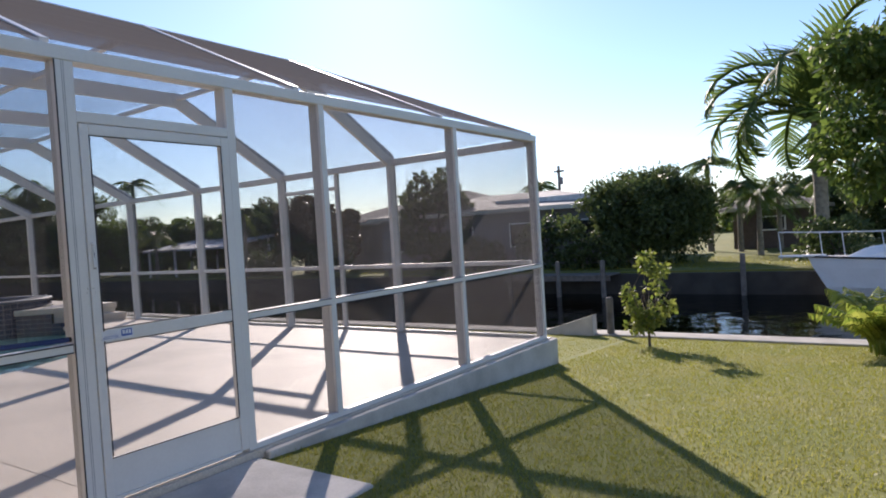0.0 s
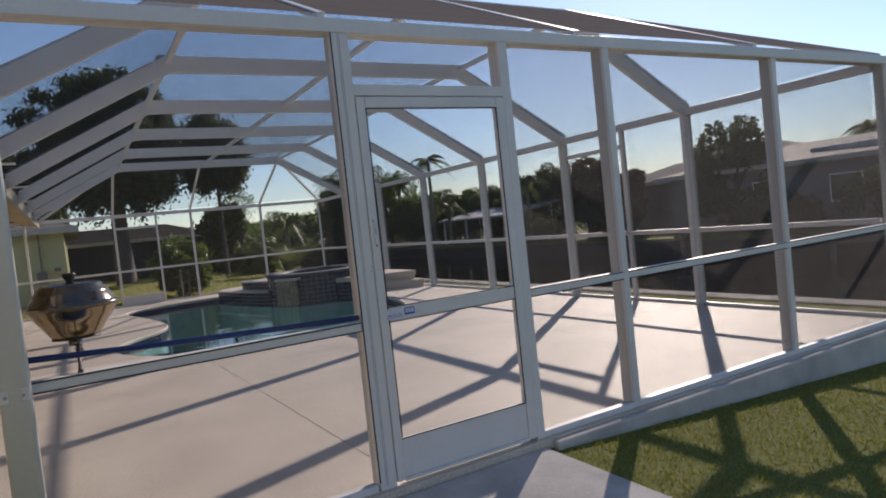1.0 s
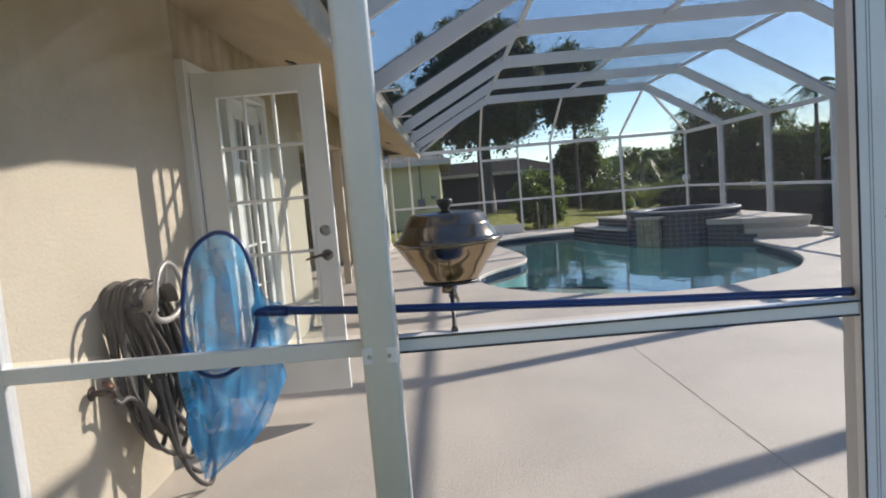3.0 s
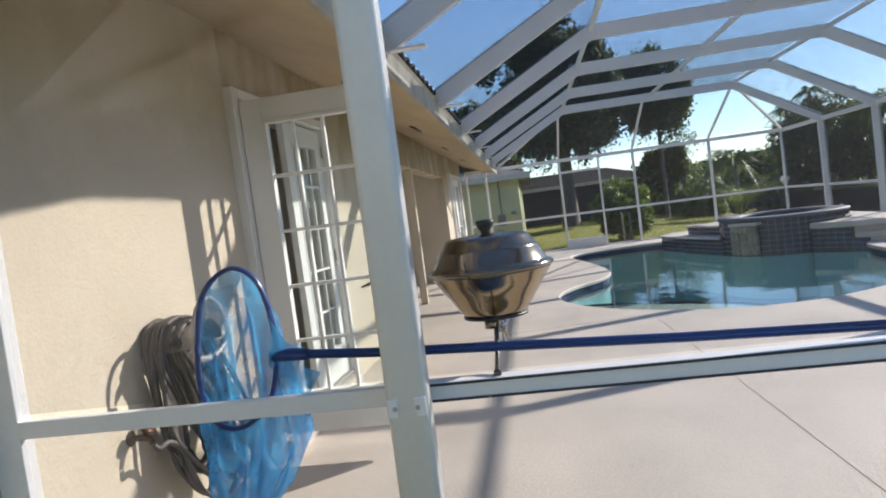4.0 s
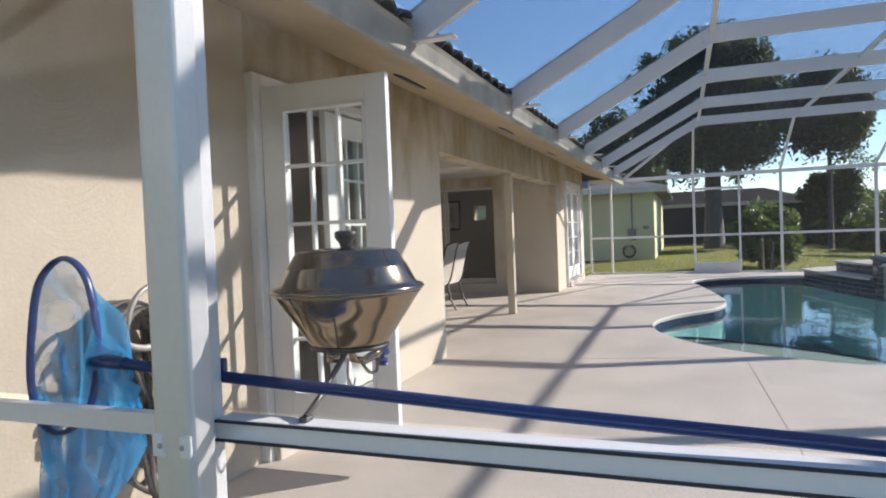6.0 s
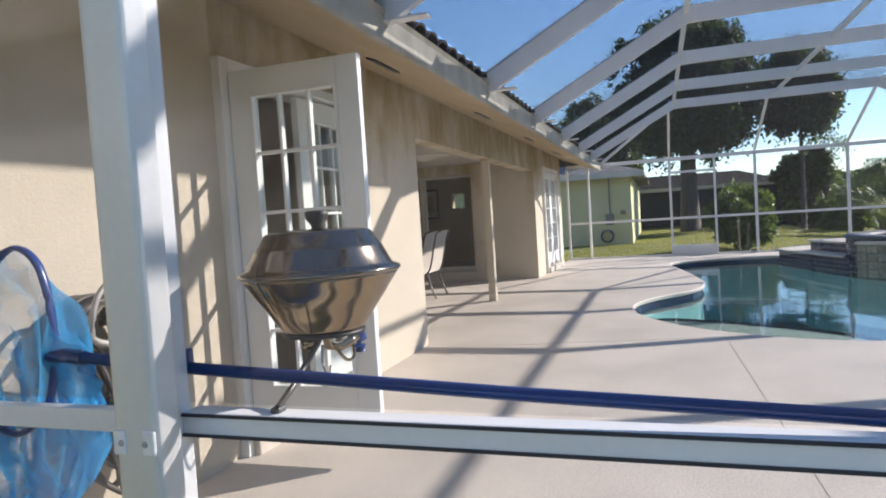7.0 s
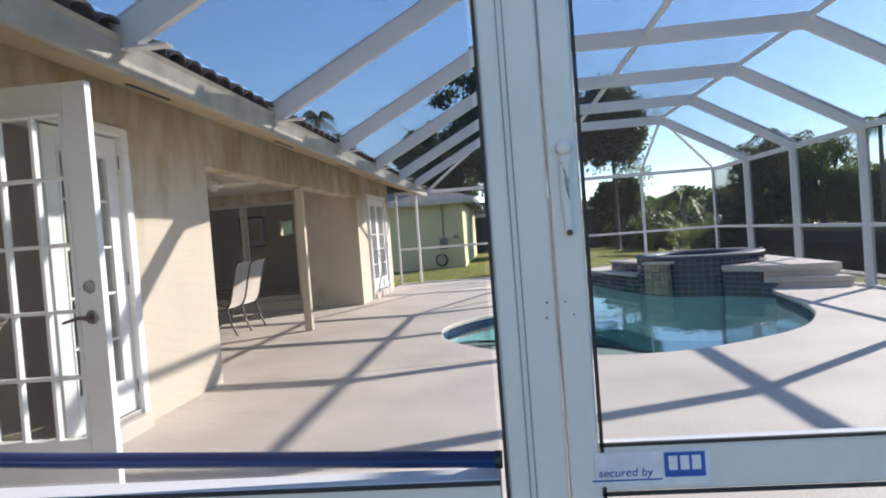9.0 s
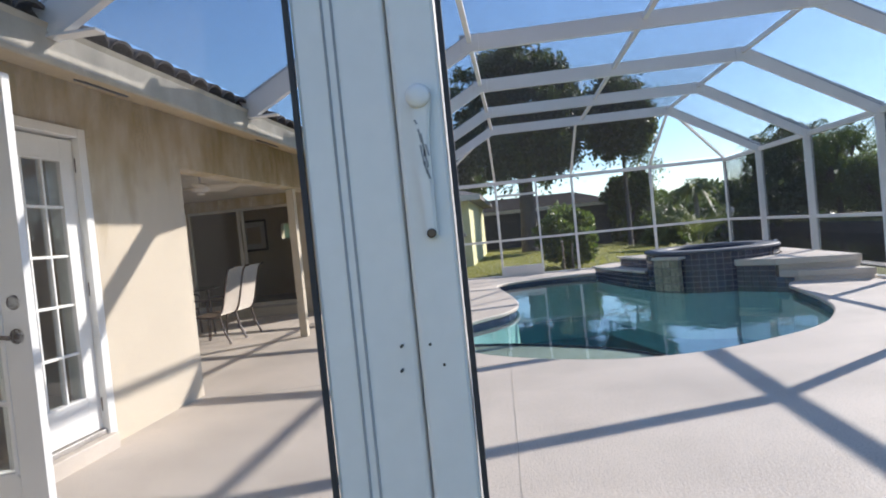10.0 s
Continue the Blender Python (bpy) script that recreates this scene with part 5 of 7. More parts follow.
def skimmer():
    s = thing("pool_net", "blue pool skimmer net, its long pole along the chair rail", "pool net")
    X = -2.764
    # hoop: an upright rounded frame, open towards the lawn
    cy, w = 0.190, 0.111
    hoop = spline([(X + 0.002, y, z) for y, z in ((0.196, 1.172), (0.266, 1.132), (0.293, 1.02), (0.288, 0.90), (0.246, 0.795), (0.160, 0.745), (0.092, 0.772), (0.066, 0.865), (0.078, 0.99), (0.114, 1.115))], 6)
    band = tube(hoop, 0.0068, 8, True)
    for v in band.verts:
        v.co.x = X + (v.co.x - X) * 1.7
    part("hoop", band, BLUE, s, "blue plastic hoop", True)
    part("pole", tube([(X + 0.01, cy + w, 0.932), (X + 0.01, 0.575, 0.911), (X + 0.012, 1.325, 0.872), (X + 0.012, 2.025, 0.844)], 0.0125, 14), BLUE, s, "blue aluminium telescopic pole", True)
    part("collar", tube([(X + 0.005, cy + w - 0.02, 0.933), (X + 0.01, 0.385, 0.925)], [0.019, 0.015], 14), BLUE, s, "", True)
    part("clip", box(X, X + 0.022, 0.653, 0.667, 0.897, 0.947, 0.004), BLUE, s)
    part("end_cap", tube([(X + 0.012, 2.023, 0.844), (X + 0.012, 2.034, 0.8437)], 0.0135, 12), BLACK, s)
    # bag: sags back and down from the hoop, bulging towards the pole, its tip hanging below
    bm = bmesh.new()
    rng = random.Random(4)
    n, m = len(hoop), 22
    mid = [math.atan2(p.z - 0.95, p.y - cy) for p in hoop]
    rings = ((0.25, -0.05, 0.180, 0.130, 0.85, 0.20), (0.5, -0.08, 0.165, 0.152, 0.72, 0.12), (0.72, -0.07, 0.145, 0.128, 0.61, 0.07), (0.88, -0.06, 0.122, 0.085, 0.52, 0.04), (1.0, -0.045, 0.085, 0.02, 0.440, 0.008))
    rows = [[bm.verts.new(p) for p in hoop]]
    for j in range(1, m + 1):
        t = j / m
        row = []
        for i, p in enumerate(hoop):
            a = mid[i]
            keys = [(0.0, p)] + [(r[0], Vector((X + r[1] - 0.05 * math.sin(a), r[2] + r[3] * math.cos(a), r[4] + r[5] * math.sin(a)))) for r in rings]
            for (ta, pa), (tb_, pb) in zip(keys, keys[1:]):
                if t <= tb_ + 1e-6:
                    u = (t - ta) / (tb_ - ta)
                    q = pa.lerp(pb, u)
                    break
            amp = 0.011 * math.sin(math.pi * min(t * 1.05, 1)) + 0.003
            q.y += amp * math.sin(a * 7 + 5 * t) + rng.uniform(-0.002, 0.002)
            q.x += 1.6 * amp * math.sin(a * 11 - 3 * t + 1)
            q.z += 0.6 * amp * math.sin(a * 5 + 9 * t)
            row.append(bm.verts.new(q))
        rows.append(row)
    for a, b in zip(rows, rows[1:]):
        for i in range(n):
            bm.faces.new((a[i], a[(i + 1) % n], b[(i + 1) % n], b[i]))
    # loose cloth gathered over the collar
    grid = []
    for j in range(9):
        v = j / 8
        row = []
        for i in range(9):
            u = i / 8
            top = Vector((X + 0.012, 0.290 + 0.085 * u, 1.03 - 0.10 * u - 0.02 * math.sin(math.pi * u)))
            low = Vector((X - 0.02, 0.285 + 0.105 * u, 0.785 + 0.045 * u))
            q = top.lerp(low, v)
            q.x += 0.014 * math.sin(7 * u + 5 * v) + 0.02 * math.sin(math.pi * v) * (1 - u)
            q.y += 0.012 * math.sin(9 * v + 2 * u)
            q.z += 0.008 * math.sin(11 * u + 3 * v)
            row.append(bm.verts.new(q))
        grid.append(row)
    for j in range(8):
        for i in range(8):
            bm.faces.new((grid[j][i], grid[j][i + 1], grid[j + 1][i + 1], grid[j + 1][i]))
    part("net_bag", bm, NET, s, "translucent blue mesh bag", True)


skimmer()


# ---- garden hose ----
def garden_hose():
    x0 = -3.545
    h = thing("hose_hanger", "grey steel hose hanger screwed to the stucco wall", "hose hanger")
    arch = [(x0 + 0.135 * math.cos(math.pi * k / 14), YW + 0.24, 0.865 + 0.172 * math.sin(math.pi * k / 14)) for k in range(15)]
    strap = tube([(x0 + 0.125, YW + 0.21, 0.835)] + arch + [(x0 - 0.125, YW + 0.21, 0.835)], 0.011, 8)
    part("arch", strap, HANGER, h, "flat pressed-steel arch", True)
    part("lip", tube([(x0 + 0.13 * math.cos(math.pi * k / 10), YW + 0.225, 0.85 - 0.05 * math.sin(math.pi * k / 10)) for k in range(11)], 0.014, 8), HANGER, h, "", True)
    bm = bmesh.new()
    n = 14
    r0 = [bm.verts.new((x0 + 0.115 * math.cos(math.pi * k / n), YW + 0.002, 0.84 + 0.095 * math.sin(math.pi * k / n))) for k in range(n + 1)]
    r1 = [bm.verts.new((x0 + 0.115 * math.cos(math.pi * k / n), YW + 0.225, 0.86 + 0.095 * math.sin(math.pi * k / n))) for k in range(n + 1)]
    for k in range(n):
        bm.faces.new((r0[k], r0[k + 1], r1[k + 1], r1[k]))
    bmesh.ops.solidify(bm, geom=bm.faces[:], thickness=0.004)
    part("saddle", bm, HANGER, h, "", True)
    part("brace", tube([(x0, YW + 0.238, 1.03), (x0, YW + 0.225, 0.95)], 0.008, 8), HANGER, h)
    g = thing("garden_hose", "grey garden hose coiled on a wall hanger", "hose")
    rng = random.Random(8)
    bm = bmesh.new()
    for k in range(15):
        u = k / 14
        dy = YW + 0.02 + 0.0105 * k
        low = 0.38 - 0.30 * u + rng.uniform(-0.10, 0.16)
        wd = 0.15 + rng.uniform(-0.05, 0.04)
        cx = x0 - 0.02 + rng.uniform(-0.09, 0.04) - 0.06 * u
        top = 0.962 + rng.uniform(-0.008, 0.012)
        out = 0.03 + 0.05 * u + rng.uniform(0, 0.04)
        pts = [(x0, dy, top), (x0 + 0.11, dy, top - 0.07), (cx + wd, dy + rng.uniform(0, 0.03), 0.62), (cx + wd * 0.85, dy + out * 0.5, low + 0.16), (cx - 0.02, dy + out, low),
               (cx - wd * 0.9, dy + out, low + 0.17), (cx - wd, dy + rng.uniform(0, 0.03), 0.60), (x0 - 0.11, dy, top - 0.07)]
        add_tube(bm, spline(pts, 5), 0.0108, 8, True)
    part("coil", bm, HOSE, g, "", True)
    part("lead", tube(spline([(-3.30, YW + 0.088, 0.545), (-3.31, YW + 0.10, 0.525), (-3.36, YW + 0.11, 0.53), (-3.42, YW + 0.12, 0.48), (-3.46, YW + 0.13, 0.36), (-3.57, YW + 0.11, 0.24), (-3.74, YW + 0.09, 0.33)], 5, False), 0.0108, 8), HOSE, g, "", True)
    f = thing("wall_tap", "dull brass garden tap on the stucco wall", "tap")
    part("spout", tube([(-3.30, YW, 0.575), (-3.30, YW + 0.055, 0.575), (-3.30, YW + 0.08, 0.568), (-3.30, YW + 0.088, 0.55)], [0.012, 0.013, 0.013, 0.012], 10), BRONZE, f, "", True)
    part("stem", tube([(-3.30, YW + 0.05, 0.575), (-3.30, YW + 0.068, 0.60)], 0.007, 8), BRONZE, f, "", True)
    part("wheel", lathe([(0.004, 0), (0.024, 0.002), (0.026, 0.008), (0.006, 0.012)], 16), mat("red_brass", (0.12, 0.05, 0.03), 0.5, metal=0.5), f, "worn red tap wheel", True).matrix_local = pose(-3.30, YW + 0.068, 0.60, -35, 0, 0)
    part("flange", lathe([(0.028, 0), (0.028, 0.004), (0.012, 0.006)], 16), BRONZE, f).matrix_local = pose(-3.30, YW, 0.575, -90, 0, 0)


garden_hose()

# ---- plants ----
def leaf_cloud(rng, blobs, count, ln, w, hang=0.3, shell=0.55):
    """Leaves thickest near the skin of many overlapping clumps, built in one go."""
    vs, fs = [], []
    tot = sum(r ** 2 for _, r in blobs)
    for c, r in blobs:
        k = max(8, int(count * r * r / tot))
        for _ in range(k):
            u = Vector((rng.gauss(0, 1), rng.gauss(0, 1), rng.gauss(0, 1))).normalized()
            rr = r * (shell + (1 - shell) * rng.random() ** 0.6) * rng.uniform(0.85, 1.12)
            p = Vector(c) + Vector((u.x, u.y, u.z * 0.8)) * rr
            d = (u + Vector((rng.uniform(-1, 1), rng.uniform(-1, 1), rng.uniform(-1, 1) - hang))).normalized()
            nrm = Vector((rng.uniform(-1, 1), rng.uniform(-1, 1), rng.uniform(0, 1.2))).normalized()
            s = d.cross(nrm)
            if s.length < 1e-3:
                continue
            s.normalize()
            f = rng.uniform(0.7, 1.3)
            i = len(vs)
            vs += [p, p + d * ln * 0.5 * f + s * w * f, p + d * ln * f, p + d * ln * 0.5 * f - s * w * f]
            fs += [(i, i + 1, i + 2), (i, i + 2, i + 3)]
    me = bpy.data.meshes.new("crown")
    me.from_pydata([tuple(v) for v in vs], [], fs)
    return me


def tree(name, label, x, y, z, height, spread, seed, leaf, trunk=0.16, fork=0.35, leaves=9000, ln=0.16, clumps=26, flat=0.75, trunk_mat=BARK, low=0.35, lean=(0, 0), hang=0.3, puff=(0.20, 0.38)):
    rng = random.Random(seed)
    t = thing(name, label, "tree" if "shrub" not in name and "bush" not in name else "shrub")
    bm = bmesh.new()
    fz = height * fork
    top = Vector((lean[0], lean[1], fz))
    add_tube(bm, [(0, 0, -0.3), (lean[0] * 0.2, lean[1] * 0.2, fz * 0.35), (lean[0] * 0.6, lean[1] * 0.6, fz * 0.7), top], [trunk * 1.3, trunk, trunk * 0.85, trunk * 0.75], 9)
    blobs = []
    cz = height * (low + 1) / 2
    for k in range(clumps):
        a = rng.uniform(0, 2 * math.pi)
        rr = spread * math.sqrt(rng.random()) * 0.85
        zz = rng.uniform(-1, 1)
        lim = math.sqrt(max(0, 1 - (rr / spread) ** 2))
        p = Vector((lean[0] + rr * math.cos(a), lean[1] + rr * math.sin(a), cz + zz * lim * height * (1 - low) / 2))
        r = spread * rng.uniform(*puff)
        blobs.append((p, r))
        if k % 2 == 0:
            mid = top.lerp(p, 0.5) + Vector((rng.uniform(-.2, .2), rng.uniform(-.2, .2), rng.uniform(0, .4)))
            add_tube(bm, [top - Vector((0, 0, fz * 0.1)), mid, p], [trunk * 0.5, trunk * 0.3, trunk * 0.1], 6)
    part("trunk", bm, trunk_mat, t, "", True)
    me = leaf_cloud(rng, blobs, leaves, ln, ln * 0.28, hang)
    me.materials.append(leaf)
    c = new("crown", me)
    c.parent = t
    t.matrix_basis = pose(x, y, z)
    return t


def weeping_oak(name, label, x, y, z, top, rx, under, seed, leaf, trunk, clumps, strands, leaves, ln):
    """A wide evergreen: limbs under an uneven crown of many tufts, with tufts and moss hanging from its lower edge."""
    rng = random.Random(seed)
    t = thing(name, label, "tree")
    bm = bmesh.new()
    fork = Vector((0, 0, under * 0.9))
    add_tube(bm, [(0, 0, -0.3), (0.05, 0, under * 0.45), fork], [trunk * 1.4, trunk, trunk * 0.9], 10)
    mid, rz = (top + under) / 2, (top - under) / 2
    tufts = []
    for k in range(clumps):
        u = Vector((rng.gauss(0, 1), rng.gauss(0, 1), rng.gauss(0, 1))).normalized() * rng.uniform(0.25, 1.0) ** 0.55
        wob = 1 + 0.16 * math.sin(3 * math.atan2(u.y, u.x) + seed) + 0.10 * math.sin(7 * math.atan2(u.y, u.x))
        p = Vector((u.x * rx * wob, u.y * rx * wob, mid + u.z * rz))
        tufts.append((p, rng.uniform(0.22, 0.62), 0.75))
        if k % 7 == 0:
            knee = fork.lerp(p, 0.5) + Vector((rng.uniform(-.4, .4), rng.uniform(-.4, .4), rng.uniform(0.1, .7)))
            add_tube(bm, [fork - Vector((0, 0, 0.3)), knee, p], [trunk * 0.5, trunk * 0.28, trunk * 0.08], 6)
    for k in range(strands):
        a, q = rng.uniform(0, 2 * math.pi), rx * math.sqrt(rng.uniform(0.12, 1.0))
        drop = rng.uniform(0.5, 1.7)
        foot = mid - rz * math.sqrt(max(0.05, 1 - (q / rx) ** 2)) * 0.9
        tufts.append((Vector((q * math.cos(a), q * math.sin(a), foot - drop * 0.4)), rng.uniform(0.14, 0.30), drop / 0.3))
    part("trunk", bm, BARK, t, "", True)
    tot = sum(r * r * min(f, 3.0) for _, r, f in tufts)
    vs, fs = [], []
    for c, r, f in tufts:
        for _ in range(max(10, int(leaves * r * r * min(f, 3.0) / tot))):
            g = Vector((rng.gauss(0, 0.48), rng.gauss(0, 0.48), rng.gauss(0, 0.42) * f))
            p = c + g * r
            d = Vector((rng.uniform(-1, 1), rng.uniform(-1, 1), rng.uniform(-1.4, 0.5))).normalized()
            sd_ = d.cross(Vector((rng.uniform(-1, 1), rng.uniform(-1, 1), rng.uniform(-1, 1))))
            if sd_.length < 1e-3:
                continue
            sd_.normalize()
            w = ln * rng.uniform(0.7, 1.4)
            i = len(vs)
            vs += [p, p + d * w * 0.5 + sd_ * w * 0.26, p + d * w, p + d * w * 0.5 - sd_ * w * 0.26]
            fs += [(i, i + 1, i + 2), (i, i + 2, i + 3)]
    me = bpy.data.meshes.new("crown")
    me.from_pydata([tuple(v) for v in vs], [], fs)
    me.materials.append(leaf)
    new("crown", me).parent = t
    t.matrix_basis = pose(x, y, z)
    return t


def palm(name, label, x, y, z, height, seed, leaf, frond=1.9, fronds=14, trunk=0.10, lean=(0, 0), leaflets=26, droop=1.0, wl=0.022, ll=0.42, el0=0.0):
    rng = random.Random(seed)
    t = thing(name, label, "palm tree")
    pts = [Vector((lean[0] * (k / 8) ** 1.5, lean[1] * (k / 8) ** 1.5, height * k / 8 - 0.2 * (k == 0))) for k in range(9)]
    bm = add_tube(bmesh.new(), pts, [trunk * (1.35 - 0.5 * k / 8) for k in range(9)], 10)
    part("trunk", bm, PALMBARK, t, "ringed grey palm trunk", True)
    top = pts[-1]
    for k in range(fronds):
        a = 2 * math.pi * k / fronds + rng.uniform(-0.2, 0.2)
        el = rng.uniform(el0, 1.25)
        ln = frond * rng.uniform(0.8, 1.1)
        dirv = Vector((math.cos(a), math.sin(a), 0))
        vs, fs = [], []
        mid = []
        for s in range(leaflets + 1):
            u = s / leaflets
            p = top + dirv * ln * (u * math.cos(el) + 0.18 * u * u) + Vector((0, 0, ln * (u * math.sin(el) - droop * 0.62 * u * u)))
            mid.append(p)
        side = Vector((-dirv.y, dirv.x, 0))
        for s in range(2, leaflets):
            p, q = mid[s], mid[s + 1]
            tv = (q - p).normalized()
            u = s / leaflets
            sz = ll * frond / 1.9 * math.sin(math.pi * min(0.12 + u * 0.9, 1)) * rng.uniform(0.85, 1.1)
            for sg in (-1, 1):
                d = (side * sg * 0.8 + tv * 0.55 + Vector((0, 0, -0.35 - 0.4 * rng.random()))).normalized()
                w = tv * wl * frond / 1.9
                i = len(vs)
                vs += [p - w, p + w, p + d * sz * 0.6 + w * 0.6 - Vector((0, 0, 0.02)), p + d * sz - Vector((0, 0, 0.10 * sz)), p + d * sz * 0.6 - w * 0.6 - Vector((0, 0, 0.02))]
                fs += [(i, i + 1, i + 2, i + 4), (i + 4, i + 2, i + 3)]
        me = bpy.data.meshes.new("frond")
        me.from_pydata([tuple(v) for v in vs], [], fs)
        me.materials.append(leaf)
        f = new("frond", me)
        f["kind"] = "stuff"
        f.parent = t
        part("rachis", tube(mid[::4] + [mid[-1]], [0.016 * frond / 1.9] * (len(mid[::4])) + [0.004], 5), LEAFM, f)
    t.matrix_basis = pose(x, y, z)
    return t


def curled_palm(name, label, x, y, z, height, seed, leaf, frond, fronds, trunk, curl):
    """A palm with a swollen crownshaft and stiff fronds that rise and curl over at the tip."""
    rng = random.Random(seed)
    t = thing(name, label, "palm tree")
    pts = [Vector((0, 0, height * k / 10 - 0.2 * (k == 0))) for k in range(11)]
    bm = add_tube(bmesh.new(), pts, [trunk * r for r in (1.2, 1.0, 0.95, 0.92, 0.9, 0.9, 0.95, 1.3, 1.45, 1.1, 0.6)], 12)
    part("trunk", bm, PALMBARK, t, "ringed grey palm trunk", True)
    n = 34
    for k in range(fronds):
        a = 2.4 * k + rng.uniform(-0.25, 0.25)
        el = 0.62 + 0.95 * (k / fronds) + rng.uniform(-0.12, 0.12)
        ln = frond * rng.uniform(0.85, 1.1)
        bend = curl * rng.uniform(0.75, 1.15) * (1.15 - 0.55 * k / fronds)
        dirv = Vector((math.cos(a), math.sin(a), 0))
        side = Vector((-dirv.y, dirv.x, 0))
        p = Vector((0, 0, height * (0.94 + 0.06 * k / fronds)))
        mid, tan = [], []
        for s in range(n + 1):
            e = el - bend * (s / n) ** 1.35
            tv = dirv * math.cos(e) + Vector((0, 0, math.sin(e)))
            mid.append(p.copy())
            tan.append(tv)
            p = p + tv * (ln / n)
        vs, fs = [], []
        for s in range(4, n):
            u = s / n
            up = tan[s].cross(side).normalized()
            up = up if up.dot(dirv * -math.sin(el) + Vector((0, 0, 1))) > 0 else -up
            sz = 0.25 * frond * math.sin(math.pi * min(0.2 + u * 0.74, 1))
            for sg in (-1, 1):
                d = (side * sg * 0.75 + tan[s] * 0.55 + up * rng.uniform(0.1, 0.5)).normalized()
                w = tan[s] * 0.013 * frond
                q = sz * rng.uniform(0.8, 1.1)
                sag = Vector((0, 0, -0.10 * q))
                i = len(vs)
                vs += [mid[s] - w, mid[s] + w, mid[s] + d * q * 0.6 + w * 0.7, mid[s] + d * q + sag, mid[s] + d * q * 0.6 - w * 0.7]
                fs += [(i, i + 1, i + 2, i + 4), (i + 4, i + 2, i + 3)]
        me = bpy.data.meshes.new("frond")
        me.from_pydata([tuple(v) for v in vs], [], fs)
        me.materials.append(leaf)
        f = new("frond", me)
        f["kind"] = "stuff"
        f.parent = t
        part("rachis", tube(mid[::4] + [mid[-1]], [0.012 * frond] * len(mid[::4]) + [0.006], 5), LEAFM, f)
    t.matrix_basis = pose(x, y, z)
    return t


def areca(name, label, x, y, z, height, seed, leaf, stems=9, spread=0.5):
    """A clump of arching yellow-green palm stems."""
    rng = random.Random(seed)
    t = thing(name, label, "palm shrub")
    for k in range(stems):
        a = rng.uniform(0, 2 * math.pi)
        dirv = Vector((math.cos(a), math.sin(a), 0))
        base = dirv * rng.uniform(0.02, 0.18)
        hgt = height * rng.uniform(0.7, 1.1)
        mid = [base + dirv * spread * (s / 22) ** 2 * 2.0 * rng.uniform(0.95, 1.05) + Vector((0, 0, hgt * (1.25 * s / 22 - 0.45 * (s / 22) ** 2.2))) for s in range(23)]
        vs, fs = [], []
        side = Vector((-dirv.y, dirv.x, 0))
        for s in range(6, 22):
            p, q = mid[s], mid[s + 1]
            tv = (q - p).normalized()
            sz = 0.42 * height / 1.5 * math.sin(math.pi * min(0.25 + (s - 6) / 20, 1))
            for sg in (-1, 1):
                d = (side * sg + tv * 0.8 + Vector((0, 0, -0.15))).normalized()
                w = tv * 0.02
                i = len(vs)
                vs += [p - w, p + w, p + d * sz * 0.55 + w, p + d * sz - Vector((0, 0, 0.08)), p + d * sz * 0.55 - w]
                fs += [(i, i + 1, i + 2, i + 4), (i + 4, i + 2, i + 3)]
        me = bpy.data.meshes.new("frond")
        me.from_pydata([tuple(v) for v in vs], [], fs)
        me.materials.append(leaf)
        f = new("frond", me)
        f["kind"] = "stuff"
        f.parent = t
        part("stem", tube(mid[::3], [0.014 - 0.0015 * i for i in range(len(mid[::3]))], 5), LEAFY, f)
    t.matrix_basis = pose(x, y, z)
    return t


def place(az, dist):
    """A spot by bearing (degrees from +y towards -x) and distance from the end screen's corner of the lawn."""
    return (-math.sin(radians(az)) * dist, math.cos(radians(az)) * dist)


FAR = -0.5
# our own bank
tree("young_tree", "slender young tree with small yellow-green leaves, planted in the lawn", -2.15, 8.85, -0.40, 1.24, 0.33, 3, leaf_mat("young_leaf", (0.09, 0.14, 0.02), (0.26, 0.28, 0.06), 0.55), 0.018, 0.2, 1100, 0.075, 34, 1.0, BARK, 0.06, (0, 0), 0.3, (0.12, 0.30))
tree("shade_tree", "leafy broad tree with glossy mid-green leaves beside the seawall", 0.80, 9.3, -0.42, 4.1, 0.90, 11, LEAFM, 0.045, 0.40, 11000, 0.095, 60, 1.0, PALMBARK, 0.34, (-0.15, 0.0), 0.6, (0.14, 0.30))
curled_palm("palm", "arching green palm with curled fronds on the far bank", -1.7, 28.0, -0.5, 5.1, 5, LEAFM, 6.0, 20, 0.26, 3.7)
areca("areca_palm", "yellow-green clumping palm at the water's edge", 0.36, 9.15, -0.41, 0.80, 7, LEAFY, 40, 0.36)
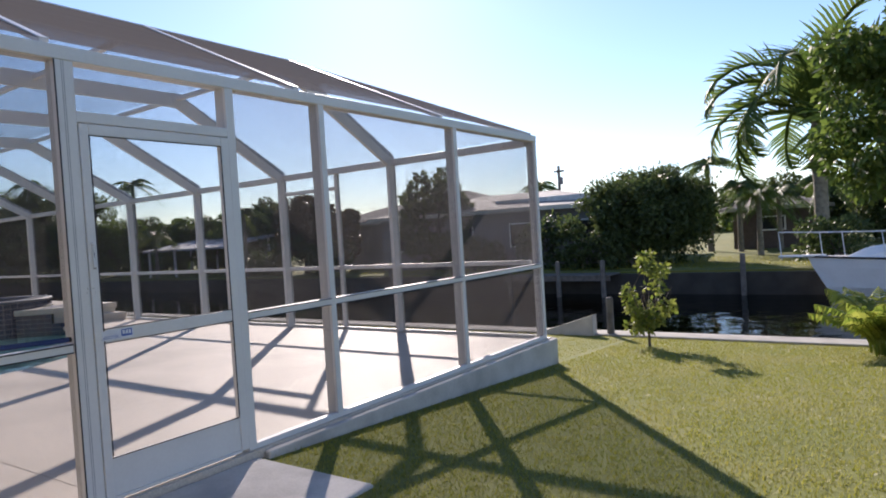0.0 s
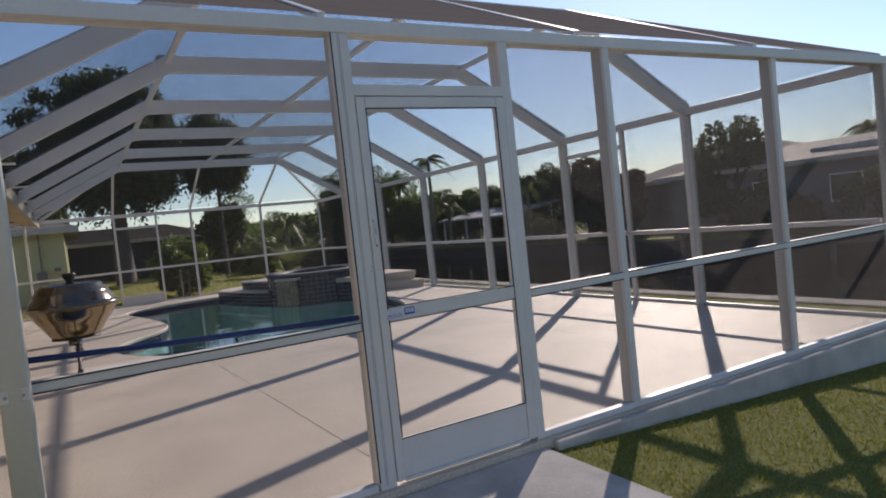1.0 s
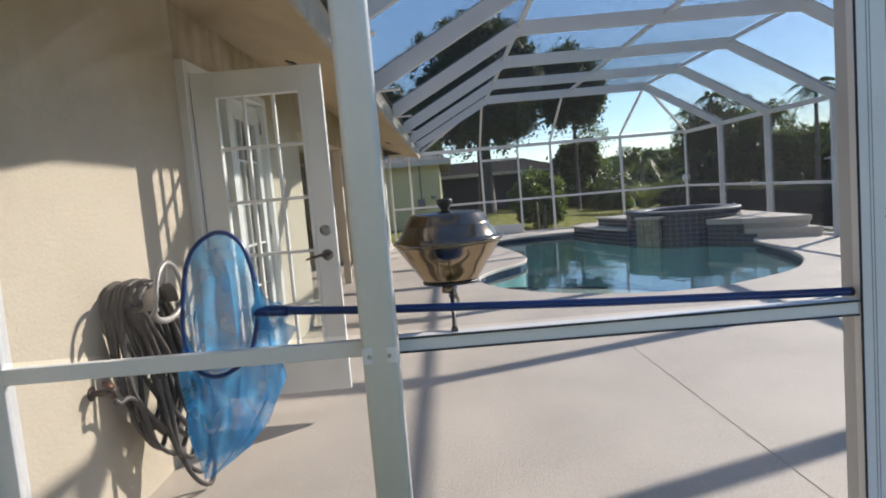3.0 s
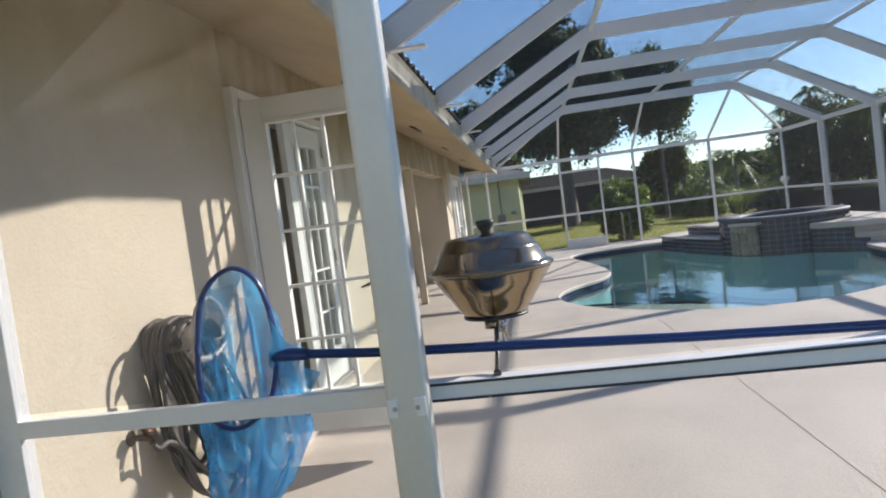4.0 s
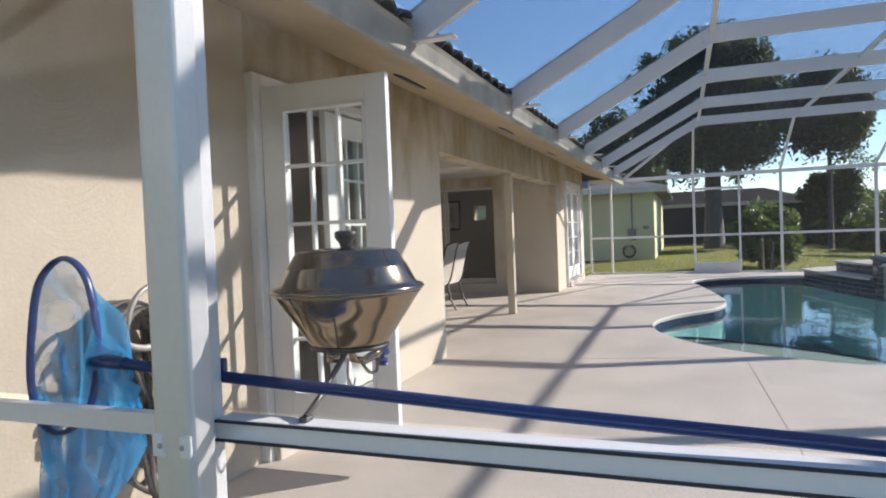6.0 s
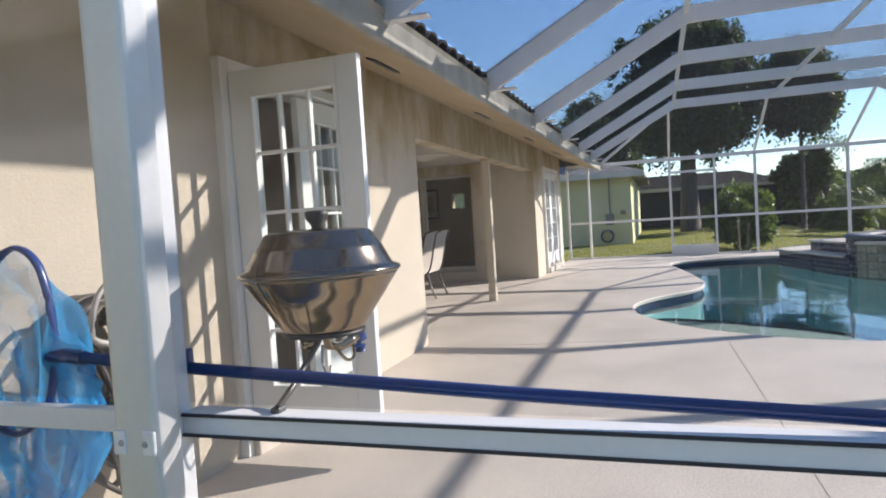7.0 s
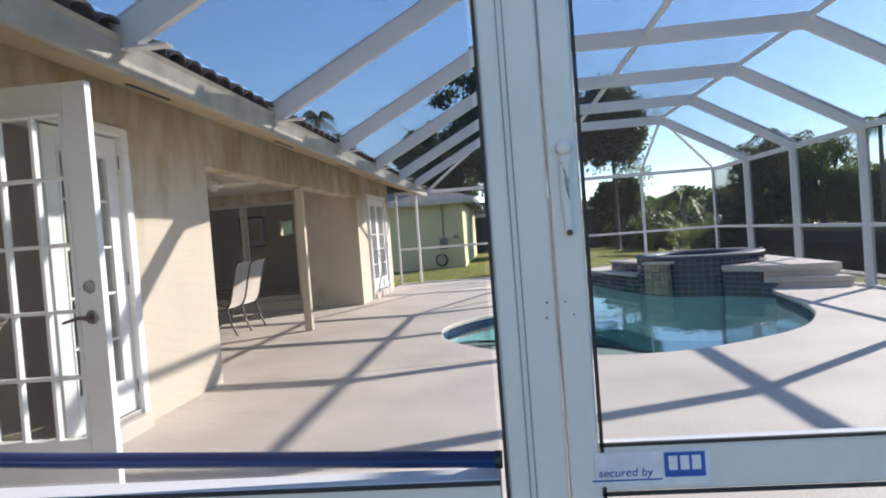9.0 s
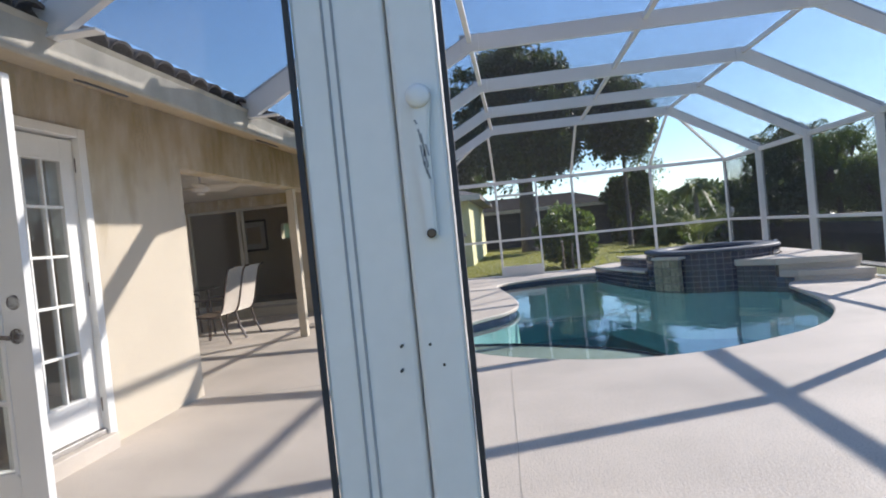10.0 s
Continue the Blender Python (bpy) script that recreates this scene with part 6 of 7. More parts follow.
# across the canal
x, y = place(15.8, 27.5)
weeping_oak("round_tree", "big domed dark green tree with drooping foliage on the far bank", x, y, FAR, 3.75, 2.3, 1.5, 21, LEAFD, 0.2, 170, 190, 42000, 0.16)
for k, (x, y, top, sp, lm) in enumerate(((-17.8, 26, 4.8, 2.1, LEAFD), (-24.6, 25.6, 3.8, 1.5, LEAFR), (-26.9, 26, 4.3, 1.8, LEAFR), (-34.5, 29.5, 4.8, 2.4, LEAFD), (-37.7, 29.5, 4.4, 2.0, LEAFM), (-41.3, 29.8, 3.8, 2.0, LEAFD),
                                         (-44.5, 29.5, 4.0, 2.1, LEAFM), (-49.0, 29.5, 4.8, 2.4, LEAFD), (-47.5, 26, 4.8, 2.2, LEAFM), (-52.5, 26, 6.7, 2.7, LEAFM), (-57.0, 26, 8.2, 3.0, LEAFD), (-61.0, 26, 8.0, 2.8, LEAFD),
                                         (-65.5, 26.5, 8.0, 2.9, LEAFM), (-70.0, 27, 4.7, 2.6, LEAFD), (-77.0, 27, 4.5, 3.0, LEAFM), (-86.0, 28, 5.2, 3.2, LEAFD), (-95.0, 28, 5.8, 3.4, LEAFD), (-105.0, 28.5, 5.2, 3.2, LEAFM), (-116.0, 29, 5.8, 3.6, LEAFD),
                                         (-6.9, 46, 4.0, 2.2, LEAFM), (-3.2, 42, 4.0, 2.4, LEAFD), (0.8, 38, 4.2, 2.6, LEAFD), (-16.5, 43, 3.2, 2.2, LEAFD))):
    tree("bank_tree", "reddish-leaved tree on the far bank" if lm is LEAFR else "dense dark tree on the far bank" if lm is LEAFD else "leafy mid-green tree on the far bank", x, y, FAR, top + 0.5 - 0.25 * sp, sp, 40 + k, lm, 0.2, 0.25, 12000, 0.22, 62, 1.0, BARK, 0.08, (0, 0), 0.8, (0.11, 0.32))
for k, (x, y, h) in enumerate(((-42.0, 24.5, 6.4), (-6.8, 33.3, 4.2), (-17, 36, 4.2), (-57.5, 24.4, 8.0), (-63, 24.6, 7.2))):
    palm("palm", "tall palm on the far bank", x, y, FAR, h, 60 + k, LEAFM, 1.9, 16, 0.12, (0, 0), 26, 1.4, 0.035, 0.5, -0.3)


for k in range(14):
    xx = -1.0 - 2.3 * k + (k % 3) * 0.5
    if -6.5 < xx < -2.2 or -23 < xx < -17.5:
        continue
    tree("bank_shrub", "dense dark shrub along the far seawall", xx, 24.6 + 0.5 * (k % 2), FAR, 1.5 + 0.35 * (k % 3), 1.25, 130 + k, LEAFD, 0.06, 0.1, 2200, 0.16, 18, 1.0, BARK, 0.02)

# ---- far houses ----
HOUSEW = mat("grey_house_wall", (0.24, 0.225, 0.22), 0.9, var=0.1, scale=1.0)
GREENW = mat("pale_green_stucco", (0.62, 0.59, 0.34), 0.9, var=0.06, scale=1.0, bump=0.4, bscale=60)
ROOFG = mat("grey_shingles", (0.16, 0.15, 0.145), 0.9, var=0.2, scale=3.0, bump=0.5, bscale=30)
WINDK = mat("dark_window", (0.03, 0.035, 0.04), 0.1)


def far_house(name, label, x, y, z, w, d, h, rise, yaw, wall, roofm, windows=3, over=0.5):
    hs = thing(name, label, "house")
    part("wall", box(-w / 2, w / 2, -d / 2, d / 2, -0.6, h, 0.0), wall, hs)
    bm = bmesh.new()
    o = over
    lo = [bm.verts.new(v) for v in ((-w / 2 - o, -d / 2 - o, h), (w / 2 + o, -d / 2 - o, h), (w / 2 + o, d / 2 + o, h), (-w / 2 - o, d / 2 + o, h))]
    lo2 = [bm.verts.new(v.co + Vector((0, 0, 0.16))) for v in lo]
    ins = min(w, d) / 2 + o
    if w >= d:
        hi = [bm.verts.new(v) for v in ((-w / 2 - o + ins, 0, h + 0.16 + rise), (w / 2 + o - ins, 0, h + 0.16 + rise))]
        bm.faces.new((lo2[0], lo2[1], hi[1], hi[0]))
        bm.faces.new((lo2[2], lo2[3], hi[0], hi[1]))
        bm.faces.new((lo2[1], lo2[2], hi[1]))
        bm.faces.new((lo2[3], lo2[0], hi[0]))
    else:
        hi = [bm.verts.new(v) for v in ((0, -d / 2 - o + ins, h + 0.16 + rise), (0, d / 2 + o - ins, h + 0.16 + rise))]
        bm.faces.new((lo2[1], lo2[2], hi[1], hi[0]))
        bm.faces.new((lo2[3], lo2[0], hi[0], hi[1]))
        bm.faces.new((lo2[0], lo2[1], hi[0]))
        bm.faces.new((lo2[2], lo2[3], hi[1]))
    for i in range(4):
        bm.faces.new((lo[i], lo[(i + 1) % 4], lo2[(i + 1) % 4], lo2[i]))
    bm.faces.new(list(reversed(lo)))
    bmesh.ops.recalc_face_normals(bm, faces=bm.faces[:])
    part("roof", bm, roofm, hs)
    part("fascia", add_box(add_box(bmesh.new(), -w / 2 - o - 0.02, w / 2 + o + 0.02, -d / 2 - o - 0.03, -d / 2 - o - 0.004, h - 0.02, h + 0.17), w / 2 + o + 0.004, w / 2 + o + 0.03, -d / 2 - o, d / 2 + o, h - 0.02, h + 0.17), FASCIA, hs)
    for k in range(windows):
        cx = -w / 2 + w * (k + 0.5) / windows
        wi = part("window", box(cx - 0.6, cx + 0.6, -d / 2 - 0.03, -d / 2 - 0.004, 0.9, min(h - 0.3, 2.0), 0.01), PAINTW, hs)
        part("pane", box(cx - 0.53, cx + 0.53, -d / 2 - 0.045, -d / 2 - 0.032, 0.97, min(h - 0.37, 1.93)), WINDK, wi)
    hs.matrix_basis = pose(x, y, z, 0, 0, yaw)
    return hs


x, y = place(27, 34)
far_house("far_house", "low house with a pale roof on the far bank", x, y, FAR, 12, 8, 2.5, 0.9, 8, HOUSEW, mat("pale_roof", (0.24, 0.23, 0.225), 0.8, var=0.15, scale=2.0), 4)
x, y = place(33, 40)
far_house("far_house", "low dark-roofed house on the far bank", x, y, FAR, 10, 8, 2.5, 1.6, 10, HOUSEW, ROOFG, 0)
far_house("far_house", "grey low house on the far bank", -28.8, 37.0, FAR, 9, 7, 2.5, 1.3, 0, HOUSEW, ROOFG, 2)
# neighbour's house on this bank
far_house("neighbour_house", "pale green stucco bungalow with a grey hip roof", -29.1, -6.4, -0.1, 10, 14.2, 2.3, 1.7, 0, GREENW, ROOFG, 0, 0.45)
far_house("back_house", "dark grey house behind the neighbour's lawn", -40.2, 1.9, -0.1, 3.4, 11, 2.0, 0.75, 0, mat("dark_siding", (0.05, 0.05, 0.055), 0.9), mat("dark_shingles", (0.028, 0.025, 0.025), 0.95, var=0.2, scale=3.0, spec=0.1), 0, 0.4)

# neighbours' lawn planting
tree("roof_tree", "dark tree showing above the house roofs", -38.5, -7.6, -0.1, 7.4, 2.2, 37, LEAFD, 0.25, 0.35, 9000, 0.28, 36, 1.0, BARK, 0.3, (0, 0), 1.0)
palm("palm", "tall palm showing above the house roofs", -38.8, -8.2, -0.1, 8.6, 42, LEAFD, 1.6, 18, 0.14, (0, 0), 24, 1.4, 0.035, 0.5, -0.3)
tree("clipped_bush", "round clipped bush with bright green outer leaves", -19.9, 3.58, -0.1, 1.62, 0.76, 31, leaf_mat("bright_leaf", (0.05, 0.095, 0.02), (0.17, 0.22, 0.04), 0.45), 0.08, 0.1, 11000, 0.12, 60, 1.0, BARK, 0.05)
weeping_oak("oak_tree", "huge dark oak with ragged hanging foliage behind the lawn", -32.0, 2.85, -0.1, 9.5, 2.75, 4.3, 32, LEAFD, 0.34, 270, 210, 84000, 0.21)
tree("oak_tree", "wide dark tree rising behind the neighbour's roof", -37.5, -1.0, -0.1, 7.4, 2.8, 36, LEAFD, 0.3, 0.35, 16000, 0.26, 80, 1.0, BARK, 0.3, (0, 0), 1.2, (0.10, 0.26))
weeping_oak("shaggy_tree", "tall shaggy dark tree with drooping foliage behind the lawn", -34.5, 7.75, -0.1, 8.2, 1.6, 5.2, 33, LEAFD, 0.09, 64, 220, 26000, 0.20)
tree("sparse_tree", "thin half-bare tree with fine twigs behind the lawn", -37.0, 9.2, -0.1, 4.4, 1.2, 45, LEAFM, 0.05, 0.3, 1500, 0.12, 40, 1.0, BARK, 0.35, (0, 0), 0.4, (0.2, 0.4))
tree("dark_tree", "compact dark round tree on the neighbours' lawn", -36.5, 8.15, -0.1, 3.5, 1.12, 34, LEAFD, 0.12, 0.25, 7000, 0.24, 26, 1.0, BARK, 0.25)
areca("areca_palm", "bright green clumping palm beyond the cage", -28.5, 9.3, -0.4, 2.2, 35, LEAFF, 24, 1.0)
palm("palm", "short bright green palm beyond the cage", -30.0, 9.75, -0.4, 2.3, 38, LEAFF, 1.5, 22, 0.10, (0, 0), 26, 1.5, 0.03, 0.5)
areca("variegated_shrub", "low shrub with cream and yellow leaves beyond the spa", -19.0, 6.25, -0.25, 0.75, 39, leaf_mat("cream_leaf", (0.45, 0.42, 0.22), (0.25, 0.32, 0.08), 0.4), 16, 0.28)
for k, (xx, yy, h, sp) in enumerate(((-62, 8.6, 3.2, 2.4), (-60, 3, 2.4, 2.0), (-56, -4, 5.5, 3.4), (-70, 8.0, 3.4, 2.6), (-33.6, 9.4, 0.75, 0.7), (-36.5, 9.4, 0.9, 0.8), (-39.5, 9.3, 1.0, 0.9), (-43, 9.0, 1.5, 1.0), (-48, 9.0, 1.7, 1.2), (-54, 8.8, 2.0, 1.4))):
    tree("dark_tree", "dense dark garden tree", xx, yy, -0.4, h, sp, 70 + k, LEAFD if k % 2 else LEAFM, 0.22, 0.25, 8000, 0.42, 34, 1.0, BARK, 0.08)
for k, (xx, yy, h) in enumerate(((-30, 24.2, 3.6), (-39, 24.1, 2.8), (-40, 9.4, 2.4), (-33, 9.3, 1.6))):
    palm("palm", "feathery light green palm by the water", xx, yy, FAR, h, 190 + k, LEAFF, 1.7, 18, 0.10, (0, 0), 24, 1.6, 0.035, 0.5, -0.2)
# far woods close the view
rng = random.Random(99)
blobs = []
for k in range(150):
    az = -30 + 140 * k / 150
    d = rng.uniform(55, 75)
    xx, yy = place(az, d)
    blobs.append(((xx, yy, rng.uniform(0.3, 1.6)), rng.uniform(1.6, 2.6)))
me = leaf_cloud(rng, blobs, 26000, 0.6, 0.2)
me.materials.append(LEAFD)
tagged(new("far_woods", me), "dark woods on the horizon", "woods", kind="stuff")

# ---- waterside things ----
PALEM = mat("pale_boat_gelcoat", (0.80, 0.80, 0.80), 0.25, var=0.03, scale=3)
WEATHER = mat("weathered_timber", (0.17, 0.15, 0.13), 0.9, var=0.2, scale=6, bump=0.4, bscale=40)


def boat(x, y, z):
    bt = thing("motor_boat", "white motor boat with a bow rail moored by the far bank", "boat")
    bm = bmesh.new()
    rows = []
    for k in range(11):
        u = k / 10
        half = 1.15 * (1 - (1 - u) ** 2.4) + 0.02
        stem = 0.62 * (1 - u) ** 2
        sheer = 1.30 - 0.22 * u
        xx = 6.2 * u
        rows.append([bm.verts.new((xx + f * stem, s * half * w, h * sheer)) for f, s, w, h in ((0, -1, 1, 1), (0.25, -1, 0.93, 0.75), (0.75, -1, 0.72, 0.3), (1.2, -1, 0.05, -0.1), (0.75, 1, 0.72, 0.3), (0.25, 1, 0.93, 0.75), (0, 1, 1, 1))])
    for a, b in zip(rows, rows[1:]):
        for k in range(6):
            bm.faces.new((a[k], a[k + 1], b[k + 1], b[k]))
        bm.faces.new((a[6], a[0], b[0], b[6]))
    bm.faces.new(rows[-1])
    bmesh.ops.recalc_face_normals(bm, faces=bm.faces[:])
    hull = part("hull", bm, PALEM, bt)
    part("rub_rail", tube([(6.2 * k / 10, -(1.15 * (1 - (1 - k / 10) ** 2.4) + 0.035), 1.28 - 0.022 * k) for k in range(11)], [0.03] * 11, 6), BLACK, hull, "dark rub rail")
    part("pulpit", box(-0.72, 0.5, -0.16, 0.16, 1.27, 1.33, 0.02), PALEM, bt)
    rail = [(-0.70, 0, 2.02)] + [(6.2 * u, -(1.05 * (1 - (1 - u) ** 2.4)), 1.98 - 0.12 * u) for u in (0.06, 0.15, 0.3, 0.45, 0.6)]
    part("bow_rail", tube(rail, [0.022] * len(rail), 6), WHITE, bt, "white bow rail")
    for px, py, pz in rail:
        part("stanchion", tube([(px + 0.06, py, 1.2), (px, py, pz)], [0.016, 0.016], 6), WHITE, bt)
    part("cabin", prism_cabin(), PALEM, bt, "white foredeck cabin")
    part("windscreen", box(3.3, 3.34, -0.75, 0.75, 1.72, 2.2, 0.01), WINDK, bt, "dark windscreen")
    bt.matrix_basis = pose(x, y, z)
    return bt


def prism_cabin():
    bm = bmesh.new()
    lo = [bm.verts.new(v) for v in ((0.9, -0.35, 1.2), (3.6, -0.9, 1.1), (3.6, 0.9, 1.1), (0.9, 0.35, 1.2))]
    hi = [bm.verts.new(v) for v in ((1.5, -0.25, 1.5), (3.4, -0.7, 1.75), (3.4, 0.7, 1.75), (1.5, 0.25, 1.5))]
    bm.faces.new(hi)
    for k in range(4):
        bm.faces.new((lo[k], lo[(k + 1) % 4], hi[(k + 1) % 4], hi[k]))
    bmesh.ops.recalc_face_normals(bm, faces=bm.faces[:])
    bmesh.ops.bevel(bm, geom=bm.edges[:], offset=0.06, segments=2, affect="EDGES")
    return bm


boat(-1.66, 22.0, -1.38)

# low dock on the far bank, with posts
dk = thing("dock", "low grey timber dock along the far seawall", "dock")
for k in range(22):
    part("plank", box(-11.9 + 0.19 * k, -11.72 + 0.19 * k, 22.1, 23.5, -0.62, -0.575, 0.0), WEATHER, dk)
part("stringer", box(-11.95, -7.7, 22.12, 22.2, -0.78, -0.623, 0.0), WEATHER, dk)
for px in (-11.6, -9.6, -7.9):
    part("piling", tube([(px, 22.04, -2.4), (px, 22.04, -0.05)], [0.09, 0.085], 9), WEATHER, dk)
for k, (px, py, zt) in enumerate(((-3.55, 22.9, 0.0), (-0.95, 22.9, -0.1), (-3.05, 9.86, 0.13), (-18.2, 22.9, 0.0))):
    ob = mesh_ob("mooring_post", tube([(px, py, -2.4), (px, py, zt - 0.02), (px, py, zt)], [0.055 if py < 12 else 0.085] * 2 + [0.03], 9), WEATHER)
    tagged(ob, "weathered grey mooring post at the water's edge", "post", "mooring posts")
# sloping concrete wing at the end of our seawall
bm = bmesh.new()
a = [bm.verts.new(v) for v in ((-4.35, 9.7, -0.9), (-3.27, 9.7, -0.9), (-3.27, 9.7, -0.13), (-4.35, 9.7, -0.48))]
b = [bm.verts.new(v.co + Vector((0, 0.16, 0))) for v in a]
bm.faces.new(a)
bm.faces.new(list(reversed(b)))
for k in range(4):
    bm.faces.new((a[k], b[k], b[(k + 1) % 4], a[(k + 1) % 4]))
bmesh.ops.recalc_face_normals(bm, faces=bm.faces[:])
tagged(mesh_ob("seawall_wing", bm, CONCRETE), "sloping grey concrete wing wall at the seawall", "wall", kind="structure")

# boat shelter with a pale sloping roof
sh = thing("boat_shelter", "open boat shelter with a pale sheet roof on posts", "shelter")
bm = bmesh.new()
a = [bm.verts.new(v) for v in ((-41.5, 24.6, 1.15), (-32.4, 24.6, 1.15), (-32.4, 28.4, 1.75), (-41.5, 28.4, 1.75))]
b = [bm.verts.new(v.co + Vector((0, 0, 0.12))) for v in a]
bm.faces.new(list(reversed(a)))
bm.faces.new(b)
for k in range(4):
    bm.faces.new((a[k], a[(k + 1) % 4], b[(k + 1) % 4], b[k]))
part("roof", bm, mat("pale_roof_sheet", (0.42, 0.42, 0.43), 0.6, var=0.1, scale=1.0), sh)
for px in (-41.2, -38.2, -35.4, -32.7):
    for py, pz in ((24.9, 1.19), (28.1, 1.70)):
        part("post", box(px - 0.06, px + 0.06, py - 0.06, py + 0.06, -0.6, pz), WHITE, sh)

# far screened porch with a zigzag truss
pc = thing("screened_porch", "white-framed screened porch with a zigzag truss on the far bank", "porch")
part("roof", box(-15.2, -10.2, 27.4, 31.0, 2.25, 2.62, 0.02), mat("porch_roof", (0.6, 0.6, 0.6), 0.6), pc)
part("beam", bar((-15.2, 27.6, 2.16), (-10.2, 27.6, 2.16), 0.08, 0.10), WHITE, pc)
part("beam", bar((-15.2, 27.6, 1.5), (-10.2, 27.6, 1.5), 0.08, 0.08), WHITE, pc)
for k in range(10):
    zz = (2.12, 1.54) if k % 2 else (1.54, 2.12)
    part("brace", bar((-15.2 + 0.5 * k, 27.6, zz[0]), (-14.7 + 0.5 * k, 27.6, zz[1]), 0.06, 0.06), WHITE, pc)
for k in range(5):
    px = -15.2 + 1.25 * k
    part("post", box(px - 0.05, px + 0.05, 27.55, 27.65, -0.6, 2.1), WHITE, pc)
part("back_wall", box(-15.2, -10.2, 30.8, 31.0, -0.6, 2.25), HOUSEW, pc)

far_house("far_house", "dark low house behind the palms on the far bank", -4.3, 37.0, FAR, 3.4, 5.0, 1.9, 0.7, 0, mat("brown_siding", (0.14, 0.10, 0.085), 0.9), ROOFG, 1)

# utility pole
up = thing("utility_pole", "tall timber utility pole with a crossarm", "pole")
part("pole", tube([(-14.85, 34, -0.6), (-14.83, 34, 4.6)], [0.11, 0.08], 8), WEATHER, up)
part("crossarm", bar((-15.1, 34, 4.3), (-14.5, 34, 4.3), 0.08, 0.1), WEATHER, up)
part("transformer", tube([(-14.68, 33.9, 3.55), (-14.68, 33.9, 3.95)], [0.12, 0.12], 10), HOUSEW, up)
for k, (az, dist, h) in enumerate(((6.5, 33, 2.6), (9.3, 33, 3.0), (7.8, 30, 2.4), (3.5, 34, 3.0))):
    px, py = place(az, dist)
    palm("palm", "feathery palm on the far bank", px, py, FAR, h, 160 + k, LEAFM, 1.7, 18, 0.10, (0, 0), 24, 1.6, 0.035, 0.5, -0.3)

# globe lamp beyond the spa
gl = thing("globe_lamp", "white globe garden lamp on a slim post", "lamp")
part("post", tube([(-18.5, 7.42, -0.5), (-18.5, 7.42, 0.91)], [0.03, 0.026], 10), WHITE, gl)
part("collar", tube([(-18.5, 7.42, 0.89), (-18.5, 7.42, 0.94)], [0.05, 0.06], 12), WHITE, gl)
bm = bmesh.new()
bmesh.ops.create_uvsphere(bm, u_segments=16, v_segments=10, radius=0.105, matrix=Matrix.Translation((-18.5, 7.42, 1.03)))
part("globe", bm, mat("opal_glass", (0.8, 0.8, 0.78), 0.2, var=0.02), gl, "white opal globe", True)
# stake by the clipped bush and fittings on the neighbour's wall
tagged(mesh_ob("garden_stake", tube([(-19.02, 3.62, -0.35), (-19.0, 3.6, 0.2), (-19.03, 3.63, 0.6)], [0.03, 0.026, 0.024], 8), WEATHER), "short pale timber stake beside the clipped bush", "stake")
ub = thing("electric_meter", "grey electric meter box on the green stucco wall", "meter")
part("case", box(-24.096, -23.98, -0.15, 0.12, 0.62, 1.0, 0.015), HOUSEW, ub)
part("conduit", tube([(-24.04, 0.0, 1.0), (-24.04, 0.0, 2.2)], [0.025, 0.025], 8), HOUSEW, ub)
hr = thing("hose_reel", "dark garden hose coiled on the neighbour's wall", "hose")
bm = bmesh.new()
for k in range(5):
    rr = 0.22 - 0.012 * k
    add_tube(bm, [(-24.06 + 0.02 * k, -0.12 + rr * math.cos(a * 0.3927), 0.25 + rr * math.sin(a * 0.3927)) for a in range(17)], [0.014] * 17, 6)
part("coil", bm, HOSE, hr)
part("bracket", box(-24.096, -23.95, -0.2, -0.04, 0.4, 0.46, 0.01), HANGER, hr)
tagged(mesh_ob("wall_planter", box(-24.095, -23.9, 0.34, 0.54, 0.98, 1.1, 0.03), HOUSEW), "small dark wall planter on the green stucco", "planter")

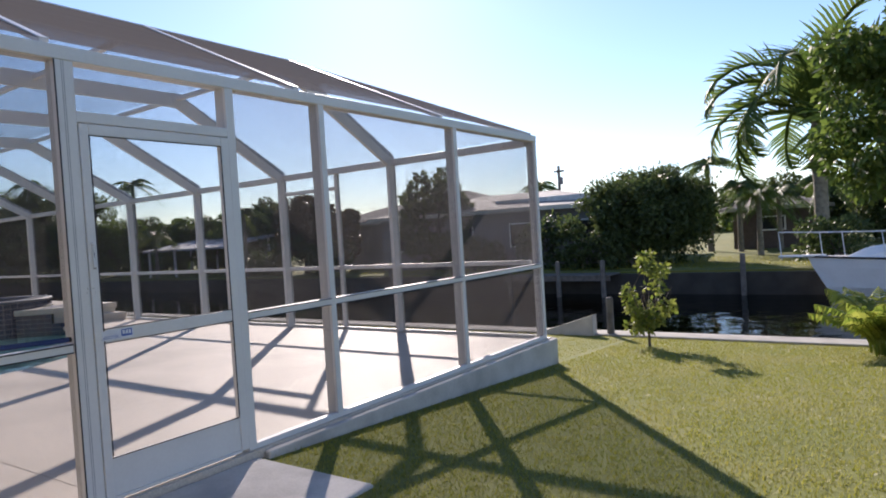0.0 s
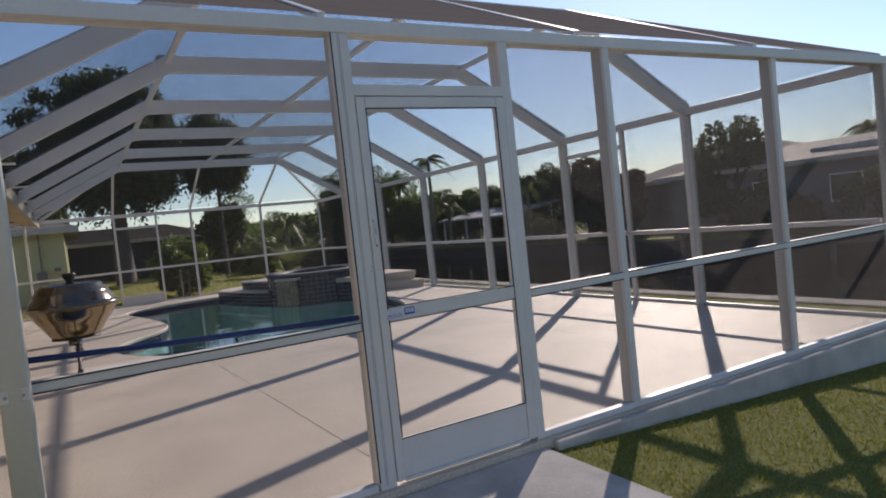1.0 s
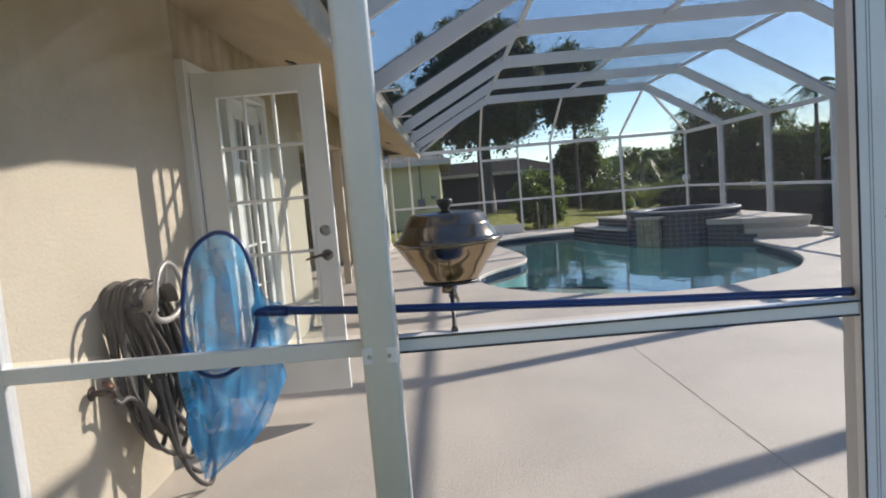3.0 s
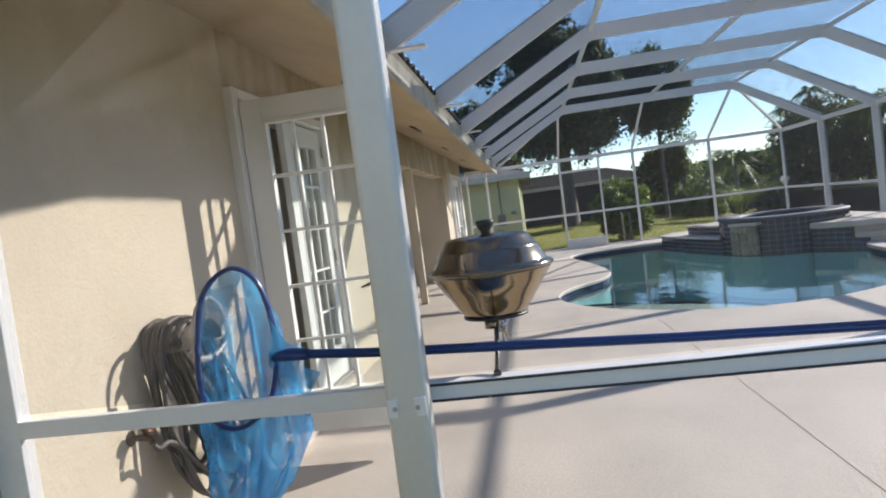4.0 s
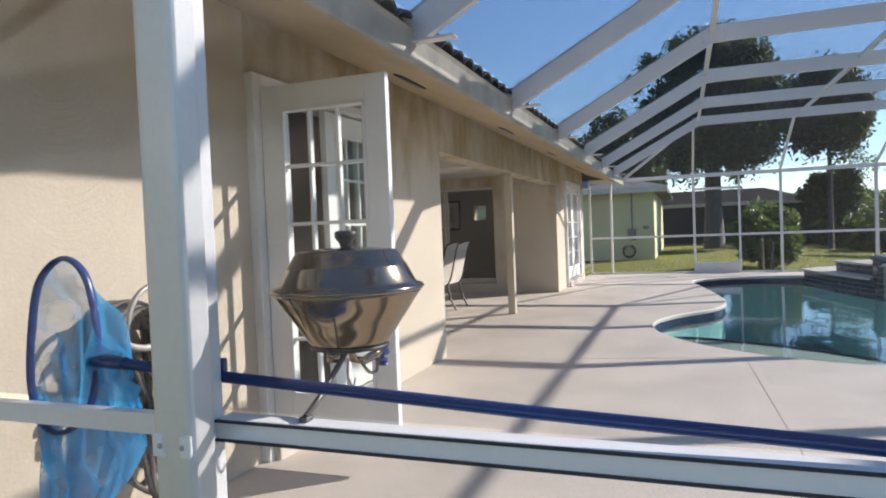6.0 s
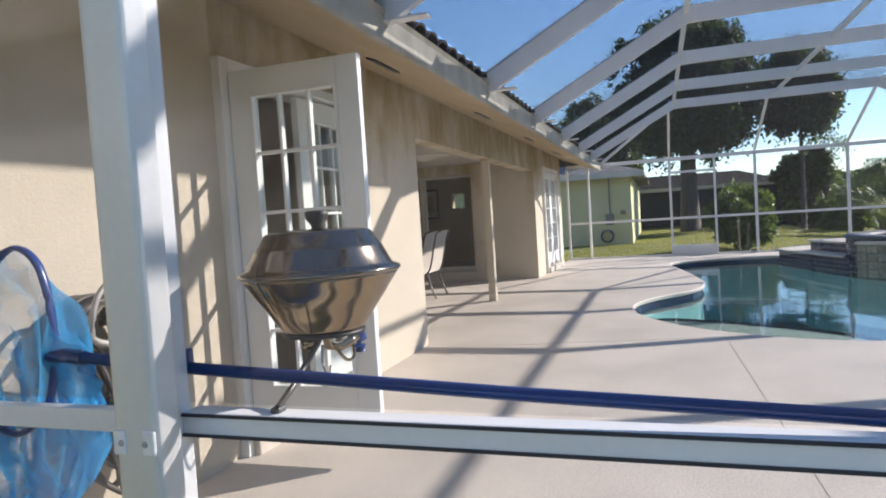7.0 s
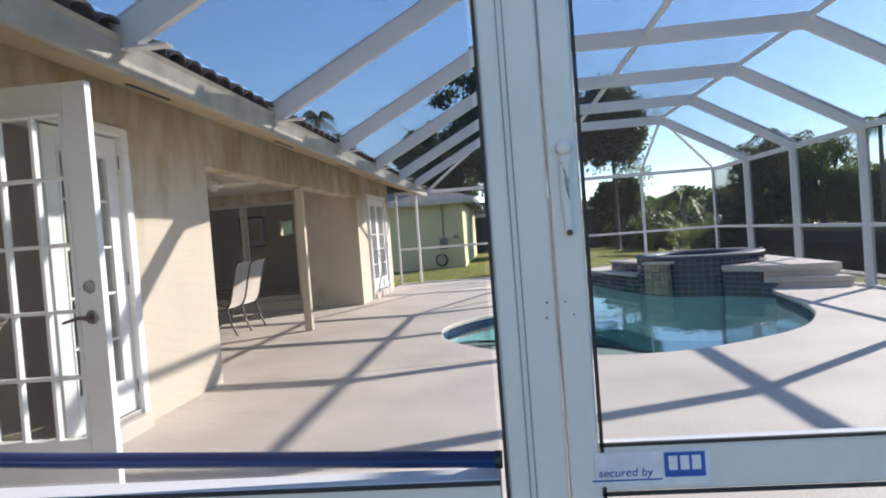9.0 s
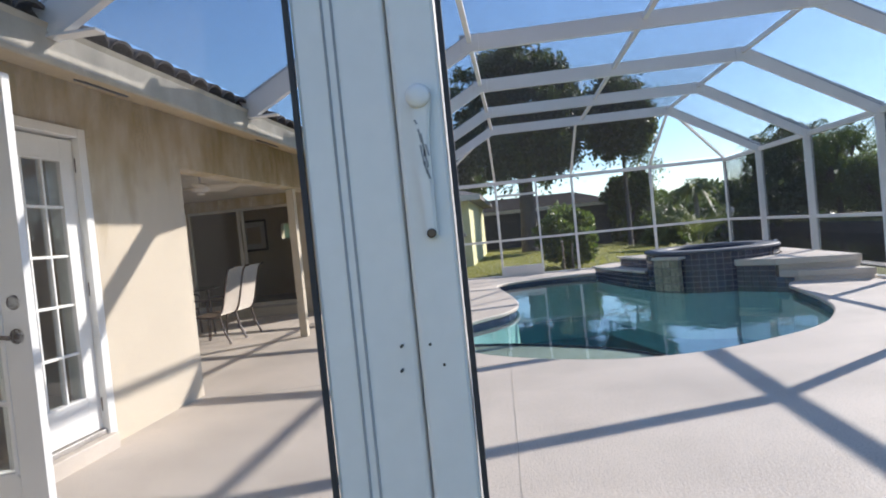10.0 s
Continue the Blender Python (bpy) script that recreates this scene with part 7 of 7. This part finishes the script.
stake = thing("garden_stake", "thin pale weathered stake standing beside the clipped bush", "stake")
part("shaft", tube([(0, 0, -0.1), (0.004, 0, 0.35), (0, 0, 0.78)], [0.028, 0.025, 0.022], 8), PALMBARK, stake)
part("cap", lathe([(0.004, 0.80), (0.03, 0.797), (0.032, 0.77), (0.024, 0.765)], 12), CONCRETE, stake, "pale cap", True)
stake.matrix_basis = pose(-18.48, 3.34, -0.1)
pipe = thing("pipe_stub", "short white plastic pipe standing on the spa platform", "pipe")
part("tube", tube([(0, 0, 0), (0, 0, 0.13)], 0.022, 12), PAINTW, pipe)
part("cap", lathe([(0.004, 0.155), (0.028, 0.15), (0.028, 0.125), (0.022, 0.125)], 14), PAINTW, pipe, "", True)
pipe.matrix_basis = pose(-14.25, 6.80, 0.324)

# ---- lawn blades ----
def blades():
    rng = random.Random(17)
    vs, fs = [], []
    for _ in range(300000):
        u = rng.random()
        far = 1.0
        if u < 0.70:
            x, y = rng.uniform(-2.62, 3.6), -0.4 + 10.2 * rng.random()
        elif u < 0.77:
            x, y = rng.uniform(-8, -2.7), rng.uniform(7.2, 9.75)
        elif u < 0.92:
            x, y, far = -17.6 - 22 * rng.random() ** 1.5, rng.uniform(-1, 9.6), 2.4
        else:
            x, y, far = rng.uniform(-24, 0), rng.uniform(23.5, 30), 2.4
        if -2.7 < x < -1.73 and y < 3.04:
            continue
        z = lawn_z(x, y) if y < 12 else -0.5
        a = rng.uniform(0, 6.283)
        h, w = far * rng.uniform(0.010, 0.026), far * rng.uniform(0.0025, 0.005)
        c, s = math.cos(a), math.sin(a)
        b = far * rng.uniform(0.006, 0.028)
        i = len(vs)
        vs += [(x - c * w, y - s * w, z - 0.004), (x + c * w, y + s * w, z - 0.004), (x - s * b, y + c * b, z + h)]
        fs.append((i, i + 1, i + 2))
    me = bpy.data.meshes.new("grass")
    me.from_pydata(vs, [], fs)
    me.materials.append(BLADE)
    tagged(new("grass", me), "short green lawn grass", "grass", kind="stuff")


blades()
